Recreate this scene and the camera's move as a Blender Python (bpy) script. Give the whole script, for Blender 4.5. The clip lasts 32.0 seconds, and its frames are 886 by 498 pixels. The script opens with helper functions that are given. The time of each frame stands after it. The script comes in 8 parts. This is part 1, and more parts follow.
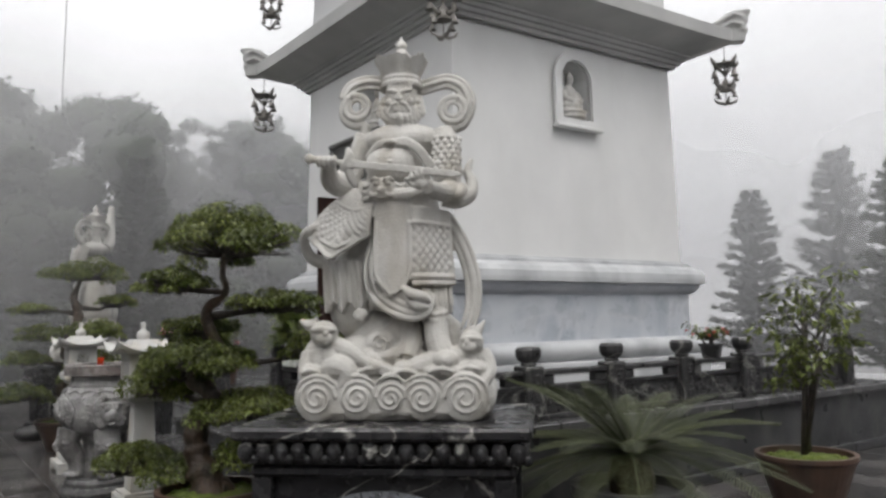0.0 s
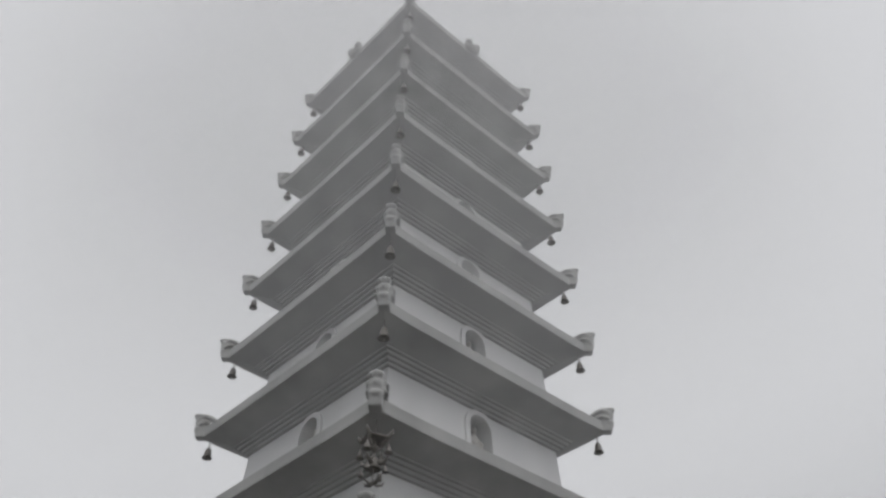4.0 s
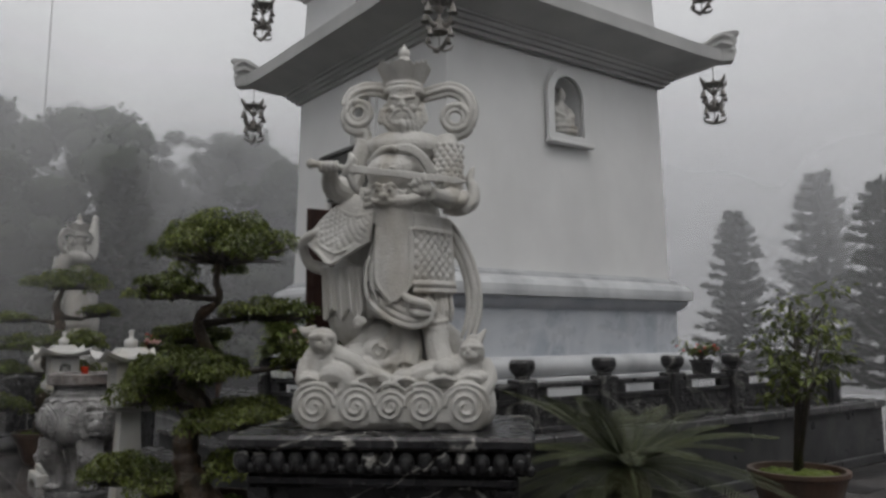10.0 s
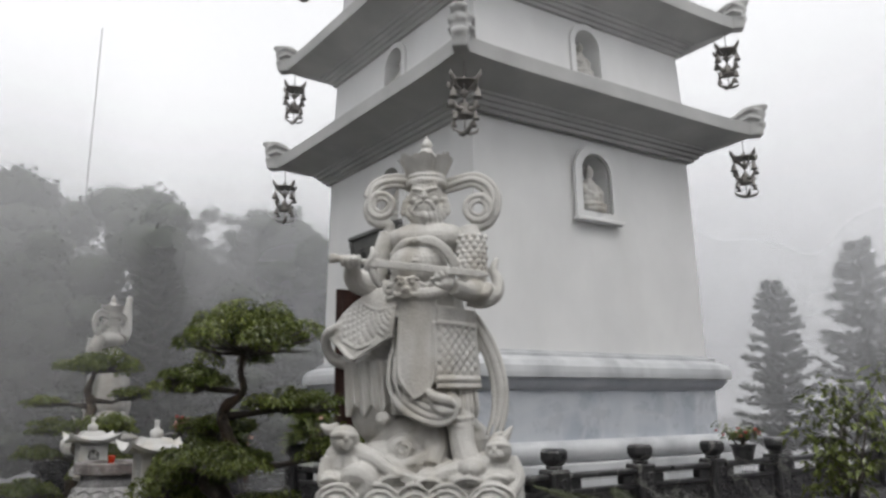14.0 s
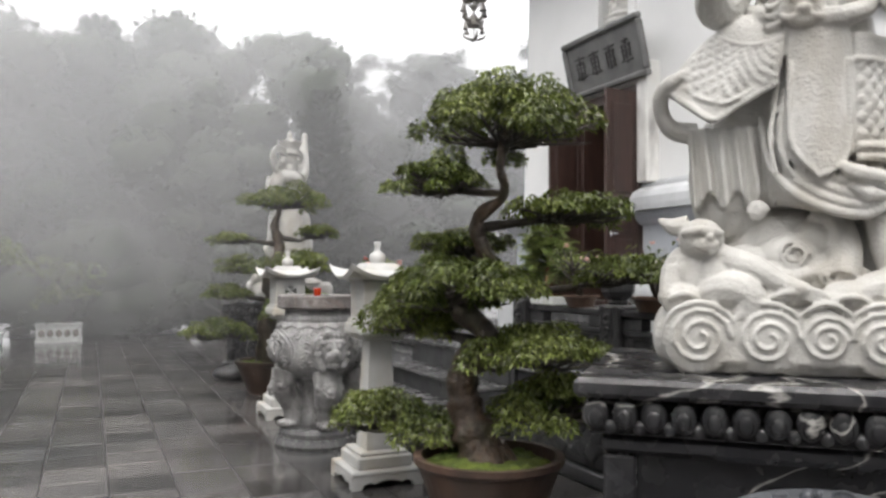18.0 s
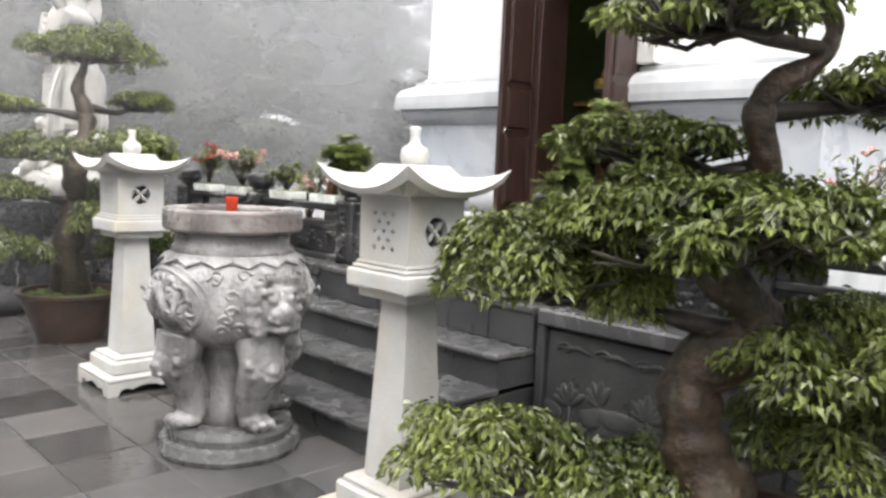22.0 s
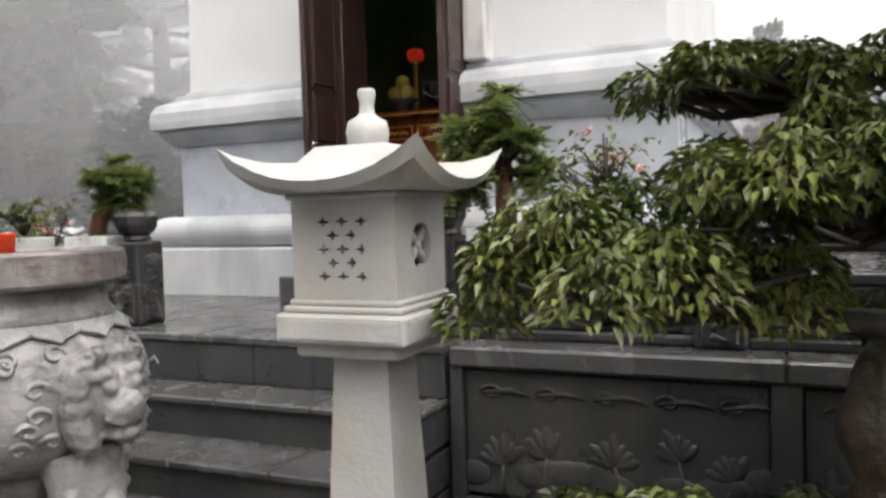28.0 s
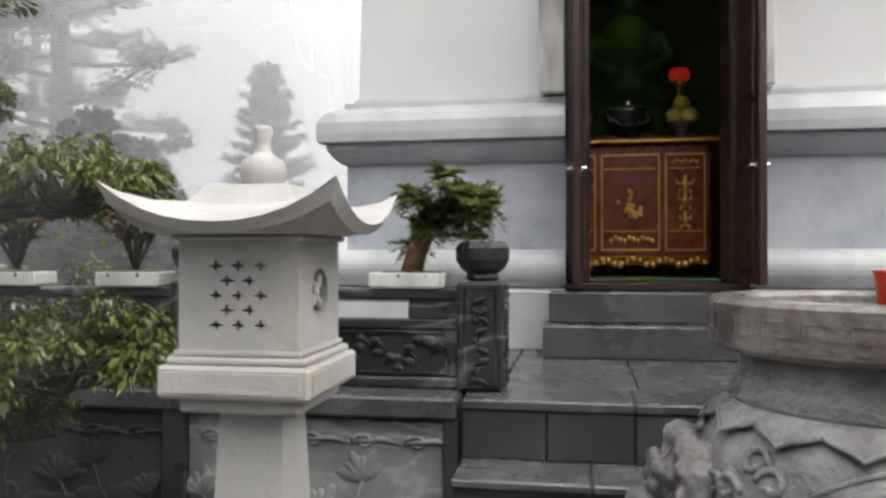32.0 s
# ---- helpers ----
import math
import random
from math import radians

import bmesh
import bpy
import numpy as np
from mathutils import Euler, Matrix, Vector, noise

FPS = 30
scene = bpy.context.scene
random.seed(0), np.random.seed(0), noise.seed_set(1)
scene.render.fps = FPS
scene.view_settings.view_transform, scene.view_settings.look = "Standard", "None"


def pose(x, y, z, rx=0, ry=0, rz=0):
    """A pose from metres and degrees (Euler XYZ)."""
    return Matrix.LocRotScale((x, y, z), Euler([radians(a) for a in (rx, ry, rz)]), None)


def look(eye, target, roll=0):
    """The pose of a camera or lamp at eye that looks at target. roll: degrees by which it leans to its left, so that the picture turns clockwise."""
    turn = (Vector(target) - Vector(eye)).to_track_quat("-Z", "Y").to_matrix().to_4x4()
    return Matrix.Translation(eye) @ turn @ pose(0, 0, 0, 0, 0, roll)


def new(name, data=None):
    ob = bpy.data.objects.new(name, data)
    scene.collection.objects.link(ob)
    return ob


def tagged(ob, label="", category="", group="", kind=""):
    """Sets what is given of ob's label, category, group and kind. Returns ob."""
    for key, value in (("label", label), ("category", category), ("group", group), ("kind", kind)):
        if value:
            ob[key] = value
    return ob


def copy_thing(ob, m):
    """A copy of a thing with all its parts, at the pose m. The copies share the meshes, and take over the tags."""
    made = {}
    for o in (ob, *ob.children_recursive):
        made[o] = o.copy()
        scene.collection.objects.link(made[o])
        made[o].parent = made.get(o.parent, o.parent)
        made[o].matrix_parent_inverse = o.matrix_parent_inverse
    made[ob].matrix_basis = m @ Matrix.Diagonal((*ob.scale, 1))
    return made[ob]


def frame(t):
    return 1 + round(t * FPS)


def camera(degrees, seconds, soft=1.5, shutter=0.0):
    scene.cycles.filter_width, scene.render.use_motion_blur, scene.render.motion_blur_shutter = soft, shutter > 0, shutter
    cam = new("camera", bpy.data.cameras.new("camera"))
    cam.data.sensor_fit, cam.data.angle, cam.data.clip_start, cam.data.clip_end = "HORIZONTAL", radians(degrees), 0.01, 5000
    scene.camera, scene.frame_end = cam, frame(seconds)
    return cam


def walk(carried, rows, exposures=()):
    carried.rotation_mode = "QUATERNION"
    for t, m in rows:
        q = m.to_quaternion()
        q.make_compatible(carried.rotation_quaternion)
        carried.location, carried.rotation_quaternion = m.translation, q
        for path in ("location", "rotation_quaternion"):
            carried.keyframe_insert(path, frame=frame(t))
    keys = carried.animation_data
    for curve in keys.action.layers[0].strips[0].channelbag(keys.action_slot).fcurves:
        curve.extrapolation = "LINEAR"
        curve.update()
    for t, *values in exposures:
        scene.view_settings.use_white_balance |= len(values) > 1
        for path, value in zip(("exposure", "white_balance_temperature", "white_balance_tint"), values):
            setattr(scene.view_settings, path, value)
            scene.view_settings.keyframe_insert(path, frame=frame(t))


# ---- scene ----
cam = camera(59.1, 32.0, soft=2.7)
PATH = [
    (0, (0.111, 0.349, 1.692), (1.258, 1.978, 1.863), -0.9),
    (0.5, (0.078, 0.473, 1.736), (1.253, 2.064, 2.031), -0.2),
    (1, (0.029, 0.494, 1.759), (1.27, 1.996, 2.209), -0.6),
    (1.5, (0.021, 0.511, 1.813), (1.262, 1.945, 2.447), -0.7),
    (2, (0.016, 0.497, 1.855), (1.229, 1.885, 2.632), -0.4),
    (2.5, (0.0, 0.478, 1.897), (1.173, 1.784, 2.855), 0.3),
    (3, (-0.028, 0.384, 2.038), (1.078, 1.628, 3.146), 0.8),
    (3.5, (-0.093, 0.289, 2.114), (0.947, 1.464, 3.354), 0.8),
    (4, (-0.247, 0.281, 2.154), (0.748, 1.357, 3.514), 0.3),
    (4.5, (-0.235, 0.28, 2.153), (0.681, 1.256, 3.64), -0.1),
    (6.5, (-0.112, 0.433, 1.943), (0.895, 1.549, 3.262), 1.7),
    (7, (-0.079, 0.374, 1.814), (0.992, 1.557, 3.019), 1.9),
    (7.5, (-0.026, 0.426, 1.81), (1.093, 1.712, 2.855), 2.8),
    (8, (-0.017, 0.437, 1.77), (1.088, 1.828, 2.689), 3.5),
    (8.5, (0.005, 0.439, 1.737), (1.117, 1.885, 2.557), 2.7),
    (9, (0.0, 0.438, 1.689), (1.139, 1.926, 2.389), 2.0),
    (9.5, (0.024, 0.458, 1.649), (1.202, 2.015, 2.083), 0.3),
    (10, (0.029, 0.465, 1.63), (1.216, 2.06, 1.848), -0.2),
    (10.5, (0.016, 0.517, 1.619), (1.041, 2.233, 1.669), -0.4),
    (11, (0.055, 0.581, 1.633), (0.877, 2.403, 1.594), -0.2),
    (11.5, (0.098, 0.557, 1.624), (0.841, 2.411, 1.521), -1.3),
    (12, (0.136, 0.533, 1.677), (1.025, 2.325, 1.69), -0.9),
    (12.5, (0.125, 0.512, 1.785), (1.117, 2.243, 1.924), -0.6),
    (13, (0.121, 0.478, 1.825), (1.179, 2.143, 2.152), -0.6),
    (13.5, (0.109, 0.462, 1.82), (1.215, 2.082, 2.209), -0.7),
    (15.5, (0.136, 0.639, 1.622), (1.148, 2.339, 1.917), 0.3),
    (16, (0.136, 0.964, 1.568), (1.07, 2.726, 1.711), -0.4),
    (16.5, (0.118, 1.24, 1.533), (1.111, 2.975, 1.58), 0.6),
    (17, (0.127, 1.605, 1.483), (1.08, 3.362, 1.546), 1.1),
    (17.5, (0.013, 1.838, 1.489), (0.839, 3.659, 1.491), 1.7),
    (18, (0.078, 2.317, 1.454), (0.899, 4.14, 1.517), 0.2),
    (18.5, (0.16, 2.735, 1.501), (0.988, 4.555, 1.495), -0.2),
    (19, (0.18, 3.195, 1.45), (0.994, 5.021, 1.414), 3.5),
    (19.5, (0.117, 3.601, 1.435), (0.899, 5.441, 1.366), 3.5),
    (20, (0.088, 3.935, 1.436), (0.789, 5.8, 1.256), 2.0),
    (20.5, (-0.033, 4.261, 1.488), (0.776, 6.086, 1.369), 1.2),
    (21, (-0.149, 4.603, 1.481), (1.007, 6.234, 1.401), 1.8),
    (21.5, (-0.134, 4.998, 1.403), (1.114, 6.557, 1.287), 2.3),
    (22, (-0.17, 5.248, 1.516), (1.219, 6.673, 1.312), 2.5),
    (22.5, (-0.191, 5.528, 1.516), (1.422, 6.711, 1.506), 4.8),
    (23, (-0.236, 5.608, 1.651), (1.435, 6.696, 1.808), 3.6),
    (23.5, (-0.227, 5.608, 1.76), (1.408, 6.689, 2.158), 2.9),
    (24, (-0.25, 5.598, 1.779), (1.34, 6.69, 2.306), 2.4),
    (24.5, (-0.366, 5.681, 1.72), (1.234, 6.764, 2.24), 2.3),
    (26.5, (-0.133, 5.715, 1.524), (1.454, 6.884, 1.863), 1.3),
    (27, (-0.077, 5.967, 1.454), (1.563, 7.11, 1.486), 1.7),
    (27.5, (-0.023, 6.257, 1.377), (1.688, 7.292, 1.38), 0.8),
    (28, (0.12, 6.587, 1.345), (1.946, 7.397, 1.255), -1.7),
    (28.5, (0.197, 6.904, 1.363), (2.03, 7.7, 1.290), -0.7),
    (29, (0.203, 7.245, 1.359), (2.038, 8.039, 1.409), -0.7),
    (29.5, (0.241, 7.622, 1.308), (2.15, 8.216, 1.328), -1.8),
    (30, (0.281, 7.989, 1.366), (2.211, 8.51, 1.408), 0.9),
    (30.5, (0.187, 8.402, 1.372), (2.13, 8.866, 1.459), 0.6),
    (31, (0.162, 8.771, 1.319), (2.119, 9.178, 1.38), -0.5),
    (31.5, (0.189, 9.226, 1.389), (2.156, 9.591, 1.384), -0.5),
    (32, (0.081, 9.557, 1.363), (2.051, 9.9, 1.372), -0.1),
]
walk(cam, [(t, look(eye, target, roll)) for t, eye, target, roll in PATH],
     [(0, 0.65, 6600, 10), (1, 0.22, 6600, 10), (2, -0.05, 6550, 10), (3, -0.1, 6500, 10), (4.5, -0.25, 6500, 10), (7, -0.2, 6450, 10), (8.5, -0.2, 6450, 10), (9, -0.35, 6450, 10), (9.6, -0.2, 6500, 10), (10.1, -0.1, 6550, 10), (10.6, 0.2, 6550, 10),
      (11.3, 0.5, 6550, 10), (12, 0.95, 6550, 10), (13, 0.58, 6550, 10), (13.5, 0.55, 6550, 10), (15.5, 0.35, 6550, 10), (16.5, 0.7, 6600, 10), (17.5, 1.25, 6650, 10), (19, 1.5, 6650, 10), (20, 1.88, 6700, 10), (22, 2.08, 6650, 10),
      (23.4, 1.68, 6600, 10), (24, 1.22, 6550, 10), (24.5, 1.18, 6550, 10), (27, 1.0, 6650, 10), (28, 1.47, 6750, 11), (29, 1.52, 6750, 11), (30, 1.5, 6750, 11), (32, 1.22, 6700, 11)])
MIST_SHELLS = [(10.4, 0.20), (12.4, 0.24), (14.2, 0.26), (17.0, 0.28), (21.0, 0.30)]
MIST_VEILS = [(10.95, -14.0, 3.1, 0.08), (12.4, -14.0, 3.1, 0.12), (14.6, -14.0, 6.0, 0.12), (16.6, -14.0, 7.0, 0.12)]
MIST_SCREENS = [(1.0, 13.08, 30.0, 13.08, 0.20), (2.0, 15.3, 30.0, 15.3, 0.20), (4.5, 14.3, 30.0, 14.3, 0.26), (11.1, -7.0, 11.1, 13.0, 0.20), (13.0, -7.0, 13.0, 13.0, 0.18)]
CLOUD = 0.06

# ---- world, sun and exposure ----
def make_world():
    w = bpy.data.worlds.new("overcast_sky")
    w.use_nodes = True
    nt = w.node_tree
    nt.nodes.clear()
    sky = nt.nodes.new("ShaderNodeTexSky")
    sky.sky_type, sky.sun_disc = "NISHITA", False
    sky.sun_elevation, sky.sun_rotation = radians(58), radians(200)
    sky.air_density, sky.dust_density = 1.5, 6.0
    grey = nt.nodes.new("ShaderNodeHueSaturation")
    grey.inputs["Saturation"].default_value = 0.06
    grey.inputs["Value"].default_value = 0.10
    mixer = nt.nodes.new("ShaderNodeMix")
    mixer.data_type = "RGBA"
    mixer.inputs[0].default_value = 0.82
    mixer.inputs[7].default_value = (0.93, 0.94, 0.97, 1)
    back = nt.nodes.new("ShaderNodeBackground")
    back.inputs["Strength"].default_value = SKY_STRENGTH
    out = nt.nodes.new("ShaderNodeOutputWorld")
    nt.links.new(sky.outputs[0], grey.inputs["Color"])
    nt.links.new(grey.outputs[0], mixer.inputs[6])
    nt.links.new(mixer.outputs[2], back.inputs["Color"])
    nt.links.new(back.outputs[0], out.inputs["Surface"])
    scene.world = w


SKY_STRENGTH = 0.90
make_world()
sun = new("sun", bpy.data.lights.new("sun", "SUN"))
sun.data.energy, sun.data.angle, sun.data.color = 1.1, radians(60), (1.0, 0.97, 0.93)
sun.matrix_world = look((0, 0, 30), (9, 14, 0))
tagged(sun, kind="structure")
scene.cycles.transparent_max_bounces = 24

# ---- mesh helpers ----
R = random.Random(11)


class Shape:
    """Gathers points and faces for one mesh."""

    def __init__(self):
        self.v, self.f = [], []

    def add(self, vs, fs, m=None):
        n = len(self.v)
        self.v.extend(tuple(m @ Vector(p)) if m else tuple(p) for p in vs)
        self.f.extend(tuple(i + n for i in q) for q in fs)
        return self

    def box(self, x0, x1, y0, y1, z0, z1, b=0.006, m=None):
        b = min(b, (x1 - x0) * 0.3, (y1 - y0) * 0.3, (z1 - z0) * 0.3)
        X, Y, Z, vs = (x0, x1), (y0, y1), (z0, z1), []
        ids = {}
        for i in (0, 1):
            for j in (0, 1):
                for k in (0, 1):
                    sx, sy, sz = 1 - 2 * i, 1 - 2 * j, 1 - 2 * k
                    for ax in range(3):
                        p = [X[i] + sx * b, Y[j] + sy * b, Z[k] + sz * b]
                        p[ax] = (X[i], Y[j], Z[k])[ax]
                        ids[i, j, k, ax] = len(vs)
                        vs.append(p)
        fs = []
        for ax in range(3):
            u, w = (ax + 1) % 3, (ax + 2) % 3
            for s in (0, 1):
                q = []
                for a, c in ((0, 0), (1, 0), (1, 1), (0, 1)):
                    key = [0, 0, 0]
                    key[ax], key[u], key[w] = s, a, c
                    q.append(ids[(*key, ax)])
                fs.append(q if s else q[::-1])
            for a in (0, 1):
                for c in (0, 1):
                    k0, k1 = [0, 0, 0], [0, 0, 0]
                    k0[u] = k1[u] = a
                    k0[w] = k1[w] = c
                    k1[ax] = 1
                    q = [ids[(*k0, u)], ids[(*k1, u)], ids[(*k1, w)], ids[(*k0, w)]]
                    fs.append(q if a == c else q[::-1])
        for i in (0, 1):
            for j in (0, 1):
                for k in (0, 1):
                    q = [ids[i, j, k, 0], ids[i, j, k, 1], ids[i, j, k, 2]]
                    fs.append(q if (i + j + k) % 2 else q[::-1])
        return self.add(vs, fs, m)

    def lathe(self, prof, n=24, c=(0, 0, 0), m=None, sx=1, sy=1, rot=0.0, caps=True):
        vs, fs = [], []
        for r, z in prof:
            for i in range(n):
                a = rot + 2 * math.pi * i / n
                vs.append((c[0] + r * sx * math.cos(a), c[1] + r * sy * math.sin(a), c[2] + z))
        for k in range(len(prof) - 1):
            for i in range(n):
                j = (i + 1) % n
                fs.append((k * n + i, k * n + j, (k + 1) * n + j, (k + 1) * n + i))
        if caps:
            fs.append(tuple(range(n - 1, -1, -1)))
            fs.append(tuple((len(prof) - 1) * n + i for i in range(n)))
        return self.add(vs, fs, m)

    def tube(self, pts, rad, n=7, m=None, flat=1.0):
        pts = [Vector(p) for p in pts]
        rad = [rad] * len(pts) if isinstance(rad, (int, float)) else rad
        vs, fs = [], []
        side = None
        for i, p in enumerate(pts):
            d = (pts[min(i + 1, len(pts) - 1)] - pts[max(i - 1, 0)])
            d = d.normalized() if d.length > 1e-9 else Vector((0, 0, 1))
            if side is None:
                side = d.orthogonal().normalized()
            side = (side - d * side.dot(d))
            side = side.normalized() if side.length > 1e-6 else d.orthogonal().normalized()
            up = d.cross(side)
            for k in range(n):
                a = 2 * math.pi * k / n
                vs.append(p + (side * math.cos(a) + up * math.sin(a) * flat) * rad[i])
        for i in range(len(pts) - 1):
            for k in range(n):
                j = (k + 1) % n
                fs.append((i * n + k, i * n + j, (i + 1) * n + j, (i + 1) * n + k))
        fs.append(tuple(range(n - 1, -1, -1)))
        fs.append(tuple((len(pts) - 1) * n + k for k in range(n)))
        return self.add(vs, fs, m)

    def ball(self, c, r, u=12, w=8, m=None):
        r = (r, r, r) if isinstance(r, (int, float)) else r
        prof = [(max(math.sin(math.pi * k / w), 0.02), -math.cos(math.pi * k / w)) for k in range(w + 1)]
        mm = Matrix.Translation(c) @ Matrix.Diagonal((*r, 1))
        return self.lathe(prof, u, m=(m @ mm) if m else mm)

    def prism(self, poly, z0, z1, m=None):
        n = len(poly)
        vs = [(x, y, z0) for x, y in poly] + [(x, y, z1) for x, y in poly]
        fs = [tuple(range(n - 1, -1, -1)), tuple(range(n, 2 * n))]
        fs += [(i, (i + 1) % n, n + (i + 1) % n, n + i) for i in range(n)]
        return self.add(vs, fs, m)

    def rings(self, prof, cx, cy, caps=True):
        """A square shaft: rows of (half width, z)."""
        vs, fs = [], []
        for h, z in prof:
            vs += [(cx - h, cy - h, z), (cx + h, cy - h, z), (cx + h, cy + h, z), (cx - h, cy + h, z)]
        for k in range(len(prof) - 1):
            for i in range(4):
                j = (i + 1) % 4
                fs.append((4 * k + i, 4 * k + j, 4 * k + 4 + j, 4 * k + 4 + i))
        if caps:
            fs.append((3, 2, 1, 0))
            k = 4 * (len(prof) - 1)
            fs.append((k, k + 1, k + 2, k + 3))
        return self.add(vs, fs)

    def mesh(self, name, mat, smooth=False):
        me = bpy.data.meshes.new(name)
        me.from_pydata(self.v, [], self.f)
        me.materials.append(mat)
        if smooth:
            me.polygons.foreach_set("use_smooth", [True] * len(me.polygons))
        me.update()
        return me

    def welded(self, name, mat):
        """Like mesh(), with the points that coincide made one."""
        me = self.mesh(name, mat)
        bm = bmesh.new()
        bm.from_mesh(me)
        bmesh.ops.remove_doubles(bm, verts=bm.verts, dist=0.0004)
        bmesh.ops.recalc_face_normals(bm, faces=bm.faces)
        bm.to_mesh(me)
        bm.free()
        return me


def part(name, sh, mat, parent=None, label="", smooth=False, kind=""):
    ob = new(name, sh.mesh(name, mat, smooth) if isinstance(sh, Shape) else sh)
    if parent:
        ob.parent = parent
    return tagged(ob, label, kind=kind)


def thing(name, label, category, m=None, group="", kind=""):
    ob = new(name)
    ob.empty_display_size = 0.1
    if m:
        ob.matrix_basis = m
    return tagged(ob, label, category, group, kind)


def structure(name, sh, mat, label, category, smooth=False):
    return tagged(part(name, sh, mat, smooth=smooth), label, category, kind="structure")


def carve(sh, name, mat, voxel, rough=0.0, rscale=20.0):
    """Melts overlapping solids into one carved surface."""
    ob = new("carving", sh.mesh("carving", mat))
    mod = ob.modifiers.new("melt", "REMESH")
    mod.mode, mod.voxel_size = "VOXEL", voxel
    sm = ob.modifiers.new("soften", "SMOOTH")
    sm.factor, sm.iterations = 0.5, 1
    me = bpy.data.meshes.new_from_object(ob.evaluated_get(bpy.context.evaluated_depsgraph_get()))
    bpy.data.objects.remove(ob)
    me.name = name
    if rough:
        n = len(me.vertices)
        co, nr = np.empty(n * 3), np.empty(n * 3)
        me.vertices.foreach_get("co", co)
        me.vertices.foreach_get("normal", nr)
        amp = np.array([rough * noise.noise(Vector(p) * rscale) for p in co.reshape(-1, 3)])
        me.vertices.foreach_set("co", co + nr * np.repeat(amp, 3))
        me.update()
    me.materials.clear()
    me.materials.append(mat)
    me.polygons.foreach_set("use_smooth", [True] * len(me.polygons))
    return me


# ---- materials ----
def surf(name, c1, c2, scale=3.0, rough=(0.5, 0.7), bump=0.0, bscale=40.0, metal=0.0, stain=None, sscale=0.8,
         vein=None, vscale=1.2, vwide=0.04, sband=(0.5, 0.72), vary="", spread=0.3, stretch=(1, 1, 1), coat=0.0, trans=0.0):
    mt = bpy.data.materials.new(name)
    mt.use_nodes = True
    nt = mt.node_tree
    nd, lk = nt.nodes, nt.links
    bs = nd["Principled BSDF"]
    geo = nd.new("ShaderNodeNewGeometry")
    mp = nd.new("ShaderNodeMapping")
    mp.inputs["Scale"].default_value = stretch
    lk.new(geo.outputs["Position"], mp.inputs["Vector"])
    n1 = nd.new("ShaderNodeTexNoise")
    n1.inputs["Scale"].default_value, n1.inputs["Detail"].default_value = scale, 6
    lk.new(mp.outputs[0], n1.inputs["Vector"])
    ramp = nd.new("ShaderNodeValToRGB")
    ramp.color_ramp.elements[0].position, ramp.color_ramp.elements[1].position = 0.3, 0.7
    ramp.color_ramp.elements[0].color, ramp.color_ramp.elements[1].color = (*c1, 1), (*c2, 1)
    lk.new(n1.outputs["Fac"], ramp.inputs[0])
    col = ramp.outputs[0]

    def blend(fac, b):
        mx = nd.new("ShaderNodeMix")
        mx.data_type = "RGBA"
        lk.new(fac, mx.inputs[0])
        lk.new(col, mx.inputs[6])
        mx.inputs[7].default_value = (*b, 1)
        return mx.outputs[2]

    def band(sc, lo, hi, amount, det=5, st=(1, 1, 1), dist=0.0):
        m2 = nd.new("ShaderNodeMapping")
        m2.inputs["Scale"].default_value = st
        lk.new(geo.outputs["Position"], m2.inputs["Vector"])
        n = nd.new("ShaderNodeTexNoise")
        n.inputs["Scale"].default_value, n.inputs["Detail"].default_value, n.inputs["Distortion"].default_value = sc, det, dist
        lk.new(m2.outputs[0], n.inputs["Vector"])
        r = nd.new("ShaderNodeValToRGB")
        e = r.color_ramp.elements
        e[0].position, e[1].position = lo, hi
        e[0].color, e[1].color = (0, 0, 0, 1), (amount, amount, amount, 1)
        lk.new(n.outputs["Fac"], r.inputs[0])
        return r

    if stain:
        col = blend(band(sscale, sband[0], sband[1], 0.75, st=(1, 1, 0.35)).outputs[0], stain)
    if vein:
        r = band(vscale, 0.5 - vwide, 0.5, 0.85, det=8, st=(1, 0.6, 1.4), dist=1.2)
        e = r.color_ramp.elements.new(0.5 + vwide)
        e.color = (0, 0, 0, 1)
        col = blend(r.outputs[0], vein)
    if vary:
        hs = nd.new("ShaderNodeHueSaturation")
        if vary == "object":
            src = nd.new("ShaderNodeObjectInfo").outputs["Random"]
        else:
            src = geo.outputs["Random Per Island"]
        mr = nd.new("ShaderNodeMapRange")
        mr.inputs["To Min"].default_value, mr.inputs["To Max"].default_value = 1 - spread, 1 + spread
        lk.new(src, mr.inputs["Value"])
        lk.new(mr.outputs[0], hs.inputs["Value"])
        lk.new(col, hs.inputs["Color"])
        col = hs.outputs[0]
    lk.new(col, bs.inputs["Base Color"])
    n2 = nd.new("ShaderNodeTexNoise")
    n2.inputs["Scale"].default_value, n2.inputs["Detail"].default_value = scale * 2.3, 4
    lk.new(geo.outputs["Position"], n2.inputs["Vector"])
    rr = nd.new("ShaderNodeMapRange")
    rr.inputs["From Min"].default_value, rr.inputs["From Max"].default_value = 0.3, 0.7
    rr.inputs["To Min"].default_value, rr.inputs["To Max"].default_value = rough
    lk.new(n2.outputs["Fac"], rr.inputs["Value"])
    lk.new(rr.outputs[0], bs.inputs["Roughness"])
    bs.inputs["Metallic"].default_value = metal
    bs.inputs["Coat Weight"].default_value = coat
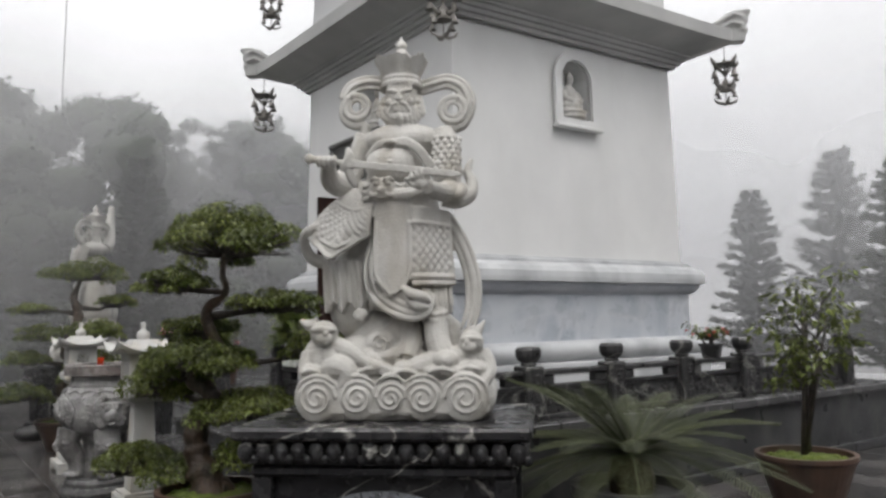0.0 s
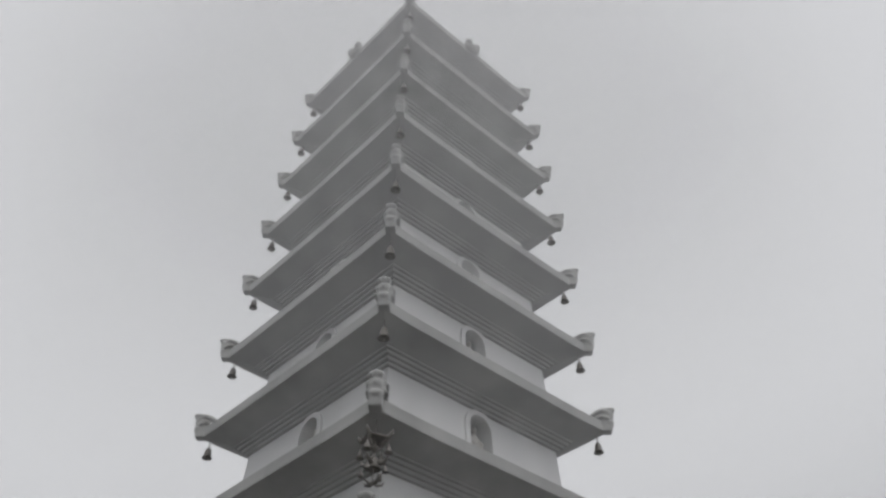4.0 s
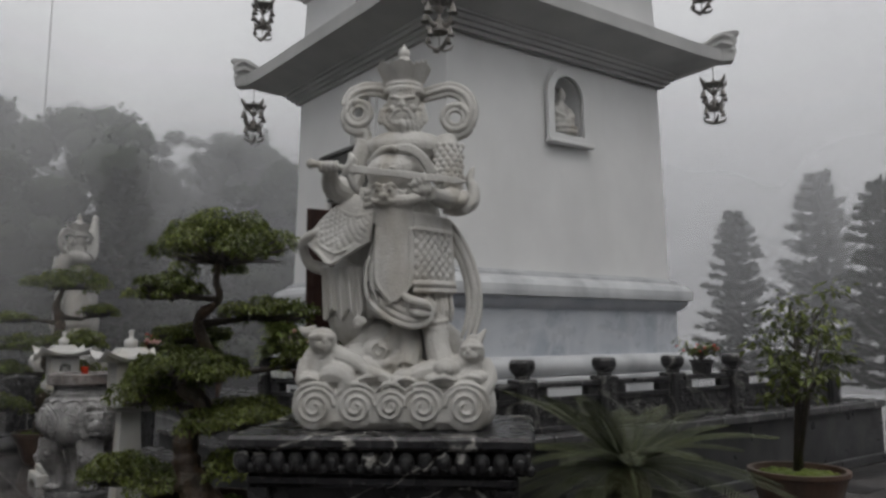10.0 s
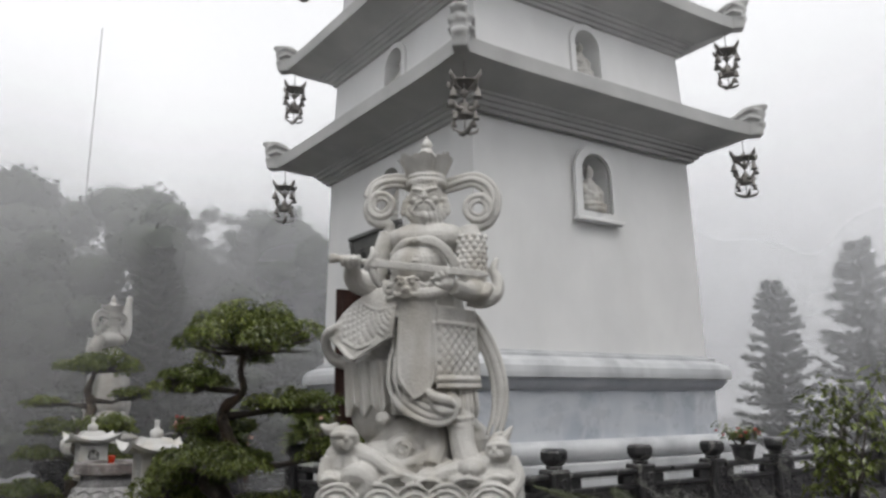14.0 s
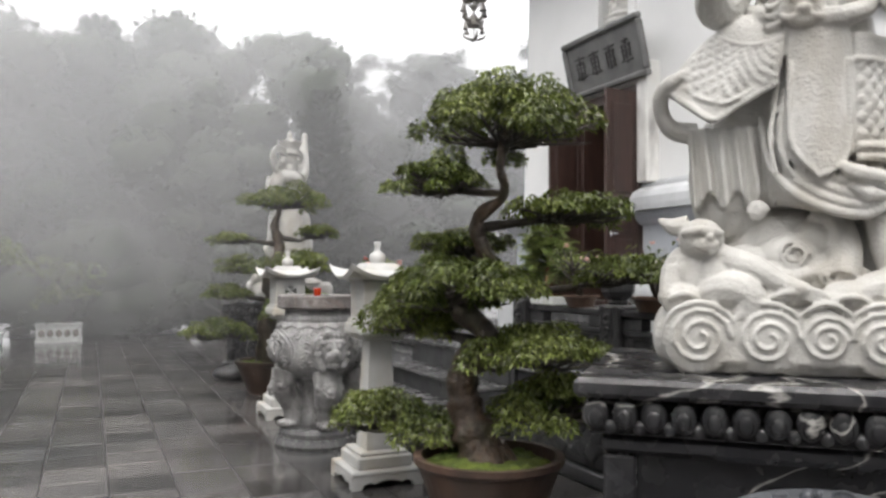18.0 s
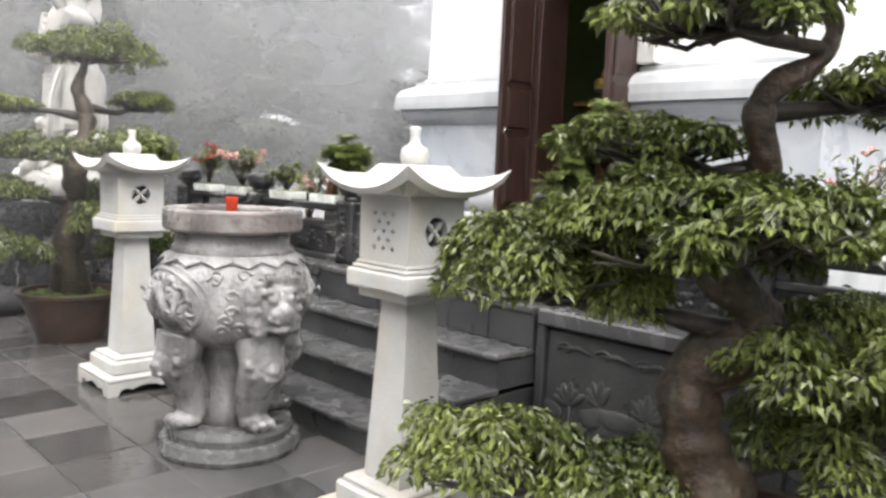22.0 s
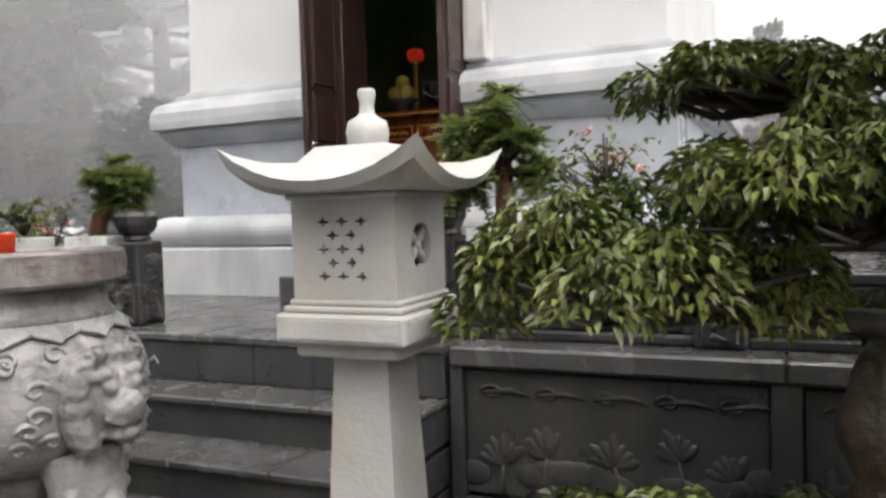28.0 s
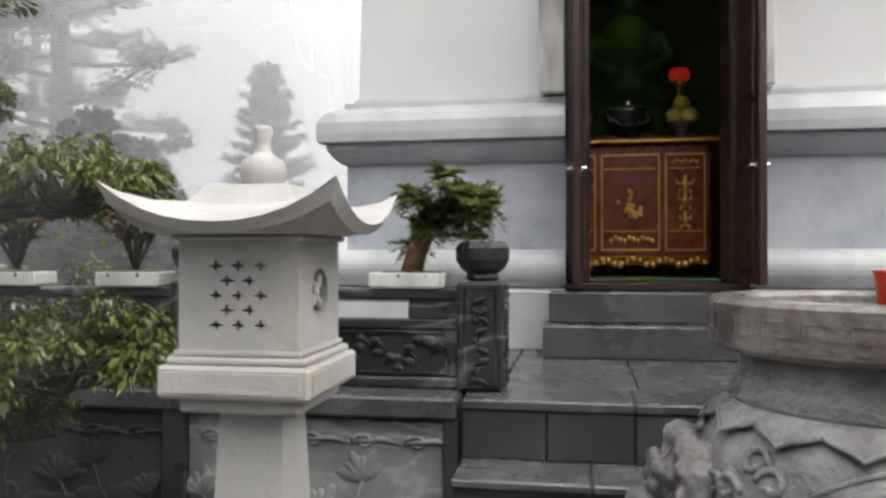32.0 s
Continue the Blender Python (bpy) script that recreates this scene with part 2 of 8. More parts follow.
    if bump:
        n3 = nd.new("ShaderNodeTexNoise")
        n3.inputs["Scale"].default_value, n3.inputs["Detail"].default_value = bscale, 5
        lk.new(geo.outputs["Position"], n3.inputs["Vector"])
        bp = nd.new("ShaderNodeBump")
        bp.inputs["Strength"].default_value, bp.inputs["Distance"].default_value = bump, 0.02
        lk.new(n3.outputs["Fac"], bp.inputs["Height"])
        lk.new(bp.outputs[0], bs.inputs["Normal"])
    if trans:
        tr = nd.new("ShaderNodeBsdfTranslucent")
        lk.new(col, tr.inputs["Color"])
        mx = nd.new("ShaderNodeMixShader")
        mx.inputs[0].default_value = trans
        lk.new(bs.outputs[0], mx.inputs[1])
        lk.new(tr.outputs[0], mx.inputs[2])
        lk.new(mx.outputs[0], nd["Material Output"].inputs["Surface"])
    return mt


plaster = surf("white_plaster", (0.65, 0.65, 0.65), (0.73, 0.73, 0.725), 1.2, (0.6, 0.8), 0.08, 60, stain=(0.62, 0.62, 0.61), sscale=1.1)
# greyer, stained wall plaster; the soffits' shade is also put into its colour
eave_mat = surf("shaded_eave_plaster", (0.37, 0.37, 0.365), (0.45, 0.45, 0.44), 1.5, (0.6, 0.85), 0.1, 50, stain=(0.30, 0.30, 0.295), sscale=0.9)
statue_mat = surf("white_marble", (0.43, 0.42, 0.395), (0.57, 0.56, 0.535), 6, (0.4, 0.65), 0.35, 70, stain=(0.36, 0.33, 0.28), sscale=4, sband=(0.5, 0.68))
lantern_mat = surf("lantern_stone", (0.43, 0.43, 0.415), (0.53, 0.525, 0.51), 6, (0.4, 0.6), 0.15, 60, stain=(0.46, 0.40, 0.30), sscale=4)
dado_mat = surf("blue_grey_marble", (0.34, 0.37, 0.42), (0.46, 0.49, 0.535), 1.9, (0.2, 0.4), 0.02, 40, stain=(0.58, 0.60, 0.625), sscale=2.3, sband=(0.42, 0.75), stretch=(1, 1, 0.5), vein=(0.53, 0.55, 0.58), vscale=0.7, vwide=0.09)
cornice_mat = surf("pale_grey_marble", (0.46, 0.475, 0.49), (0.60, 0.61, 0.62), 2.2, (0.3, 0.5), 0.05, 40, stain=(0.33, 0.34, 0.355), sscale=2.6, sband=(0.48, 0.70))
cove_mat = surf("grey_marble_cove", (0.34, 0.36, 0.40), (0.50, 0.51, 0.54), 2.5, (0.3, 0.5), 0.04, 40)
granite = surf("black_granite", (0.010, 0.010, 0.012), (0.026, 0.026, 0.028), 3, (0.14, 0.38), 0.08, 30, stain=(0.06, 0.06, 0.062), sscale=3.2, sband=(0.56, 0.70), vein=(0.36, 0.35, 0.33), vscale=1.0, vwide=0.012)
relief_mat = surf("grey_relief_stone", (0.09, 0.095, 0.11), (0.17, 0.18, 0.20), 8, (0.3, 0.5), 0.2, 60)
dark_stone = surf("dark_carved_stone", (0.018, 0.018, 0.020), (0.045, 0.045, 0.047), 5, (0.25, 0.5), 0.25, 50, vein=(0.20, 0.20, 0.19), vscale=0.9, vwide=0.015)
wall_stone = surf("grey_terrace_stone", (0.028, 0.029, 0.031), (0.060, 0.061, 0.064), 2.4, (0.25, 0.5), 0.2, 30, stain=(0.090, 0.090, 0.087), sscale=2.2)
panel_marble = surf("pale_relief_marble", (0.17, 0.175, 0.18), (0.30, 0.305, 0.31), 3, (0.3, 0.5), 0.15, 40, stain=(0.10, 0.10, 0.105), sscale=2.6, vein=(0.36, 0.36, 0.36), vscale=1.6, vwide=0.03)
step_stone = surf("wet_step_stone", (0.055, 0.056, 0.058), (0.105, 0.105, 0.107), 3, (0.12, 0.35), 0.1, 30)
paver = surf("wet_paver", (0.055, 0.055, 0.056), (0.108, 0.100, 0.097), 0.9, (0.04, 0.22), 0.05, 18, vary="object", spread=0.5)
paver_far = surf("wet_paver_field", (0.055, 0.055, 0.056), (0.108, 0.100, 0.097), 0.9, (0.04, 0.22), 0.05, 18, vary="island", spread=0.5)
joint_mat = surf("paving_joint", (0.035, 0.034, 0.033), (0.055, 0.052, 0.05), 9, (0.2, 0.5), 0.2, 40)
urn_mat = surf("mottled_grey_marble", (0.17, 0.168, 0.17), (0.40, 0.395, 0.39), 6, (0.2, 0.42), 0.55, 38, stain=(0.085, 0.08, 0.08), sscale=4.0, sband=(0.48, 0.60))
urn_rim = surf("weathered_rim_marble", (0.16, 0.15, 0.145), (0.33, 0.31, 0.30), 7, (0.2, 0.45), 0.3, 45, stain=(0.06, 0.05, 0.048), sscale=4.5, sband=(0.46, 0.58), vein=(0.17, 0.135, 0.125), vscale=2.2, vwide=0.035)
door_wood = surf("dark_red_wood", (0.027, 0.0145, 0.0115), (0.050, 0.025, 0.020), 4, (0.3, 0.5), 0.1, 60, stretch=(6, 6, 0.6))
altar_wood = surf("red_lacquer", (0.17, 0.032, 0.012), (0.25, 0.052, 0.018), 5, (0.2, 0.4))
gold = surf("gilding", (0.75, 0.42, 0.10), (0.92, 0.58, 0.18), 20, (0.25, 0.45), 0.2, 90, metal=0.85)
sign_mat = surf("dark_sign_board", (0.10, 0.10, 0.10), (0.15, 0.15, 0.148), 5, (0.4, 0.6), 0.1, 50)
sign_ink = surf("sign_characters", (0.035, 0.035, 0.035), (0.05, 0.05, 0.05), 9, (0.4, 0.6))
chrome = surf("polished_steel", (0.7, 0.7, 0.7), (0.8, 0.8, 0.8), 9, (0.15, 0.25), metal=1.0)
bronze = surf("dull_bronze", (0.16, 0.15, 0.14), (0.24, 0.225, 0.21), 8, (0.5, 0.7), 0.1, 60, metal=0.1)
bark = surf("brown_bark", (0.020, 0.014, 0.010), (0.075, 0.046, 0.027), 16, (0.35, 0.7), 1.0, 30, stain=(0.030, 0.034, 0.016), sscale=6, stretch=(1, 1, 0.5))
twig = surf("dark_wet_twigs", (0.022, 0.018, 0.014), (0.05, 0.04, 0.03), 12, (0.4, 0.7), 0.3, 50)
far_bark = surf("grey_bark", (0.05, 0.045, 0.04), (0.10, 0.09, 0.08), 3, (0.6, 0.9), 0.4, 15)
leaf_a = surf("glossy_ficus_leaf", (0.062, 0.084, 0.020), (0.168, 0.198, 0.052), 2.5, (0.16, 0.34), vary="island", spread=0.55, trans=0.18)
leaf_b = surf("needle_leaf", (0.13, 0.175, 0.050), (0.25, 0.30, 0.095), 3, (0.4, 0.6), vary="island", spread=0.4, trans=0.35)
leaf_cyc = surf("cycad_leaf", (0.020, 0.028, 0.010), (0.062, 0.072, 0.026), 2, (0.4, 0.7), vary="island", spread=0.35, trans=0.03)
leaf_far = surf("far_foliage", (0.026, 0.038, 0.022), (0.040, 0.054, 0.030), 0.5, (0.7, 0.9), vary="island", spread=0.08, trans=0.05)
moss = surf("bright_moss", (0.045, 0.075, 0.012), (0.15, 0.19, 0.025), 9, (0.7, 0.9), 0.8, 60)
terracotta = surf("brown_clay_pot", (0.055, 0.032, 0.022), (0.10, 0.058, 0.040), 4, (0.35, 0.6), 0.1, 40, stain=(0.03, 0.025, 0.022), sscale=2.5)
tray_mat = surf("white_glazed_tray", (0.62, 0.64, 0.62), (0.74, 0.75, 0.73), 6, (0.2, 0.4), 0.03, 40, stain=(0.45, 0.46, 0.42), sscale=6)
concrete_pot = surf("grey_concrete_pot", (0.10, 0.10, 0.097), (0.17, 0.17, 0.165), 5, (0.5, 0.8), 0.2, 40)
petal_red = surf("red_petals", (0.34, 0.035, 0.025), (0.50, 0.08, 0.05), 20, (0.5, 0.7), vary="island", spread=0.3, trans=0.2)
petal_pink = surf("pink_petals", (0.72, 0.38, 0.34), (0.85, 0.58, 0.52), 20, (0.5, 0.7), vary="island", spread=0.2, trans=0.2)
petal_yellow = surf("yellow_petals", (0.70, 0.60, 0.12), (0.85, 0.80, 0.35), 20, (0.5, 0.7), vary="island", spread=0.2, trans=0.2)
dish_mat = surf("wet_brown_dish", (0.16, 0.135, 0.115), (0.30, 0.27, 0.24), 8, (0.08, 0.3), 0.2, 40)
cup_red = surf("orange_red_cup", (0.50, 0.028, 0.006), (0.62, 0.05, 0.010), 10, (0.15, 0.3), trans=0.12)
fruit_mat = surf("yellow_fruit", (0.45, 0.33, 0.05), (0.6, 0.45, 0.1), 10, (0.4, 0.6))
# the green light falling on the figure is put into its base colour
green_lit_figure = surf("figure_in_green_light", (0.08, 0.17, 0.04), (0.13, 0.24, 0.06), 6, (0.3, 0.5))
# room plaster tinted green, carrying the glow inside the shrine in its colour
dark_room = surf("green_glow_plaster", (0.27, 0.30, 0.18), (0.34, 0.36, 0.24), 2, (0.6, 0.9))
mat_green = surf("green_mat", (0.05, 0.10, 0.05), (0.09, 0.15, 0.08), 12, (0.7, 0.9))
steel_pole = surf("grey_painted_pole", (0.55, 0.55, 0.56), (0.62, 0.62, 0.63), 3, (0.4, 0.6))


def glow(name, c, s):
    mt = bpy.data.materials.new(name)
    mt.use_nodes = True
    bs = mt.node_tree.nodes["Principled BSDF"]
    bs.inputs["Base Color"].default_value = (*c, 1)
    bs.inputs["Emission Color"].default_value = (*c, 1)
    bs.inputs["Emission Strength"].default_value = s
    return mt


urn_base = surf("wet_dark_marble", (0.07, 0.07, 0.072), (0.15, 0.15, 0.15), 6, (0.15, 0.35), 0.3, 40)
# glow of an unseen tube, added to brighten the shrine room in green
added_green_tube = glow("added_green_tube_glow", (0.45, 0.7, 0.25), 2.6)
lamp_red = glow("lit_red_lotus_lamp", (0.5, 0.025, 0.012), 0.12)


def mist_material(name, amount, nscale, box=None, tone=0.72):
    """Thin drifting mist: scattering droplets, mostly see-through, fading out at the borders of the bank."""
    mt = bpy.data.materials.new(name)
    mt.use_nodes = True
    nt = mt.node_tree
    nd, lk = nt.nodes, nt.links
    nd.clear()
    out = nd.new("ShaderNodeOutputMaterial")
    clear = nd.new("ShaderNodeBsdfTransparent")
    d = nd.new("ShaderNodeBsdfDiffuse")
    t = nd.new("ShaderNodeBsdfTranslucent")
    for q in (d, t):
        q.inputs["Color"].default_value = (tone, tone * 1.006, tone * 1.025, 1)
    half = nd.new("ShaderNodeMixShader")
    half.inputs[0].default_value = 0.5
    lk.new(d.outputs[0], half.inputs[1])
    lk.new(t.outputs[0], half.inputs[2])
    geo = nd.new("ShaderNodeNewGeometry")
    ns = nd.new("ShaderNodeTexNoise")
    ns.inputs["Scale"].default_value, ns.inputs["Detail"].default_value = nscale, 2
    lk.new(geo.outputs["Position"], ns.inputs["Vector"])
    mr = nd.new("ShaderNodeMapRange")
    mr.inputs["From Min"].default_value, mr.inputs["From Max"].default_value = 0.3, 0.7
    mr.inputs["To Min"].default_value, mr.inputs["To Max"].default_value = amount * 0.82, amount * 1.18
    lk.new(ns.outputs["Fac"], mr.inputs["Value"])
    fac = mr.outputs[0]
    if box:
        sep = nd.new("ShaderNodeSeparateXYZ")
        lk.new(geo.outputs["Position"], sep.inputs[0])
        for axis, a, b in box:
            f = nd.new("ShaderNodeMapRange")
            f.interpolation_type = "SMOOTHSTEP"
            f.inputs["From Min"].default_value, f.inputs["From Max"].default_value = a, b
            lk.new(sep.outputs[axis], f.inputs["Value"])
            mu = nd.new("ShaderNodeMath")
            mu.operation = "MULTIPLY"
            lk.new(fac, mu.inputs[0])
            lk.new(f.outputs[0], mu.inputs[1])
            fac = mu.outputs[0]
    mix = nd.new("ShaderNodeMixShader")
    lk.new(fac, mix.inputs[0])
    lk.new(clear.outputs[0], mix.inputs[1])
    lk.new(half.outputs[0], mix.inputs[2])
    lk.new(mix.outputs[0], out.inputs["Surface"])
    return mt

# ---- ground and terrace ----
ground = Shape()
ground.add([(-60, -60, -0.012), (80, -60, -0.012), (80, 80, -0.012), (-60, 80, -0.012)], [(0, 1, 2, 3)])
structure("ground", ground, joint_mat, "dark wet mortar bed under the courtyard paving", "ground")
PX, PY = 7.05, 9.13          # axis of the tower
TZ = 0.77                    # height of the terrace
TX0, TX1, TY0, TY1 = 3.24, 10.86, 5.34, 12.92


def terrace():
    core = Shape().box(TX0 + 0.05, TX1, TY0 + 0.05, TY1, 0, TZ - 0.035, 0.0)
    base = structure("terrace", core, wall_stone, "grey stone terrace with lotus reliefs and a dark coping", "terrace")
    # coping in lengths, plinth course
    def run(n, fn):
        for i in range(n):
            fn(i)
    lens = [(5.34, 6.6), (6.6, 7.95), (10.05, 11.3), (11.3, 12.92)]
    for a, b in lens:
        part("coping", Shape().box(TX0 - 0.03, TX0 + 0.36, a + 0.002, b - 0.002, TZ - 0.09, TZ, 0.012), step_stone, base)
        part("plinth_course", Shape().box(TX0 - 0.025, TX0 + 0.045, a + 0.002, b - 0.002, 0.0, 0.10, 0.01), wall_stone, base)
        relief_panel(base, TX0, a + 0.06, b - 0.06, panel_marble if a == 10.05 else wall_stone)
        for y in (a + 0.025, b - 0.025):
            part("pilaster", Shape().box(TX0 - 0.012, TX0 + 0.045, y - 0.03, y + 0.03, 0.10, TZ - 0.092, 0.006), wall_stone, base)
    for i in range(6):
        a = TX0 + 0.37 + i * 1.2
        part("coping", Shape().box(a + 0.002, a + 1.198, TY0 - 0.03, TY0 + 0.36, TZ - 0.09, TZ, 0.012), step_stone, base)
        part("plinth_course", Shape().box(a + 0.002, a + 1.198, TY0 - 0.025, TY0 + 0.045, 0, 0.10, 0.01), wall_stone, base)
    part("coping", Shape().box(TX0 + 0.36, TX1, TY1 - 0.3, TY1 + 0.03, TZ - 0.09, TZ, 0.012), step_stone, base)
    # paving slabs of the terrace floor
    slab = Shape().box(-0.296, 0.296, -0.296, 0.296, TZ - 0.04, TZ - 0.002, 0.005).mesh("slab", step_stone)
    x = TX0 + 0.66
    while x < TX1:
        y = TY0 + 0.66
        while y < TY1:
            if max(abs(x - PX), abs(y - PY)) > 1.6:
                ob = part("slab", slab, None, base)
                ob.location = (x, y, 0)
            y += 0.6
        x += 0.6
    return base


def petal(sh, c, length, width, depth, ang, axis):
    """One carved petal or leaf, lying on an upright face."""
    m = Matrix.Translation(c)
    m = m @ (Matrix.Rotation(ang, 4, "X") if axis == "x" else Matrix.Rotation(ang, 4, "Y"))
    r = (depth, width, length) if axis == "x" else (width, depth, length)
    sh.ball((0, 0, length * 0.9), r, 8, 6, m)


def relief_panel(base, x, a, b, stone):
    rd = random.Random(int(a * 100))
    back = Shape().box(x + 0.02, x + 0.052, a, b, 0.12, TZ - 0.11, 0.004)
    part("relief_field", back, stone, base)
    sh = Shape()
    n = max(2, int((b - a) / 0.21))
    for i in range(n):
        y = a + (i + 0.5) * (b - a) / n + rd.uniform(-0.05, 0.05)
        z = rd.uniform(0.22, 0.5)
        for k in range(5 + i % 3):
            petal(sh, (x + 0.02, y, z), rd.uniform(0.05, 0.075), 0.026, 0.010, radians(-75 + 25 * k), "x")
        pts = [(x + 0.018, y, z), (x + 0.015, y + rd.uniform(-0.05, 0.05), z - 0.1), (x + 0.018, y + rd.uniform(-0.1, 0.1), 0.13)]
        sh.tube(pts, 0.006, 5)
        for k in range(3):
            sh.ball((x + 0.02, y + rd.uniform(-0.2, 0.2), rd.uniform(0.17, 0.3)), (0.009, rd.uniform(0.06, 0.11), rd.uniform(0.035, 0.06)), 12, 6)
    for k in range(n):
        y = a + (k + 0.5) * (b - a) / n
        sw = [(x + 0.016, y + 0.05 * math.cos(q) * (1 - q / 9), 0.57 + 0.035 * math.sin(q) * (1 - q / 9)) for q in [0.5 * j for j in range(14)]]
        sh.tube(sw, 0.009, 5)
        sh.tube([(x + 0.018, y - 0.17, 0.56), (x + 0.014, y - 0.08, 0.585), (x + 0.016, y + 0.05, 0.565)], [0.004, 0.014, 0.008], 5)
    part("lotus_carving", sh, stone, base, "shallow carved lotus flowers and leaves", smooth=True)


terr = terrace()


def stairs():
    ob = thing("stairs", "wet dark grey stone steps up to the terrace", "stairs", kind="structure")
    y0, y1 = 7.97, 10.03
    rows = [(0.16, 2.32), (0.34, 2.62), (0.53, 2.92)]
    for z, x in rows:
        part("riser_block", Shape().box(x + 0.03, TX0 + 0.06, y0 + 0.012, y1 - 0.012, max(z - 0.2, 0.0), z - 0.038, 0.004), wall_stone, ob)
        for k in range(4):
            a = y0 + (y1 - y0) * k / 4
            part("tread", Shape().box(x, x + 0.34, a + 0.002, a + (y1 - y0) / 4 - 0.002, z - 0.035, z, 0.008), step_stone, ob)
    for k in range(6):
        a = y0 + (y1 - y0) * k / 6
        part("riser_slab", Shape().box(TX0 - 0.02, TX0 + 0.06, a + 0.003, a + (y1 - y0) / 6 - 0.003, 0.532, TZ - 0.045, 0.005), wall_stone, ob)
    for k in range(3):
        a = y0 + (y1 - y0) * k / 3
        part("landing_edge", Shape().box(TX0 - 0.03, TX0 + 0.36, a + 0.002, a + (y1 - y0) / 3 - 0.002, TZ - 0.042, TZ, 0.008), step_stone, ob)
    return ob


stairs()


# ---- balustrade ----
balustrade = thing("balustrade", "black carved stone balustrade with slotted rails and cushion finials", "balustrade", kind="structure")


def post_things(spots):
    made = {}
    for x, y in spots:
        if made:
            post = part("post", made["shaft"], None, balustrade)
            post.location = (x, y, TZ)
            part("finial", made["finial"], None, post)
            for me in made["faces"]:
                part("carved_face", me, None, post)
            continue
        proto = part("post", Shape().box(-0.1, 0.1, -0.1, 0.1, 0, 0.47, 0.014), dark_stone, balustrade, "square black carved post")
        proto.location = (x, y, TZ)
        made["shaft"], made["faces"] = proto.data, []
        fin = part("finial", Shape().lathe([(0.06, 0.468), (0.078, 0.485), (0.07, 0.502), (0.098, 0.522), (0.12, 0.56), (0.122, 0.612), (0.106, 0.635), (0.088, 0.64)], 8, rot=radians(22.5)), dark_stone, proto)
        made["finial"] = fin.data
        for k in range(4):
            m = Matrix.Rotation(radians(90 * k), 4, "Z")
            sh = Shape()
            rd = random.Random(k)
            for j in range(9):
                z = 0.05 + 0.042 * j
                pts = [Vector((-0.103, 0.035 * math.sin(j * 1.9 + q) * 0.9, z + 0.012 * q)) for q in (-1.4, -0.5, 0.5, 1.4)]
                sh.tube(pts, [0.005, 0.011, 0.011, 0.004], 5, m=m)
                sh.ball((-0.1, rd.uniform(-0.04, 0.04), z), (0.010, 0.018, 0.014), 6, 4, m)
            for y0, y1, z0, z1 in ((-0.072, -0.06, 0.03, 0.44), (0.06, 0.072, 0.03, 0.44), (-0.0715, 0.0715, 0.018, 0.03), (-0.0715, 0.0715, 0.44, 0.452)):
                sh.box(-0.106, -0.098, y0, y1, z0, z1, 0.002, m)
            made["faces"].append(part("carved_face", sh, dark_stone, proto, "scrolling carved face", smooth=True).data)


def rail(p, q):
    """A length of balustrade between two posts."""
    p, q = Vector((*p, TZ)), Vector((*q, TZ))
    d = (q - p)
    L = d.length - 0.2
    m = Matrix.Translation(p + d.normalized() * 0.1) @ Matrix.Rotation(math.atan2(d.y, d.x), 4, "Z")
    
    ob = part("panel", Shape().box(0, L, -0.03, 0.03, 0.05, 0.258, 0.004), dark_stone, balustrade)
    ob.matrix_basis = m
    part("top_rail", Shape().box(0, L, -0.06, 0.06, 0.385, 0.435, 0.012), dark_stone, ob)
    mid = Shape().box(0, L, -0.045, 0.045, 0.26, 0.30, 0.006)
    s = L * 0.2
    mid.box(0, s, -0.04, 0.04, 0.302, 0.383, 0.006).box(L - s, L, -0.04, 0.04, 0.302, 0.383, 0.006)
    for k in range(3):
        mid.box(0, L, -0.052, -0.042, 0.372 - 0.012 * k, 0.377 - 0.012 * k, 0.001) if k < 1 else None
    part("slotted_band", mid, dark_stone, ob)
    part("bottom_rail", Shape().box(0, L, -0.055, 0.055, 0, 0.048, 0.01), dark_stone, ob)
    for s in (-1, 1):
        sh = Shape()
        y = 0.031 * s
        for x0, x1, z0, z1 in ((0.05, L - 0.05, 0.24, 0.252), (0.05, L - 0.05, 0.058, 0.07), (0.05, 0.062, 0.071, 0.239), (L - 0.062, L - 0.05, 0.071, 0.239)):
            sh.box(x0, x1, min(y, y + 0.014 * s), max(y, y + 0.014 * s), z0, z1, 0.003)
        rd = random.Random(int(L * 997))
        n = int(L / 0.075)
        for i in range(n):
            x = 0.09 + (L - 0.18) * i / (n - 1)
            z = 0.155 + 0.05 * math.sin(i * 1.7)
            for k in range(3):
                a = rd.uniform(0, 6.28)
                sh.ball((x + 0.025 * math.cos(a), y, z + 0.03 * math.sin(a)), (0.030, 0.014, 0.018), 7, 4)
            sh.tube([(x - 0.04, y, z - 0.02), (x, y + 0.008 * s, z + 0.02), (x + 0.04, y, z - 0.01)], 0.006, 4)
        part("leaf_carving", sh, dark_stone, ob, "carved running leaves", smooth=True)


BX, BY = 3.47, 5.60
side_a = [(BX, BY), (BX, 6.84), (BX, 8.08)]
side_b = [(BX, 9.97), (BX, 11.30), (BX, 12.64)]
front = [(BX, BY), (4.71, BY), (5.76, BY), (6.80, BY), (7.85, BY), (8.9, BY), (9.95, BY)]
post_things([*side_a, *side_b, *front[1:]])
for row in (side_a, side_b, front):
    for p, q in zip(row, row[1:]):
        rail(p, q)


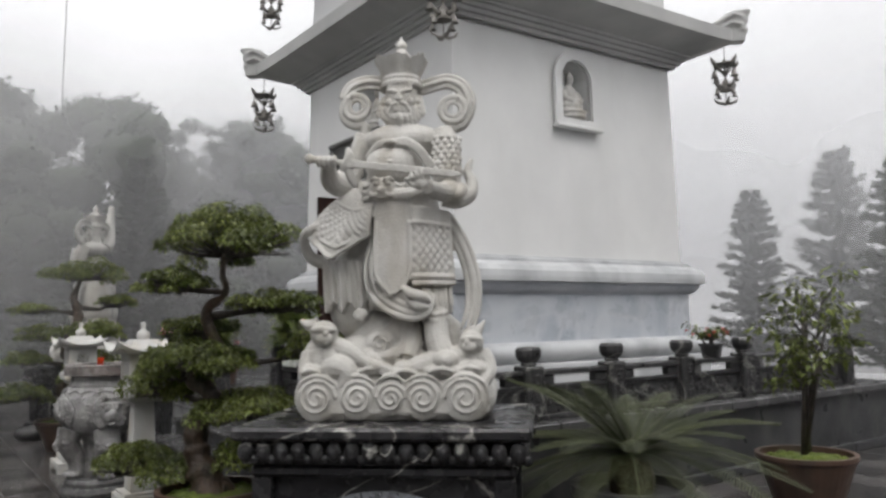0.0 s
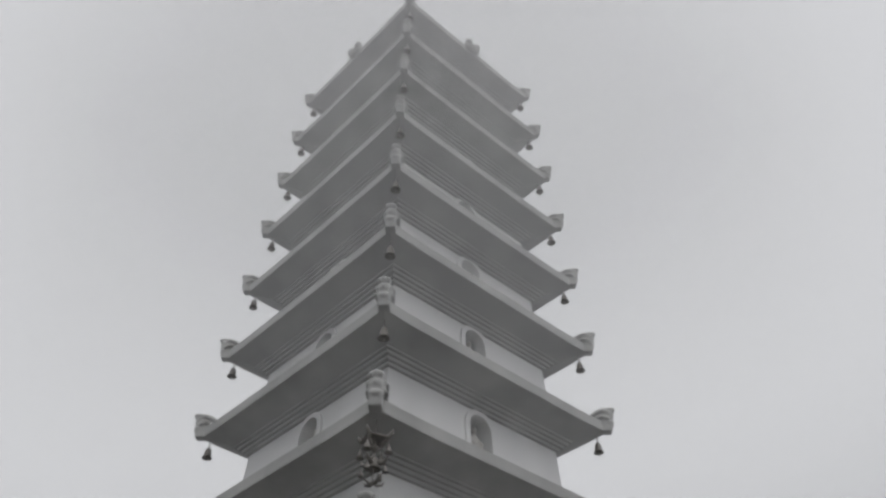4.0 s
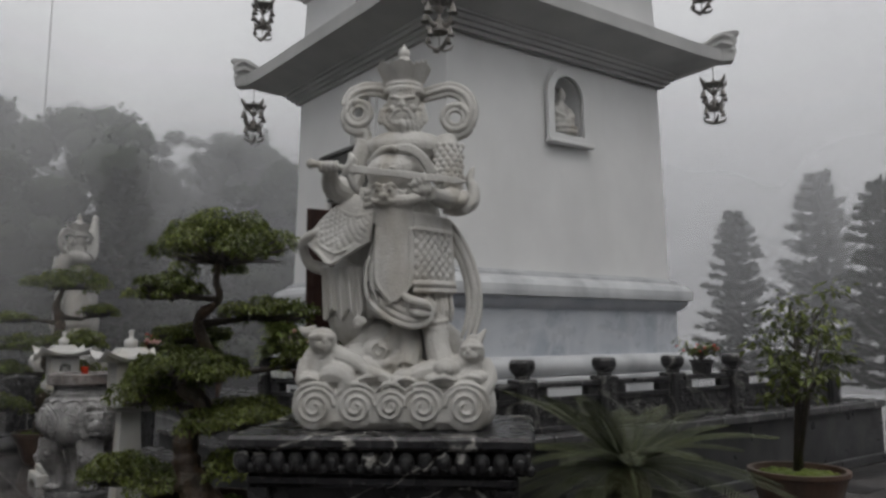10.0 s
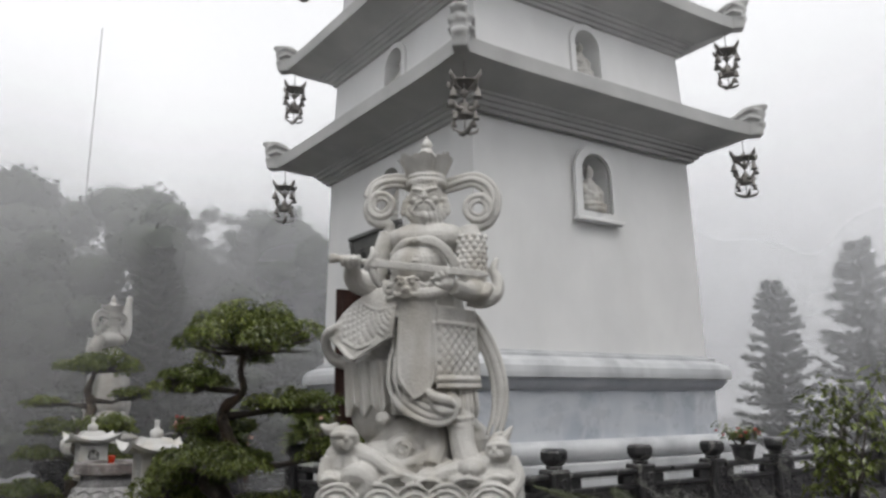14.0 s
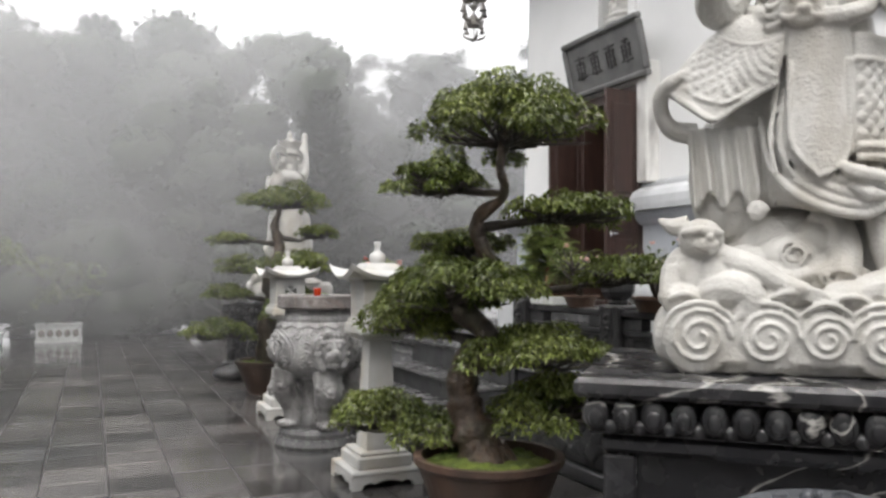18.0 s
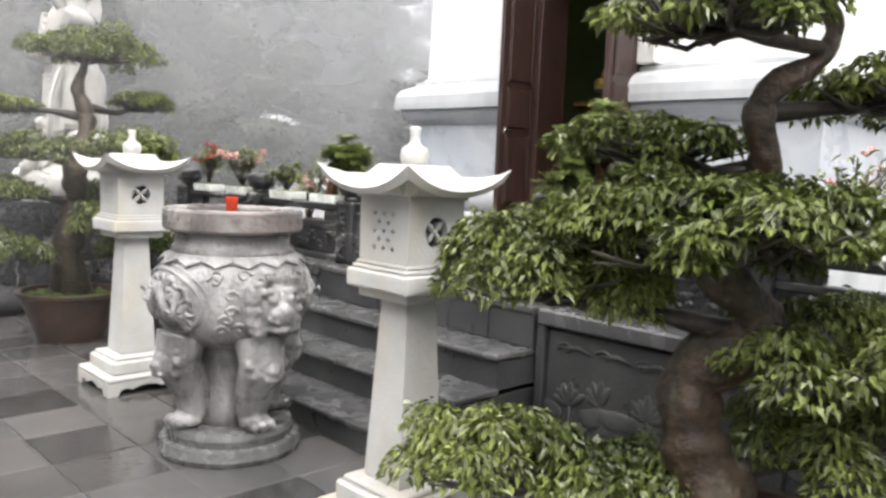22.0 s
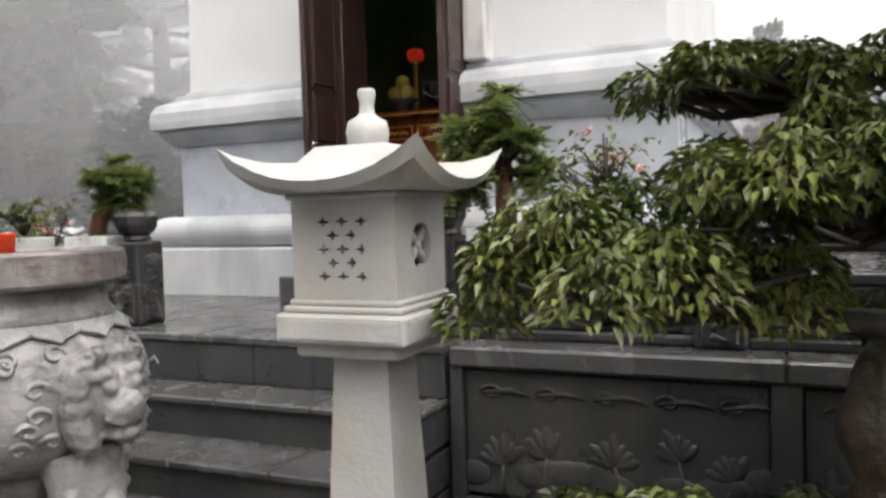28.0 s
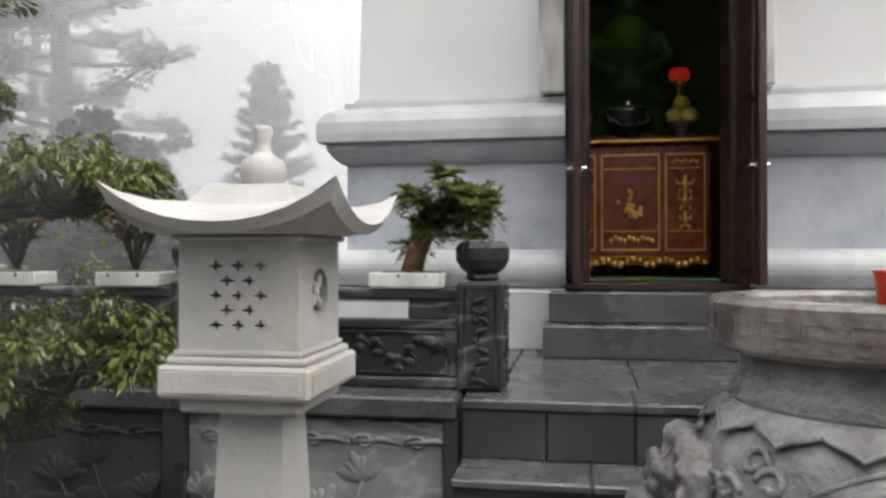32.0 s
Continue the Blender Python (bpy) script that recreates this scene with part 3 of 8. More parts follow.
# ---- the tower ----
def tower():
    t = thing("pagoda", "white nine-storey stone pagoda with upturned eaves and bronze chimes", "pagoda", kind="structure")
    x0 = 5.10
    # plinth courses, cut for the doorway
    dy0, dy1 = 8.548, 9.652

    def course(name, mat, prof, label="", smooth=False):
        """Front with a doorway gap, in four lengths; rows of (half width, z)."""
        sh = Shape()
        h0 = [h for h, z in prof]
        def side(a, b):
            vs = [(PX - h, (PY + h * a[1]) if a[0] else a[1], z) for h, z in prof] + [(PX - h, (PY + h * b[1]) if b[0] else b[1], z) for h, z in prof]
            n = len(prof)
            return vs, n
        for a, b in (((1, -1), (0, dy0)), ((0, dy1), (1, 1))):
            vs, n = side(a, b)
            sh.add(vs, [(n + k, k, k + 1, n + k + 1) for k in range(n - 1)])
            # cut face at the doorway
            cut = [v for v in (vs[n:] if not b[0] else vs[:n])]
            cut += [(x0 + 0.3, cut[-1][1], cut[-1][2]), (x0 + 0.3, cut[0][1], cut[0][2])]
            sh.add(cut, [tuple(range(len(cut)))])
        n = len(prof)
        for k in range(3):
            m = Matrix.Translation((PX, PY, 0)) @ Matrix.Rotation(radians(90 * (k + 1)), 4, "Z")
            vs = [(-h, -h, z) for h, z in prof] + [(-h, h, z) for h, z in prof]
            sh.add(vs, [(n + j, j, j + 1, n + j + 1) for j in range(n - 1)], m)
        part(name, sh, mat, t, label)

    course("base_course", cornice_mat, [(2.17, TZ), (2.17, 1.12), (2.16, 1.135)])
    course("torus", cornice_mat, [(2.16, 1.138)] + [(2.06 + 0.115 * math.cos(a), 1.26 + 0.12 * math.sin(a)) for a in [radians(-75 + 15 * k) for k in range(12)]] + [(1.98, 1.375)])
    course("dado", dado_mat, [(1.985, 1.37), (1.985, 1.94)])
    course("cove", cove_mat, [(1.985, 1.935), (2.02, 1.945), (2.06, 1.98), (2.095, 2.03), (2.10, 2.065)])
    course("cornice", cornice_mat, [(2.07, 2.066), (2.145, 2.075), (2.15, 2.13), (2.145, 2.20), (2.11, 2.26), (2.03, 2.30), (2.0, 2.31), (2.0, 2.345), (1.945, 2.355), (1.94, 2.38), (1.91, 2.385)])
    # plaster storeys
    def storey(z0, z1, h0, h1, door):
        sh = Shape()
        nz, nhw, inner = 4.12, 0.26, None
        for k in range(4):
            m = Matrix.Translation((PX, PY, 0)) @ Matrix.Rotation(radians(90 * k), 4, "Z")
            def P(u, z):
                h = h0 + (h1 - h0) * (z - z0) / (z1 - z0)
                return (-h, u, z)
            def quad(u0, u1, za, zb):
                ha, hb = -P(0, za)[0], -P(0, zb)[0]
                e = lambda u, z: P(u if abs(u) < 5 else math.copysign(-P(0, z)[0], u), z)
                sh.add([e(u0, za), e(u1, za), e(u1, zb), e(u0, zb)], [(3, 2, 1, 0)], m)
            if door:
                n0, n1, nm = nz, nz + 0.50, 0.26
            else:
                n0 = z0 + 0.42
                n1, nm = n0 + 0.42, 0.22
            top = n1 + nm
            if door and k == 0:
                quad(-9, dy0 - PY, z0, 3.36)
                quad(dy1 - PY, 9, z0, 3.36)
                quad(-9, 9, 3.36, n0)
            else:
                quad(-9, 9, z0, n0)
            quad(-9, -nm, n0, top)
            quad(nm, 9, n0, top)
            quad(-9, 9, top, z1)
            arc = [(-nm, n0), (-nm, n1)] + [(-nm * math.cos(radians(a)), n1 + nm * math.sin(radians(a))) for a in range(15, 180, 15)] + [(nm, n1), (nm, n0)]
            # spandrels
            for s in (-1, 1):
                pts = [(s * nm, top)] + [(s * nm * math.cos(radians(a)), n1 + nm * math.sin(radians(a))) for a in range(0, 91, 15)]
                q = [P(u, z) for u, z in pts]
                sh.add(q, [tuple(range(len(q))) if s < 0 else tuple(range(len(q) - 1, -1, -1))], m)
            # reveal and back of the niche
            n = len(arc)
            vs = [P(u, z) for u, z in arc] + [(-h1 + 0.28, u * 0.96, z) for u, z in arc]
            sh.add(vs, [(i, (i + 1) % n, n + (i + 1) % n, n + i) for i in range(n)] + [tuple(range(2 * n - 1, n - 1, -1))], m)
            # raised border of the niche
            bd = Shape()
            w = 0.11 if door else 0.085
            outer = [(-nm - w, n0 - (0.09 if door else 0.02)), (-nm - w, n1)] + [(-(nm + w) * math.cos(radians(a)), n1 + (nm + w) * math.sin(radians(a))) for a in range(15, 180, 15)] + [(nm + w, n1), (nm + w, n0 - (0.09 if door else 0.02))]
            for pr in (0.035,):
                vs = [Vector(P(u, z)) - Vector((pr, 0, 0)) for u, z in arc] + [Vector(P(u, z)) - Vector((pr, 0, 0)) for u, z in outer]
                vs += [Vector(P(u, z)) + Vector((0.01, 0, 0)) for u, z in arc] + [Vector(P(u, z)) + Vector((0.01, 0, 0)) for u, z in outer]
                fs = [(i, i + 1, n + i + 1, n + i) for i in range(n - 1)] + [(n - 1, 0, n, 2 * n - 1)]
                fs += [(n + i, n + i + 1, 3 * n + i + 1, 3 * n + i) for i in range(n - 1)] + [(2 * n - 1, n, 3 * n, 4 * n - 1)]
                fs += [(i + 1, i, 2 * n + i, 2 * n + i + 1) for i in range(n - 1)]
                bd.add(vs, fs)
                bd.v = [tuple(m @ Vector(v)) for v in bd.v]
            part("niche_border", bd, plaster, t)
            if door:
                bd2 = Shape().box(-h0 - 0.06, -h0 + 0.05, -nm - w - 0.03, nm + w + 0.03, n0 - 0.14, n0 - 0.092, 0.01, m)
                if k:
                    part("niche_sill", bd2, plaster, t)
            if z0 < 9:
                seated_figure(m @ Matrix.Translation((-h1 + 0.1, 0, n0)), 0.62 if door else 0.5)
        part("storey_wall", sh, plaster, t, "white plastered battered wall")

    tiers = []
    for i in range(9):
        zt = 5.42 + 1.62 * i - 0.012 * i * i
        tiers.append((2.52 - 0.08 * i, zt, 1.87 - 0.062 * i))
    storey(2.38, 5.10, 1.92, 1.87, True)
    for i, (h, zt, w) in enumerate(tiers):
        eave(t, h, zt, w, i)
        if i < 8:
            h2, zt2, w2 = tiers[i + 1]
            storey(zt + 0.12, zt2 - 0.32, w - 0.01, w2, False)
    # the ground storey is a little narrower along y
    for ob in t.children:
        if ob.name.split(".")[0] in ("base_course", "torus", "dado", "cove", "cornice") or ob.name == "storey_wall":
            ob.matrix_basis = Matrix.Translation((0, PY * 0.025, 0)) @ Matrix.Diagonal((1, 0.975, 1, 1))
    # crowning roof
    h, zt, w = tiers[-1]
    cap = Shape().rings([(h - 0.1, zt + 0.2), (1.2, zt + 0.75), (0.7, zt + 1.3), (0.3, zt + 1.8), (0.15, zt + 2.1)], PX, PY)
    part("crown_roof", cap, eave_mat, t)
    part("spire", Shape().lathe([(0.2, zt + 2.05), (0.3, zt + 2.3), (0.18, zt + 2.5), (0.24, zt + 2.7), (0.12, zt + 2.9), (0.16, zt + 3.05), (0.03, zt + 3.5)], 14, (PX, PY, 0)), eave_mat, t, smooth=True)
    for k in range(4):
        m = Matrix.Translation((PX, PY, 0)) @ Matrix.Rotation(radians(90 * k), 4, "Z")
        sh = Shape().ball((-h - 0.02, 0, zt + 0.16), (0.10, 0.22, 0.16), 10, 7, m).ball((-h - 0.05, 0.12, zt + 0.26), (0.09, 0.1, 0.12), 8, 6, m).ball((-h - 0.05, -0.12, zt + 0.26), (0.09, 0.1, 0.12), 8, 6, m)
        part("eave_crest", sh, eave_mat, t, smooth=True)
    return t, tiers


FIG = {}


def seated_figure(m, s):
    if "me" not in FIG:
        sh = Shape()
        sh.lathe([(0.30, 0), (0.36, 0.05), (0.30, 0.10), (0.36, 0.15), (0.32, 0.19)], 14)
        sh.ball((0, 0, 0.30), (0.24, 0.33, 0.13)).ball((0.02, 0, 0.52), (0.15, 0.20, 0.24)).ball((0, 0, 0.87), (0.10, 0.09, 0.13))
        sh.ball((0, 0, 1.0), (0.05, 0.05, 0.05), 8, 6).tube([(0, 0.2, 0.62), (-0.1, 0.24, 0.45), (-0.22, 0.08, 0.36)], 0.055).tube([(0, -0.2, 0.62), (-0.1, -0.24, 0.45), (-0.22, -0.08, 0.36)], 0.055)
        FIG["me"] = carve(sh, "seated_figure", statue_mat, 0.03)
    ob = new("niche_statue", FIG["me"])
    ob.matrix_basis = m @ Matrix.Scale(s, 4)
    tagged(ob, "small white seated stone figure in an arched wall niche", "statue", "niche figures of the pagoda")


def eave(t, h, zt, w, i):
    sh = Shape()
    # stepped mouldings under the soffit
    prof = [(w, zt - 0.34), (w + 0.05, zt - 0.335), (w + 0.055, zt - 0.29), (w + 0.10, zt - 0.285), (w + 0.105, zt - 0.24), (w + 0.15, zt - 0.235), (w + 0.155, zt - 0.19), (w + 0.20, zt - 0.185), (w + 0.205, zt - 0.155)]
    sh.rings(prof, PX, PY, caps=False)
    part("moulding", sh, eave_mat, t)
    sf = Shape()
    n = 12
    for k in range(4):
        m = Matrix.Translation((PX, PY, 0)) @ Matrix.Rotation(radians(90 * k), 4, "Z")
        rows = []
        def lift(u):
            return 0.035 * abs(u) ** 6
        for j in range(n + 1):
            u = -1 + 2 * j / n
            hh = h
            e = lift(u)
            rows.append([(-(w + 0.2), u * (w + 0.2), zt - 0.16), (-hh, u * hh, zt - 0.035 + e), (-hh - 0.004, u * hh, zt + 0.135 + e), (-hh + 0.09, u * (hh - 0.09), zt + 0.145 + e),
                         (-(w - 0.06), u * (w - 0.06), zt + 0.24)])
        vs = [p for r in rows for p in r]
        fs = []
        for j in range(n):
            for q in range(4):
                a = j * 5 + q
                fs.append((a, a + 1, a + 6, a + 5))
        sf.add(vs, [f[::-1] for f in fs], m)
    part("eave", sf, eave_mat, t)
    # scrolled corner beasts
    if "beast" not in FIG:
        b = Shape()
        side = [(-0.34, -0.10), (-0.30, 0.0), (-0.16, 0.055), (-0.05, 0.11), (0.02, 0.18), (0.10, 0.215), (0.20, 0.225), (0.245, 0.20), (0.235, 0.165), (0.20, 0.14), (0.215, 0.08), (0.19, 0.0), (0.20, -0.06), (0.18, -0.16), (0.0, -0.16)]
        b.prism(side, -0.06, 0.06, Matrix.Rotation(radians(90), 4, "X"))
        b.ball((0.13, 0, 0.11), (0.10, 0.085, 0.09)).ball((0.20, 0, 0.205), (0.055, 0.075, 0.03)).ball((0.17, 0, -0.02), (0.055, 0.078, 0.05)).ball((-0.1, 0, 0.0), (0.18, 0.08, 0.06))
        for q in (-1, 1):
            b.tube([(0.16, 0.075 * q, 0.13), (0.08, 0.085 * q, 0.16), (0.0, 0.075 * q, 0.11), (-0.1, 0.07 * q, 0.04)], [0.018, 0.026, 0.022, 0.012], 7)
            b.tube([(0.16, 0.075 * q, 0.03), (0.07, 0.085 * q, 0.06), (0.0, 0.075 * q, 0.02)], [0.02, 0.022, 0.01], 7)
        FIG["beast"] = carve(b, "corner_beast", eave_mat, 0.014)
    for k in range(4):
        m = Matrix.Translation((PX, PY, 0)) @ Matrix.Rotation(radians(90 * k + 45), 4, "Z") @ Matrix.Translation(((h - 0.13) * 1.414, 0, zt + 0.17))
        ob = part("corner_beast", FIG["beast"], None, t)
        ob.matrix_basis = m @ Matrix.Diagonal((1.5 - 0.035 * i, 1.4 - 0.035 * i, 1.18 - 0.03 * i, 1))


pagoda, TIERS = tower()


# ---- wind chimes under the eaves ----
def bell_shape(r, hgt, z):
    return Shape().lathe([(0.012, z + hgt * 0.25), (0.012, z), (r * 0.45, z - 0.01), (r * 0.62, z - hgt * 0.3), (r * 0.72, z - hgt * 0.75), (r, z - hgt), (r * 0.92, z - hgt), (r * 0.6, z - hgt * 0.7)], 12)


def chime_proto(m):
    c = thing("wind_chime", "ornate bronze wind chime with small bells under an eave corner", "wind chime", m, "chimes of the pagoda")
    part("chain", Shape().tube([(0, 0, 0.10), (0, 0, -0.14)], 0.005, 5), bronze, c)
    part("crown_plate", Shape().box(-0.11, 0.11, -0.11, 0.11, -0.155, -0.14, 0.004).lathe([(0.05, -0.14), (0.03, -0.11), (0.01, -0.09)], 10), bronze, c)
    part("stem", Shape().tube([(0, 0, -0.15), (0, 0, -0.30)], 0.010, 6).lathe([(0.012, -0.2), (0.045, -0.225), (0.03, -0.25), (0.012, -0.27)], 10), bronze, c, smooth=True)
    for k in range(4):
        mm = Matrix.Rotation(radians(90 * k + 45), 4, "Z")
        arm = Shape().tube([(0.10, 0, -0.148), (0.135, 0, -0.145), (0.165, 0, -0.115), (0.175, 0, -0.08)], [0.020, 0.024, 0.018, 0.004], 6, mm)
        arm.tube([(0.14, 0, -0.15), (0.14, 0, -0.235)], 0.004, 4, mm).tube([(0.02, 0, -0.225), (0.075, 0, -0.20), (0.125, 0, -0.16)], [0.008, 0.010, 0.006], 5, mm)
        part("arm", arm, bronze, c)
        b = bell_shape(0.040, 0.065, -0.24)
        b.v = [tuple(mm @ (Vector(v) + Vector((0.14, 0, 0)))) for v in b.v]
        part("small_bell", b, bronze, c, smooth=True)
        low = Shape().tube([(0.02, 0, -0.36), (0.07, 0, -0.385), (0.115, 0, -0.37), (0.14, 0, -0.33)], [0.016, 0.022, 0.018, 0.004], 6, mm)
        low.tube([(0.115, 0, -0.365), (0.115, 0, -0.43)], 0.004, 4, mm)
        part("lower_arm", low, bronze, c, smooth=True)
        b = bell_shape(0.03, 0.05, -0.43)
        b.v = [tuple(mm @ (Vector(v) + Vector((0.115, 0, 0)))) for v in b.v]
        part("small_bell", b, bronze, c, smooth=True)
    part("centre_bell", bell_shape(0.07, 0.12, -0.31), bronze, c, "bronze centre bell", smooth=True)
    part("clapper", Shape().tube([(0, 0, -0.42), (0, 0, -0.56)], 0.006, 5), bronze, c)
    for k in range(2):
        mm = Matrix.Rotation(radians(90 * k + 20), 4, "Z")
        part("anchor_vane", Shape().tube([(-0.13, 0, -0.50), (-0.10, 0, -0.545), (-0.04, 0, -0.565), (0, 0, -0.555), (0.04, 0, -0.565), (0.10, 0, -0.545), (0.13, 0, -0.50)], [0.004, 0.016, 0.02, 0.018, 0.02, 0.016, 0.004], 7, mm, 0.5), bronze, c, smooth=True)
    return c


def bell_proto(m):
    c = thing("eave_bell", "single bronze bell hanging under an upper eave corner", "bell", m, "bells of the upper eaves")
    part("chain", Shape().tube([(0, 0, 0.02), (0, 0, -0.12)], 0.008, 5), bronze, c)
    part("bell", bell_shape(0.085, 0.17, -0.12), bronze, c, smooth=True)
    part("clapper", Shape().ball((0, 0, -0.31), 0.025, 8, 6), bronze, c)
    return c


first = {}
for i, (h, zt, w) in enumerate(TIERS):
    make = chime_proto if i < 2 else bell_proto
    for sx, sy in ((-1, -1), (1, -1), (-1, 1), (1, 1)):
        m = pose(PX + sx * (h - 0.13), PY + sy * (h - 0.13), zt - (0.12 if i < 2 else 0.07), 0, 0, 30 * sx + 10 * i)
        key = i < 2
        if key in first:
            ob = copy_thing(first[key], m @ Matrix.Scale(1.0, 4))
        else:
            ob = first[key] = make(m)
        ob.scale = (1.3, 1.3, 1.32) if key else (1.0,) * 3


# ---- doorway, doors, sign and shrine room ----
def doorway():
    jamb = Shape()
    for y0, y1 in ((8.40, 8.56), (9.64, 9.80)):
        jamb.box(4.985, 5.25, y0, y1, 2.36, 3.50, 0.01)
    jamb.box(4.982, 5.25, 8.405, 9.795, 3.36, 3.56, 0.01)
    structure("door_surround", jamb, surf("stained_surround", (0.66, 0.65, 0.63), (0.74, 0.73, 0.71), 3, (0.5, 0.7), 0.06, 40, stain=(0.16, 0.15, 0.14), sscale=4.5), "white plaster door surround with dark water stains", "door surround")
    st = thing("door_steps", "two low dark stone steps at the shrine door", "steps", kind="structure")
    part("lower_step", Shape().box(4.50, 5.3, 8.42, 9.76, TZ, 0.95, 0.008), step_stone, st)
    part("upper_step", Shape().box(4.68, 5.3, 8.45, 9.73, 0.952, 1.13, 0.008), step_stone, st)
    part("threshold", Shape().box(4.93, 5.3, 8.53, 9.67, 1.132, 1.175, 0.006), door_wood, st)
    # frame of the door
    fr = Shape()
    for y0, y1 in ((8.562, 8.66), (9.49, 9.638)):
        fr.box(5.0, 5.36, y0, y1, 1.176, 3.355, 0.008)
    fr.box(5.0, 5.36, 8.661, 9.489, 3.25, 3.355, 0.008)
    structure("door_frame", fr, door_wood, "dark red wooden door frame", "door frame")
    # two leaves, folded outwards
    for s, hy, ang in ((1, 9.555, 178), (-1, 8.60, 186)):
        lf = thing("door_leaf", "open dark red panelled wooden door leaf", "door", pose(5.02, hy, 1.18, 0, 0, ang), "leaves of the shrine door")
        body = Shape()
        W, H = 0.41, 2.09
        body.box(0, W, -0.022, 0.022, 0, H, 0.004)
        part("leaf", body, door_wood, lf)
        for z0, z1 in ((0.08, 0.62), (0.70, 1.0), (1.08, 1.95)):
            for sy in (-1, 1):
                p = Shape()
                y = 0.0225 * sy
                lo, hi = min(y, y + 0.014 * sy), max(y, y + 0.014 * sy)
                p.box(0.08, W - 0.08, lo, hi, z0, z1, 0.01)
                p.box(0.055, 0.075, lo, hi, z0 - 0.02, z1 + 0.02, 0.004).box(W - 0.075, W - 0.055, lo, hi, z0 - 0.02, z1 + 0.02, 0.004)
                part("raised_panel", p, door_wood, lf)
        for sy in (-1, 1):
            plate = part("handle", Shape().box(W - 0.065, W - 0.035, min(0.0225 * sy, 0.028 * sy), max(0.0225 * sy, 0.028 * sy), 0.64, 0.70, 0.003), chrome, lf, "chrome lever handle")
            part("lever", Shape().tube([(W - 0.05, 0.02 * sy, 0.67), (W - 0.05, 0.05 * sy, 0.67), (W - 0.11, 0.055 * sy, 0.665)], 0.008, 7), chrome, plate)


doorway()


def sign():
    sg = thing("name_board", "dark carved name board leaning out above the shrine door", "sign", pose(5.0, 8.975, 3.42, 0, -13, 0))
    part("board", Shape().box(-0.05, -0.01, -0.62, 0.62, 0.0, 0.56, 0.01), sign_mat, sg)
    for y0, y1, z0, z1 in ((-0.66, 0.66, -0.03, 0.035), (-0.66, 0.66, 0.525, 0.59), (-0.66, -0.595, 0.036, 0.524), (0.595, 0.66, 0.036, 0.524)):
        part("border", Shape().box(-0.085, -0.005, y0, y1, z0, z1, 0.018), sign_mat, sg)
    rd = random.Random(5)
    for k in range(4):
        ch = Shape()
        y = 0.39 - 0.26 * k
        for j in range(5):
            z = 0.17 + 0.05 * j
            w = rd.choice((0.05, 0.075, 0.09))
            ch.box(-0.062, -0.0505, y - w, y + w, z, z + 0.018, 0.003)
        ch.box(-0.061, -0.0505, y - 0.012, y + 0.012, 0.15, 0.40, 0.003)
        for s in (-1, 1):
            ch.box(-0.0615, -0.0505, y + s * 0.055 - 0.009, y + s * 0.055 + 0.009, 0.16 + 0.05 * rd.random(), 0.34, 0.003)
        part("character", ch, sign_ink, sg)
    part("bracket", Shape().box(-0.02, 0.12, -0.5, -0.42, -0.02, 0.02, 0.004).box(-0.02, 0.12, 0.42, 0.5, -0.02, 0.02, 0.004), bronze, sg)


sign()


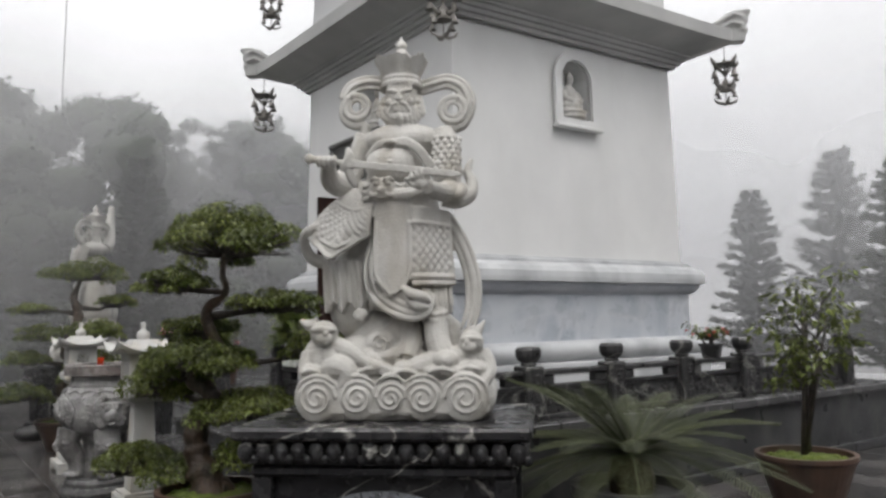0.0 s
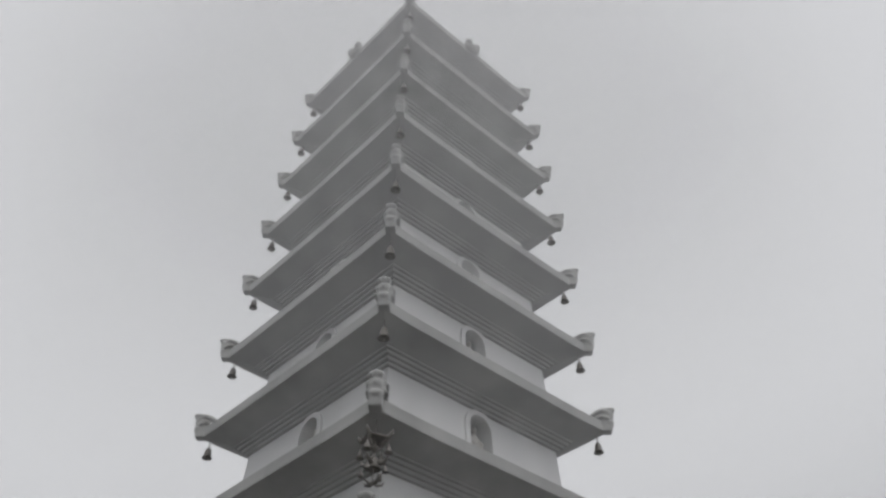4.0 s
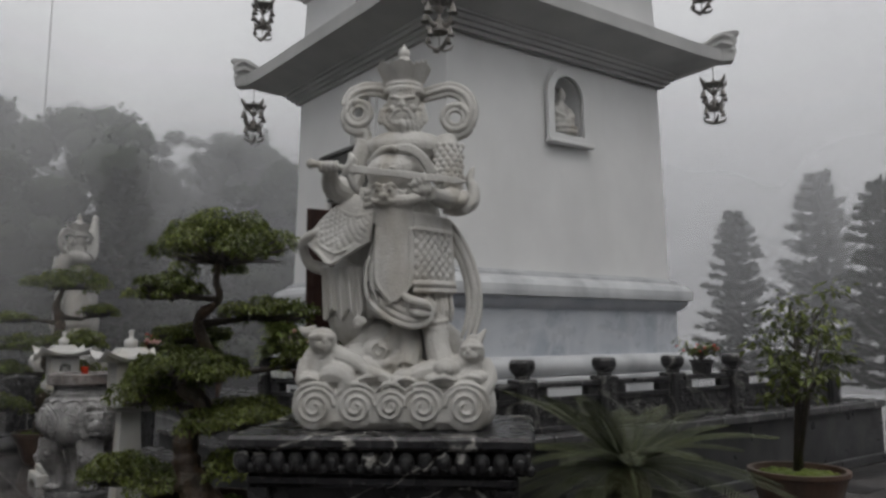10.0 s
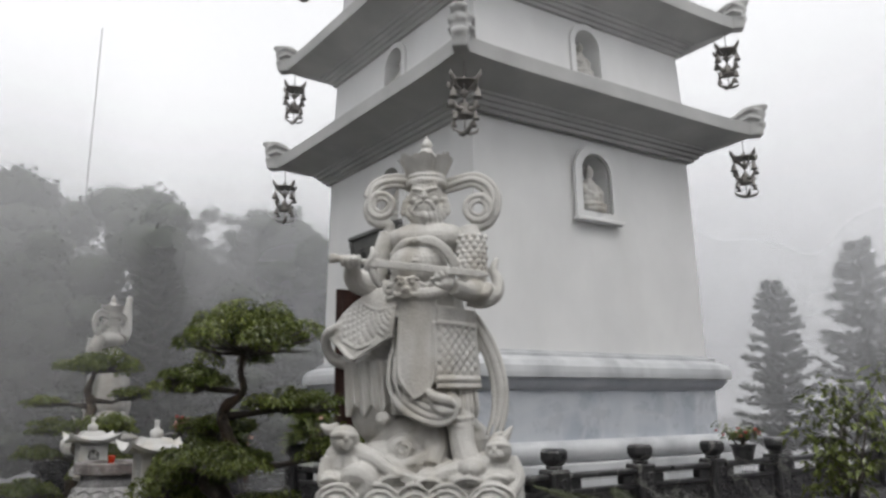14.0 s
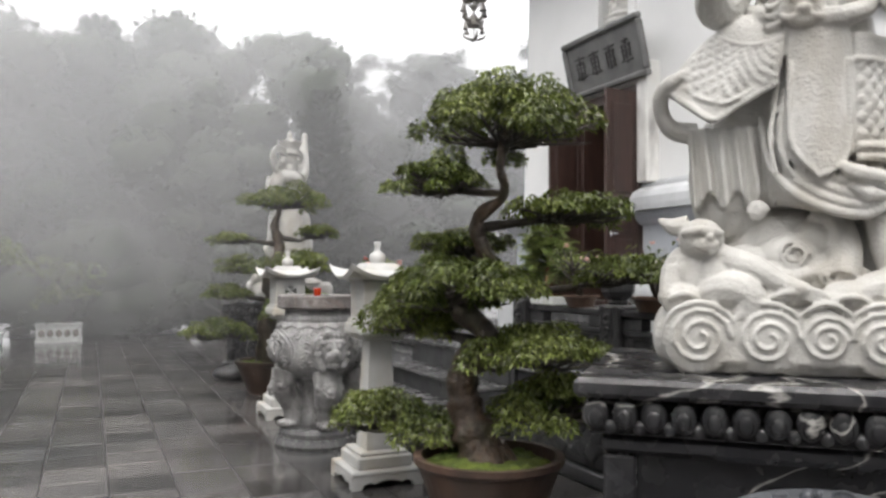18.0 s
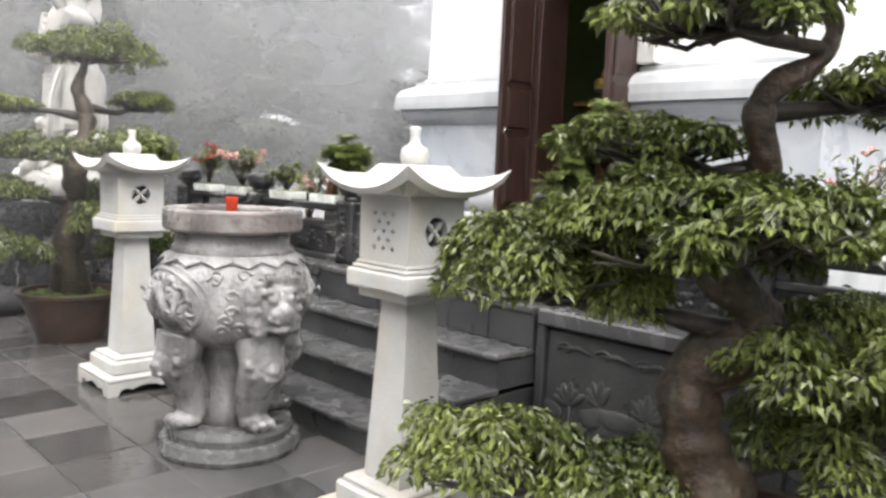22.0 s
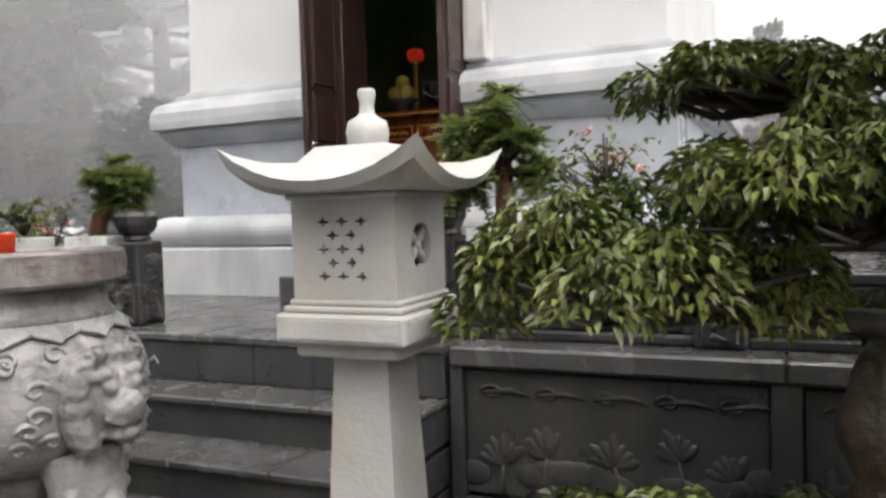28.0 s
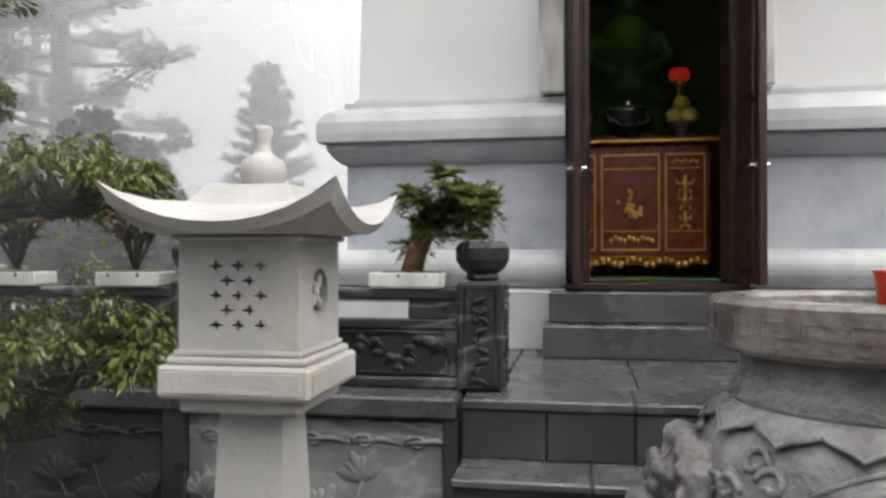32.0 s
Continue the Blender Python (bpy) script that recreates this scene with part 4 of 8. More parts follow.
def shrine_room():
    room = Shape()
    x0, x1, y0, y1, z0, z1 = 5.215, 8.55, 7.6, 10.66, 1.17, 3.98
    v = [(x0, y0, z0), (x1, y0, z0), (x1, y1, z0), (x0, y1, z0), (x0, y0, z1), (x1, y0, z1), (x1, y1, z1), (x0, y1, z1)]
    room.add(v, [(0, 1, 2, 3), (7, 6, 5, 4), (1, 5, 6, 2), (0, 4, 5, 1), (3, 2, 6, 7)])
    structure("shrine_room", room, dark_room, "dim plastered shrine room behind the door", "room")
    inner = Shape().box(5.205, 5.26, 7.6, 8.56, 1.18, 3.97, 0).box(5.205, 5.26, 9.64, 10.66, 1.18, 3.97, 0).box(5.205, 5.26, 8.562, 9.638, 3.36, 3.97, 0)
    structure("shrine_front_wall", inner, dark_room, "inner face of the shrine's front wall", "wall")
    rug = Shape().box(5.35, 5.95, 8.6, 9.62, 1.174, 1.186, 0.003)
    tagged(part("floor_mat", rug, mat_green), "green floor mat inside the shrine door", "mat")
    al = thing("altar_cabinet", "red lacquered altar cabinet with gilded carvings", "cabinet", pose(6.0, 9.185, 1.172))
    al.scale = (1, 0.92, 1)
    part("body", Shape().box(0, 0.6, -0.62, 0.62, 0.09, 0.98, 0.01), altar_wood, al)
    part("top", Shape().box(-0.06, 0.64, -0.70, 0.70, 0.982, 1.03, 0.012), altar_wood, al)
    part("top_edge", Shape().box(-0.07, -0.061, -0.69, 0.69, 0.995, 1.012, 0.002), gold, al, "gilded table edge")
    skirt = Shape().box(-0.02, 0.0, -0.6, 0.6, 0.10, 0.16, 0.004)
    for k in range(24):
        skirt.ball((-0.02, -0.57 + 0.0496 * k, 0.115 + 0.02 * math.sin(k * 1.3)), (0.018, 0.03, 0.028), 7, 5)
    part("gilded_skirt", skirt, gold, al, "gilded scroll skirt", smooth=True)
    for y0, y1 in ((-0.58, -0.27), (-0.23, 0.23), (0.27, 0.58)):
        fr = Shape()
        for a, b, c, d in ((y0, y1, 0.90, 0.915), (y0, y1, 0.20, 0.215), (y0, y0 + 0.014, 0.216, 0.899), (y1 - 0.014, y1, 0.216, 0.899)):
            fr.box(-0.014, 0.0, a, b, c, d, 0.003)
        fr.box(-0.012, 0.0, y0 + 0.03, y1 - 0.03, 0.34, 0.35, 0.002).box(-0.012, 0.0, y0 + 0.03, y1 - 0.03, 0.80, 0.81, 0.002)
        part("gilded_frame", fr, gold, al)
        orn = Shape()
        rd = random.Random(int(y0 * 100))
        yc = (y0 + y1) / 2
        if yc == 0 or abs(yc) < 0.05:
            for k in range(26):
                a = rd.uniform(0, 6.28)
                q = rd.uniform(0, 1)
                orn.ball((-0.008, yc + 0.11 * q * math.cos(a), 0.50 + 0.10 * q * math.sin(a) + (0.1 if k % 5 == 0 else 0)), (0.012, 0.024, 0.022), 6, 4)
            for k in range(10):
                orn.ball((-0.008, yc - 0.17 + 0.036 * k, 0.27 + 0.012 * (k % 3)), (0.012, 0.024, 0.026), 6, 4)
        else:
            for zz, wide in ((0.68, 0.06), (0.56, 0.045), (0.42, 0.04)):
                orn.ball((-0.008, yc, zz), (0.013, wide * 0.5, 0.05), 8, 6).ball((-0.008, yc, zz + 0.055), (0.012, 0.02, 0.022), 8, 5)
                for q in (-1, 1):
                    orn.tube([(-0.008, yc + q * 0.01, zz), (-0.01, yc + q * wide, zz + 0.015), (-0.008, yc + q * wide * 1.1, zz + 0.05)], [0.012, 0.014, 0.005], 5)
                    orn.ball((-0.008, yc + q * wide * 0.7, zz - 0.045), (0.010, 0.016, 0.022), 6, 4)
            for k in range(7):
                orn.ball((-0.008, yc - 0.09 + 0.03 * k, 0.85 + 0.012 * (k % 2)), (0.010, 0.018, 0.014), 6, 4)
        part("gilded_carving", orn, gold, al, smooth=True, kind="stuff")
    # what stands on the altar
    for y in (-0.42, 0.42):
        lp = thing("lotus_lamp", "small lit red lotus lamp on the altar", "lamp", pose(6.44, 9.19 + y * 0.98, 2.205), "lotus lamps")
        part("stem", Shape().lathe([(0.06, 0), (0.05, 0.02), (0.02, 0.05), (0.02, 0.46), (0.05, 0.50)], 12), gold, lp, smooth=True)
        bud = Shape()
        for k in range(8):
            m = Matrix.Rotation(radians(45 * k), 4, "Z")
            bud.ball((0.05, 0, 0.55), (0.03, 0.034, 0.052), 8, 6, m)
        part("shade", bud, lamp_red, lp, "red lotus petals", smooth=True)
        fr = thing("fruit_plate", "plate of yellow fruit on the altar", "fruit", pose(6.12, 9.19 + y * 0.92, 2.205), "offerings on the altar")
        part("plate", Shape().lathe([(0.05, 0), (0.06, 0.08), (0.13, 0.11), (0.13, 0.12), (0.05, 0.1)], 16), bronze, fr, smooth=True)
        for k in range(4):
            a = radians(120 * k)
            c = (0.065 * math.cos(a), 0.065 * math.sin(a), 0.165) if k < 3 else (0, 0, 0.26)
            part("fruit", Shape().ball(c, 0.065, 12, 8), fruit_mat, fr, smooth=True)
    br = thing("incense_bowl", "dark metal incense bowl on the altar", "bowl", pose(6.15, 9.19, 2.205))
    part("bowl", Shape().lathe([(0.10, 0), (0.08, 0.03), (0.15, 0.07), (0.20, 0.14), (0.19, 0.20), (0.20, 0.215), (0.10, 0.23), (0.03, 0.25), (0.02, 0.26)], 24), granite, br, smooth=True)
    part("lid_knob", Shape().ball((0, 0, 0.28), (0.032, 0.032, 0.032), 10, 8), chrome, br, smooth=True)
    fg = Shape()
    fg.lathe([(0.40, 0), (0.46, 0.08), (0.36, 0.16), (0.44, 0.24)], 16).ball((0, 0, 0.42), (0.30, 0.48, 0.2)).ball((0.05, 0, 0.80), (0.2, 0.28, 0.38)).ball((0, 0, 1.28), (0.14, 0.13, 0.17))
    fg.tube([(0, 0.27, 0.95), (-0.12, 0.36, 0.7), (-0.28, 0.1, 0.52)], 0.08).tube([(0, -0.27, 0.95), (-0.12, -0.36, 0.7), (-0.28, -0.1, 0.52)], 0.08)
    me = carve(fg, "seated_figure", green_lit_figure, 0.035)
    ob = new("altar_statue", me)
    ob.matrix_basis = pose(7.3, 9.12, 2.36)
    tagged(ob, "seated figure on the shrine plinth, green light in its colour", "statue")
    # unseen lamp added overhead, giving the figure and room green light
    gl = thing("altar_tube_light", "slim green tube light, unseen, added to light the shrine figure", "lamp", pose(6.6, 9.12, 3.86))
    part("tube", Shape().box(-0.012, 0.012, -0.35, 0.35, 0.0, 0.022, 0.004), added_green_tube, gl)
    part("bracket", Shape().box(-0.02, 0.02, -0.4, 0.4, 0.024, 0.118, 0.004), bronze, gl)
    pl = Shape().box(6.85, 7.9, 8.45, 9.8, 1.175, 2.355, 0.01)
    tagged(part("statue_plinth", pl, altar_wood), "dark red plinth behind the altar", "plinth")


shrine_room()

# ---- guardian statues on black pedestals ----
def spiral(sh, c, r, turns=2.2, tube=0.02, y=-1, flip=1):
    pts = []
    for j in range(26):
        a = j / 25 * turns * 2 * math.pi
        q = r * (1 - 0.82 * j / 25)
        pts.append((c[0] + flip * q * math.cos(a), c[1] + 0.02 * y * j / 25, c[2] + q * math.sin(a)))
    sh.tube(pts, [tube * (1 - 0.3 * j / 25) for j in range(26)], 6)


def smooth_line(pts, rad, k=5):
    """Rounds a line of points, with its radii, into a soft curve."""
    pts = [Vector(p) for p in pts]
    rad = [rad] * len(pts) if isinstance(rad, (int, float)) else rad
    out, rr = [], []
    for i in range(len(pts) - 1):
        p0, p1, p2, p3 = pts[max(i - 1, 0)], pts[i], pts[i + 1], pts[min(i + 2, len(pts) - 1)]
        for j in range(k):
            t = j / k
            out.append(0.5 * ((2 * p1) + (p2 - p0) * t + (2 * p0 - 5 * p1 + 4 * p2 - p3) * t * t + (3 * p1 - p0 - 3 * p2 + p3) * t ** 3))
            rr.append(rad[i] * (1 - t) + rad[i + 1] * t)
    return out + [pts[-1]], rr + [rad[-1]]


def soft(sh, pts, rad, n=8, flat=1.0, m=None):
    a, b = smooth_line(pts, rad)
    return sh.tube(a, b, n, m, flat)


def cloth(sh, f, nu, nv, thick):
    """A thick hanging cloth: f(u, v) gives its front, u across and v down."""
    g = [[Vector(f(i / nu, j / nv)) for i in range(nu + 1)] for j in range(nv + 1)]
    vs = [p for r in g for p in r] + [p + Vector((0, thick, 0)) for r in g for p in r]
    w, off = nu + 1, (nu + 1) * (nv + 1)
    fs = []
    for j in range(nv):
        for i in range(nu):
            a = j * w + i
            fs += [(a, a + w, a + w + 1, a + 1), (off + a, off + a + 1, off + a + w + 1, off + a + w)]
    for j in range(nv):
        a, b = j * w, j * w + nu
        fs += [(a, off + a, off + a + w, a + w), (b, b + w, off + b + w, off + b)]
    for i in range(nu):
        a, b = i, nv * w + i
        fs += [(a, a + 1, off + a + 1, off + a), (b, off + b, off + b + 1, b + 1)]
    sh.add([tuple(p) for p in vs], fs)


def strands(sh, pts, rad, count, gap, n=7):
    """Parallel ridges of one ribbon, side by side in the plane of the front."""
    line, rr = smooth_line(pts, rad, 6)
    for c in range(count):
        o = (c - (count - 1) / 2) * gap
        out = []
        for i, p in enumerate(line):
            d = line[min(i + 1, len(line) - 1)] - line[max(i - 1, 0)]
            nrm = Vector((-d.z, 0, d.x)).normalized()
            out.append(p + nrm * o + Vector((0, -0.012 if c % 2 else 0.0, 0)))
        sh.tube(out, rr, n)


def guardian(raised):
    sh = Shape()
    rd = random.Random(3)
    # cloud rock with five scrolls along the front
    sh.box(-0.565, 0.575, -0.352, 0.38, 0, 0.25, 0.05).ball((0, 0.05, 0.24), (0.58, 0.36, 0.10), 24, 10)
    for k, (x, r) in enumerate(((-0.445, 0.135), (-0.20, 0.128), (0.0, 0.108), (0.19, 0.128), (0.44, 0.140))):
        sh.ball((x, -0.325, 0.14), (r * 1.04, 0.045, r * 1.08), 20, 12)
        spiral(sh, (x, -0.362, 0.14), r * 0.86, tube=0.0085, flip=1 if k < 3 else -1)
        soft(sh, [(x - r, -0.335, 0.10), (x - r * 0.8, -0.352, 0.225), (x, -0.358, 0.272), (x + r * 0.8, -0.352, 0.225), (x + r, -0.335, 0.10)], [0.006, 0.010, 0.011, 0.010, 0.006], 7)
    for s in (-1, 1):
        for k in range(3):
            sh.ball((s * 0.54, -0.15 + 0.22 * k, 0.13), (0.08, 0.12, 0.125), 12, 8)
    for x, y, z, rx, rz in ((0.30, -0.27, 0.265, 0.13, 0.045), (0.08, -0.25, 0.255, 0.12, 0.05), (-0.12, -0.24, 0.27, 0.13, 0.05), (0.46, -0.22, 0.27, 0.12, 0.06), (-0.5, -0.2, 0.26, 0.1, 0.06)):
        z += 0.03
        sh.ball((x, y, z), (rx, 0.10, rz), 12, 8)
        soft(sh, [(x - rx * 0.6, y - 0.09, z - 0.01), (x, y - 0.105, z + 0.015), (x + rx * 0.6, y - 0.08, z - 0.005)], [0.008, 0.016, 0.006], 6)
    sh.ball((-0.05, 0.10, 0.40), (0.34, 0.24, 0.28), 18, 12).ball((0.15, 0.12, 0.42), (0.30, 0.2, 0.26), 16, 10)
    for x, y, z, r in ((-0.24, -0.10, 0.40, 0.13), (-0.09, -0.115, 0.45, 0.12), (0.03, -0.13, 0.37, 0.12), (-0.15, -0.16, 0.33, 0.12), (0.12, -0.14, 0.33, 0.11), (0.02, -0.09, 0.52, 0.10)):
        sh.ball((x, y, z), (r, 0.075, r * 0.8), 16, 10)
    spiral(sh, (-0.085, -0.192, 0.455), 0.062, tube=0.009)
    spiral(sh, (0.04, -0.207, 0.37), 0.052, tube=0.008, flip=-1)
    soft(sh, [(-0.2, -0.13, 0.44), (-0.1, -0.18, 0.38), (0.04, -0.19, 0.41), (0.1, -0.16, 0.5)], [0.02, 0.03, 0.028, 0.012], 7)
    # crouching imp with swept-back ears
    hx, hz = -0.43, 0.52
    sh.ball((hx, -0.21, hz), (0.088, 0.09, 0.082), 16, 12).ball((hx + 0.015, -0.285, hz - 0.025), (0.052, 0.03, 0.032), 10, 8).ball((hx + 0.03, -0.30, hz + 0.004), (0.018, 0.025, 0.018), 8, 6)
    soft(sh, [(hx - 0.075, -0.265, hz + 0.02), (hx, -0.30, hz + 0.03), (hx + 0.08, -0.265, hz + 0.02)], [0.014, 0.022, 0.014], 7)
    soft(sh, [(hx - 0.05, -0.19, hz + 0.05), (hx - 0.11, -0.18, hz + 0.055), (hx - 0.165, -0.17, hz + 0.085)], [0.05, 0.035, 0.006], 8)
    soft(sh, [(hx + 0.01, -0.28, hz - 0.05), (hx + 0.03, -0.295, hz - 0.055), (hx + 0.06, -0.28, hz - 0.045)], [0.008, 0.012, 0.006], 6)
    sh.ball((hx - 0.03, -0.13, hz - 0.16), (0.125, 0.13, 0.15), 14, 10).ball((hx + 0.06, -0.19, hz - 0.14), (0.10, 0.09, 0.09), 12, 9)
    soft(sh, [(hx + 0.08, -0.2, hz - 0.08), (hx + 0.20, -0.27, hz - 0.12), (hx + 0.28, -0.31, hz - 0.17), (hx + 0.37, -0.33, hz - 0.20)], [0.062, 0.05, 0.038, 0.026], 10)
    for k in range(4):
        soft(sh, [(hx + 0.355, -0.33, hz - 0.19 - 0.012 * k), (hx + 0.40, -0.345, hz - 0.20 - 0.014 * k), (hx + 0.43, -0.345, hz - 0.215 - 0.014 * k)], [0.012, 0.011, 0.007], 6)
    soft(sh, [(hx - 0.1, -0.18, hz - 0.12), (hx - 0.115, -0.23, hz - 0.24), (hx - 0.05, -0.27, hz - 0.30)], [0.055, 0.045, 0.035], 9)
    soft(sh, [(hx - 0.02, -0.16, hz - 0.25), (hx + 0.1, -0.28, hz - 0.20), (hx + 0.17, -0.31, hz - 0.23), (hx + 0.15, -0.31, hz - 0.31)], [0.075, 0.075, 0.065, 0.05], 10)
    # second imp, lying under the boot
    hx, hz = 0.475, 0.455
    sh.ball((hx, -0.21, hz), (0.078, 0.08, 0.075), 16, 12).ball((hx - 0.01, -0.28, hz - 0.025), (0.045, 0.03, 0.028), 10, 8).ball((hx - 0.02, -0.295, hz + 0.002), (0.016, 0.02, 0.016), 8, 6)
    soft(sh, [(hx - 0.065, -0.26, hz + 0.02), (hx, -0.285, hz + 0.028), (hx + 0.06, -0.25, hz + 0.022)], [0.012, 0.02, 0.012], 7)
    soft(sh, [(hx + 0.03, -0.2, hz + 0.05), (hx + 0.055, -0.19, hz + 0.09), (hx + 0.085, -0.18, hz + 0.135)], [0.035, 0.025, 0.006], 8)
    soft(sh, [(hx - 0.02, -0.2, hz + 0.055), (hx + 0.01, -0.2, hz + 0.085), (hx + 0.06, -0.2, hz + 0.075)], [0.03, 0.022, 0.01], 7)
    soft(sh, [(hx + 0.02, -0.14, hz - 0.08), (hx - 0.12, -0.2, hz - 0.12), (hx - 0.27, -0.25, hz - 0.13), (hx - 0.36, -0.28, hz - 0.15)], [0.10, 0.095, 0.075, 0.055], 11)
    soft(sh, [(hx + 0.06, -0.16, hz - 0.06), (hx + 0.1, -0.2, hz - 0.16), (hx + 0.06, -0.26, hz - 0.24)], [0.055, 0.055, 0.045], 9)
    # boots and legs
    soft(sh, [(0.235, -0.08, 0.80), (0.25, -0.13, 0.62), (0.265, -0.17, 0.48), (0.30, -0.20, 0.38)], [0.10, 0.082, 0.075, 0.08], 12)
    sh.ball((0.325, -0.25, 0.355), (0.085, 0.13, 0.062), 14, 10)
    for z in (0.64, 0.60):
        soft(sh, [(0.17, -0.15, z), (0.25, -0.215, z - 0.012), (0.33, -0.15, z)], 0.015, 7)
    soft(sh, [(0.05, -0.05, 0.62), (0.10, -0.12, 0.48), (0.08, -0.2, 0.36)], [0.09, 0.075, 0.06], 10)
    sh.ball((0.10, -0.26, 0.315), (0.10, 0.075, 0.045), 12, 8)
    # robe: a flaring core with nested hanging swags
    sh.lathe([(0.25, 0.66), (0.285, 0.72), (0.285, 0.95), (0.25, 1.2), (0.215, 1.42)], 28, (0.04, 0.04, 0), sy=0.74)
    for k in range(5):
        q = k / 4
        soft(sh, [(-0.19 + 0.045 * k, -0.10 - 0.03 * k, 1.02 - 0.02 * k), (-0.165 + 0.05 * k, -0.19 - 0.012 * k, 0.80), (-0.05 + 0.03 * k, -0.245, 0.665 + 0.03 * k), (0.11 + 0.01 * k, -0.275, 0.605 + 0.035 * k), (0.215 - 0.005 * k, -0.25, 0.635 + 0.03 * k), (0.255 - 0.012 * k, -0.21, 0.74 + 0.015 * k)],
             [0.011, 0.015, 0.018, 0.021, 0.018, 0.010], 8)
    sh.ball((0.03, -0.12, 0.74), (0.2, 0.14, 0.11), 16, 10)
    for k in range(7):
        x = -0.17 + 0.012 * k
        soft(sh, [(x + 0.04, -0.19 - 0.006 * k, 1.16 - 0.05 * k), (x + 0.02 * k, -0.215 - 0.006 * k, 0.92 - 0.03 * k), (x + 0.045 * k + 0.02, -0.24, 0.76)], [0.006, 0.012, 0.008], 6)
    for k in range(6):
        soft(sh, [(0.19 + 0.03 * k, -0.215 + 0.02 * k, 0.80), (0.185 + 0.034 * k, -0.24 + 0.02 * k, 0.70), (0.19 + 0.03 * k, -0.21 + 0.02 * k, 0.625 + 0.01 * (k % 2))], [0.010, 0.015, 0.009], 6)
    # folded end of the sash over the hem
    soft(sh, [(0.075, -0.27, 0.79), (0.12, -0.31, 0.755), (0.20, -0.30, 0.735), (0.235, -0.27, 0.70)], [0.02, 0.036, 0.03, 0.01], 8)
    soft(sh, [(0.1, -0.28, 0.72), (0.16, -0.30, 0.68), (0.225, -0.27, 0.675)], [0.02, 0.03, 0.012], 8)
    # pleats under the armoured skirt and on the other knee
    cloth(sh, lambda u, v: (0.16 + 0.19 * u + 0.012 * math.sin(9 * u) * v, -0.20 + 0.10 * u - 0.022 * math.cos(6 * math.pi * u) * (0.3 + v), 0.86 - 0.24 * v - 0.03 * v * math.sin(4 * math.pi * u)), 36, 10, 0.12)
    cloth(sh, lambda u, v: (-0.47 + 0.02 * v + (0.29 + 0.02 * v) * u, -0.10 - 0.05 * math.sin(math.pi * u) - 0.026 * math.cos(10 * math.pi * u) * (0.35 + 0.65 * v), 0.98 - 0.30 * v - 0.035 * v * math.sin(6 * math.pi * u + 1)), 60, 12, 0.2)
    sh.ball((-0.30, 0.03, 0.78), (0.17, 0.14, 0.30), 14, 10).ball((-0.2, 0.05, 1.1), (0.17, 0.14, 0.26), 14, 10)
    spiral(sh, (-0.215, -0.17, 0.63), 0.04, tube=0.012)
    # apron hanging to a point, with a border
    cloth(sh, lambda u, v: (-0.11 + 0.225 * u + 0.012 * v * (u - 0.5), -0.225 - 0.035 * math.sin(math.pi * u) - 0.03 * v, 1.36 - v * (0.50 + 0.115 * (1 - abs(2 * u - 1.15) ** 1.0))), 24, 20, 0.09)
    soft(sh, [(-0.10, -0.245, 1.2), (-0.105, -0.262, 0.9), (-0.02, -0.285, 0.765), (0.0, -0.285, 0.755), (0.10, -0.265, 0.85), (0.107, -0.25, 1.2)], 0.010, 6)
    # armoured skirt with scales and a hem band
    sk = lambda u, v: Vector((0.125 + 0.215 * u + 0.035 * u * v, -0.245 + 0.17 * u * u - 0.02 * v, 1.30 - 0.49 * v - 0.02 * u * (1 - v)))
    cloth(sh, sk, 16, 14, 0.1)
    for j in range(9):
        for k in range(5):
            c = sk((k + 0.5 + 0.5 * (j % 2)) / 5.6, 0.26 + 0.068 * j)
            sh.ball(c, (0.020, 0.012, 0.021), 8, 6)
    for zz, r in ((0.90, 0.017), (0.985, 0.014), (0.22, 0.014)):
        soft(sh, [sk(u, zz) + Vector((0, -0.006, 0)) for u in (0, 0.25, 0.5, 0.75, 1.0)], r, 7)
    # wide wind-blown sleeve with scales, curling at the outer corner
    def slv(u, v):
        top = Vector((-0.255, -0.12, 1.44)).lerp(Vector((-0.10, -0.21, 1.38)), u)
        a, b, c = Vector((-0.565, -0.14, 1.14)), Vector((-0.385, -0.26, 0.985)), Vector((-0.14, -0.24, 1.13))
        bot = a.lerp(b, u / 0.42) if u < 0.42 else b.lerp(c, (u - 0.42) / 0.58)
        p = top.lerp(bot, v)
        return p + Vector((-0.02 * math.sin(math.pi * v) * (1 - u), -0.03 * math.sin(math.pi * v) - 0.012 * math.sin(5 * math.pi * u) * v, 0.02 * math.sin(math.pi * v) * (1 - u)))
    cloth(sh, slv, 24, 18, 0.10)
    for vv in (0.90, 0.34):
        soft(sh, [slv(u, vv) + Vector((0, -0.004, 0)) for u in (0.02, 0.25, 0.5, 0.75, 0.98)], 0.007, 6)
    for j in range(9):
        for k in range(9):
            sh.ball(slv((k + 0.6 + 0.5 * (j % 2)) / 10.2, 0.40 + 0.06 * j), (0.012, 0.007, 0.012), 7, 5)
    soft(sh, [slv(0, 1), slv(0.2, 1), slv(0.42, 1), slv(0.6, 1), slv(0.8, 1), slv(1, 1)], 0.014, 7)
    soft(sh, [(-0.47, -0.17, 1.20), (-0.54, -0.17, 1.165), (-0.58, -0.13, 1.12), (-0.575, -0.08, 1.045), (-0.53, -0.05, 0.99), (-0.44, -0.04, 0.97)], [0.02, 0.03, 0.032, 0.034, 0.04, 0.05], 9)
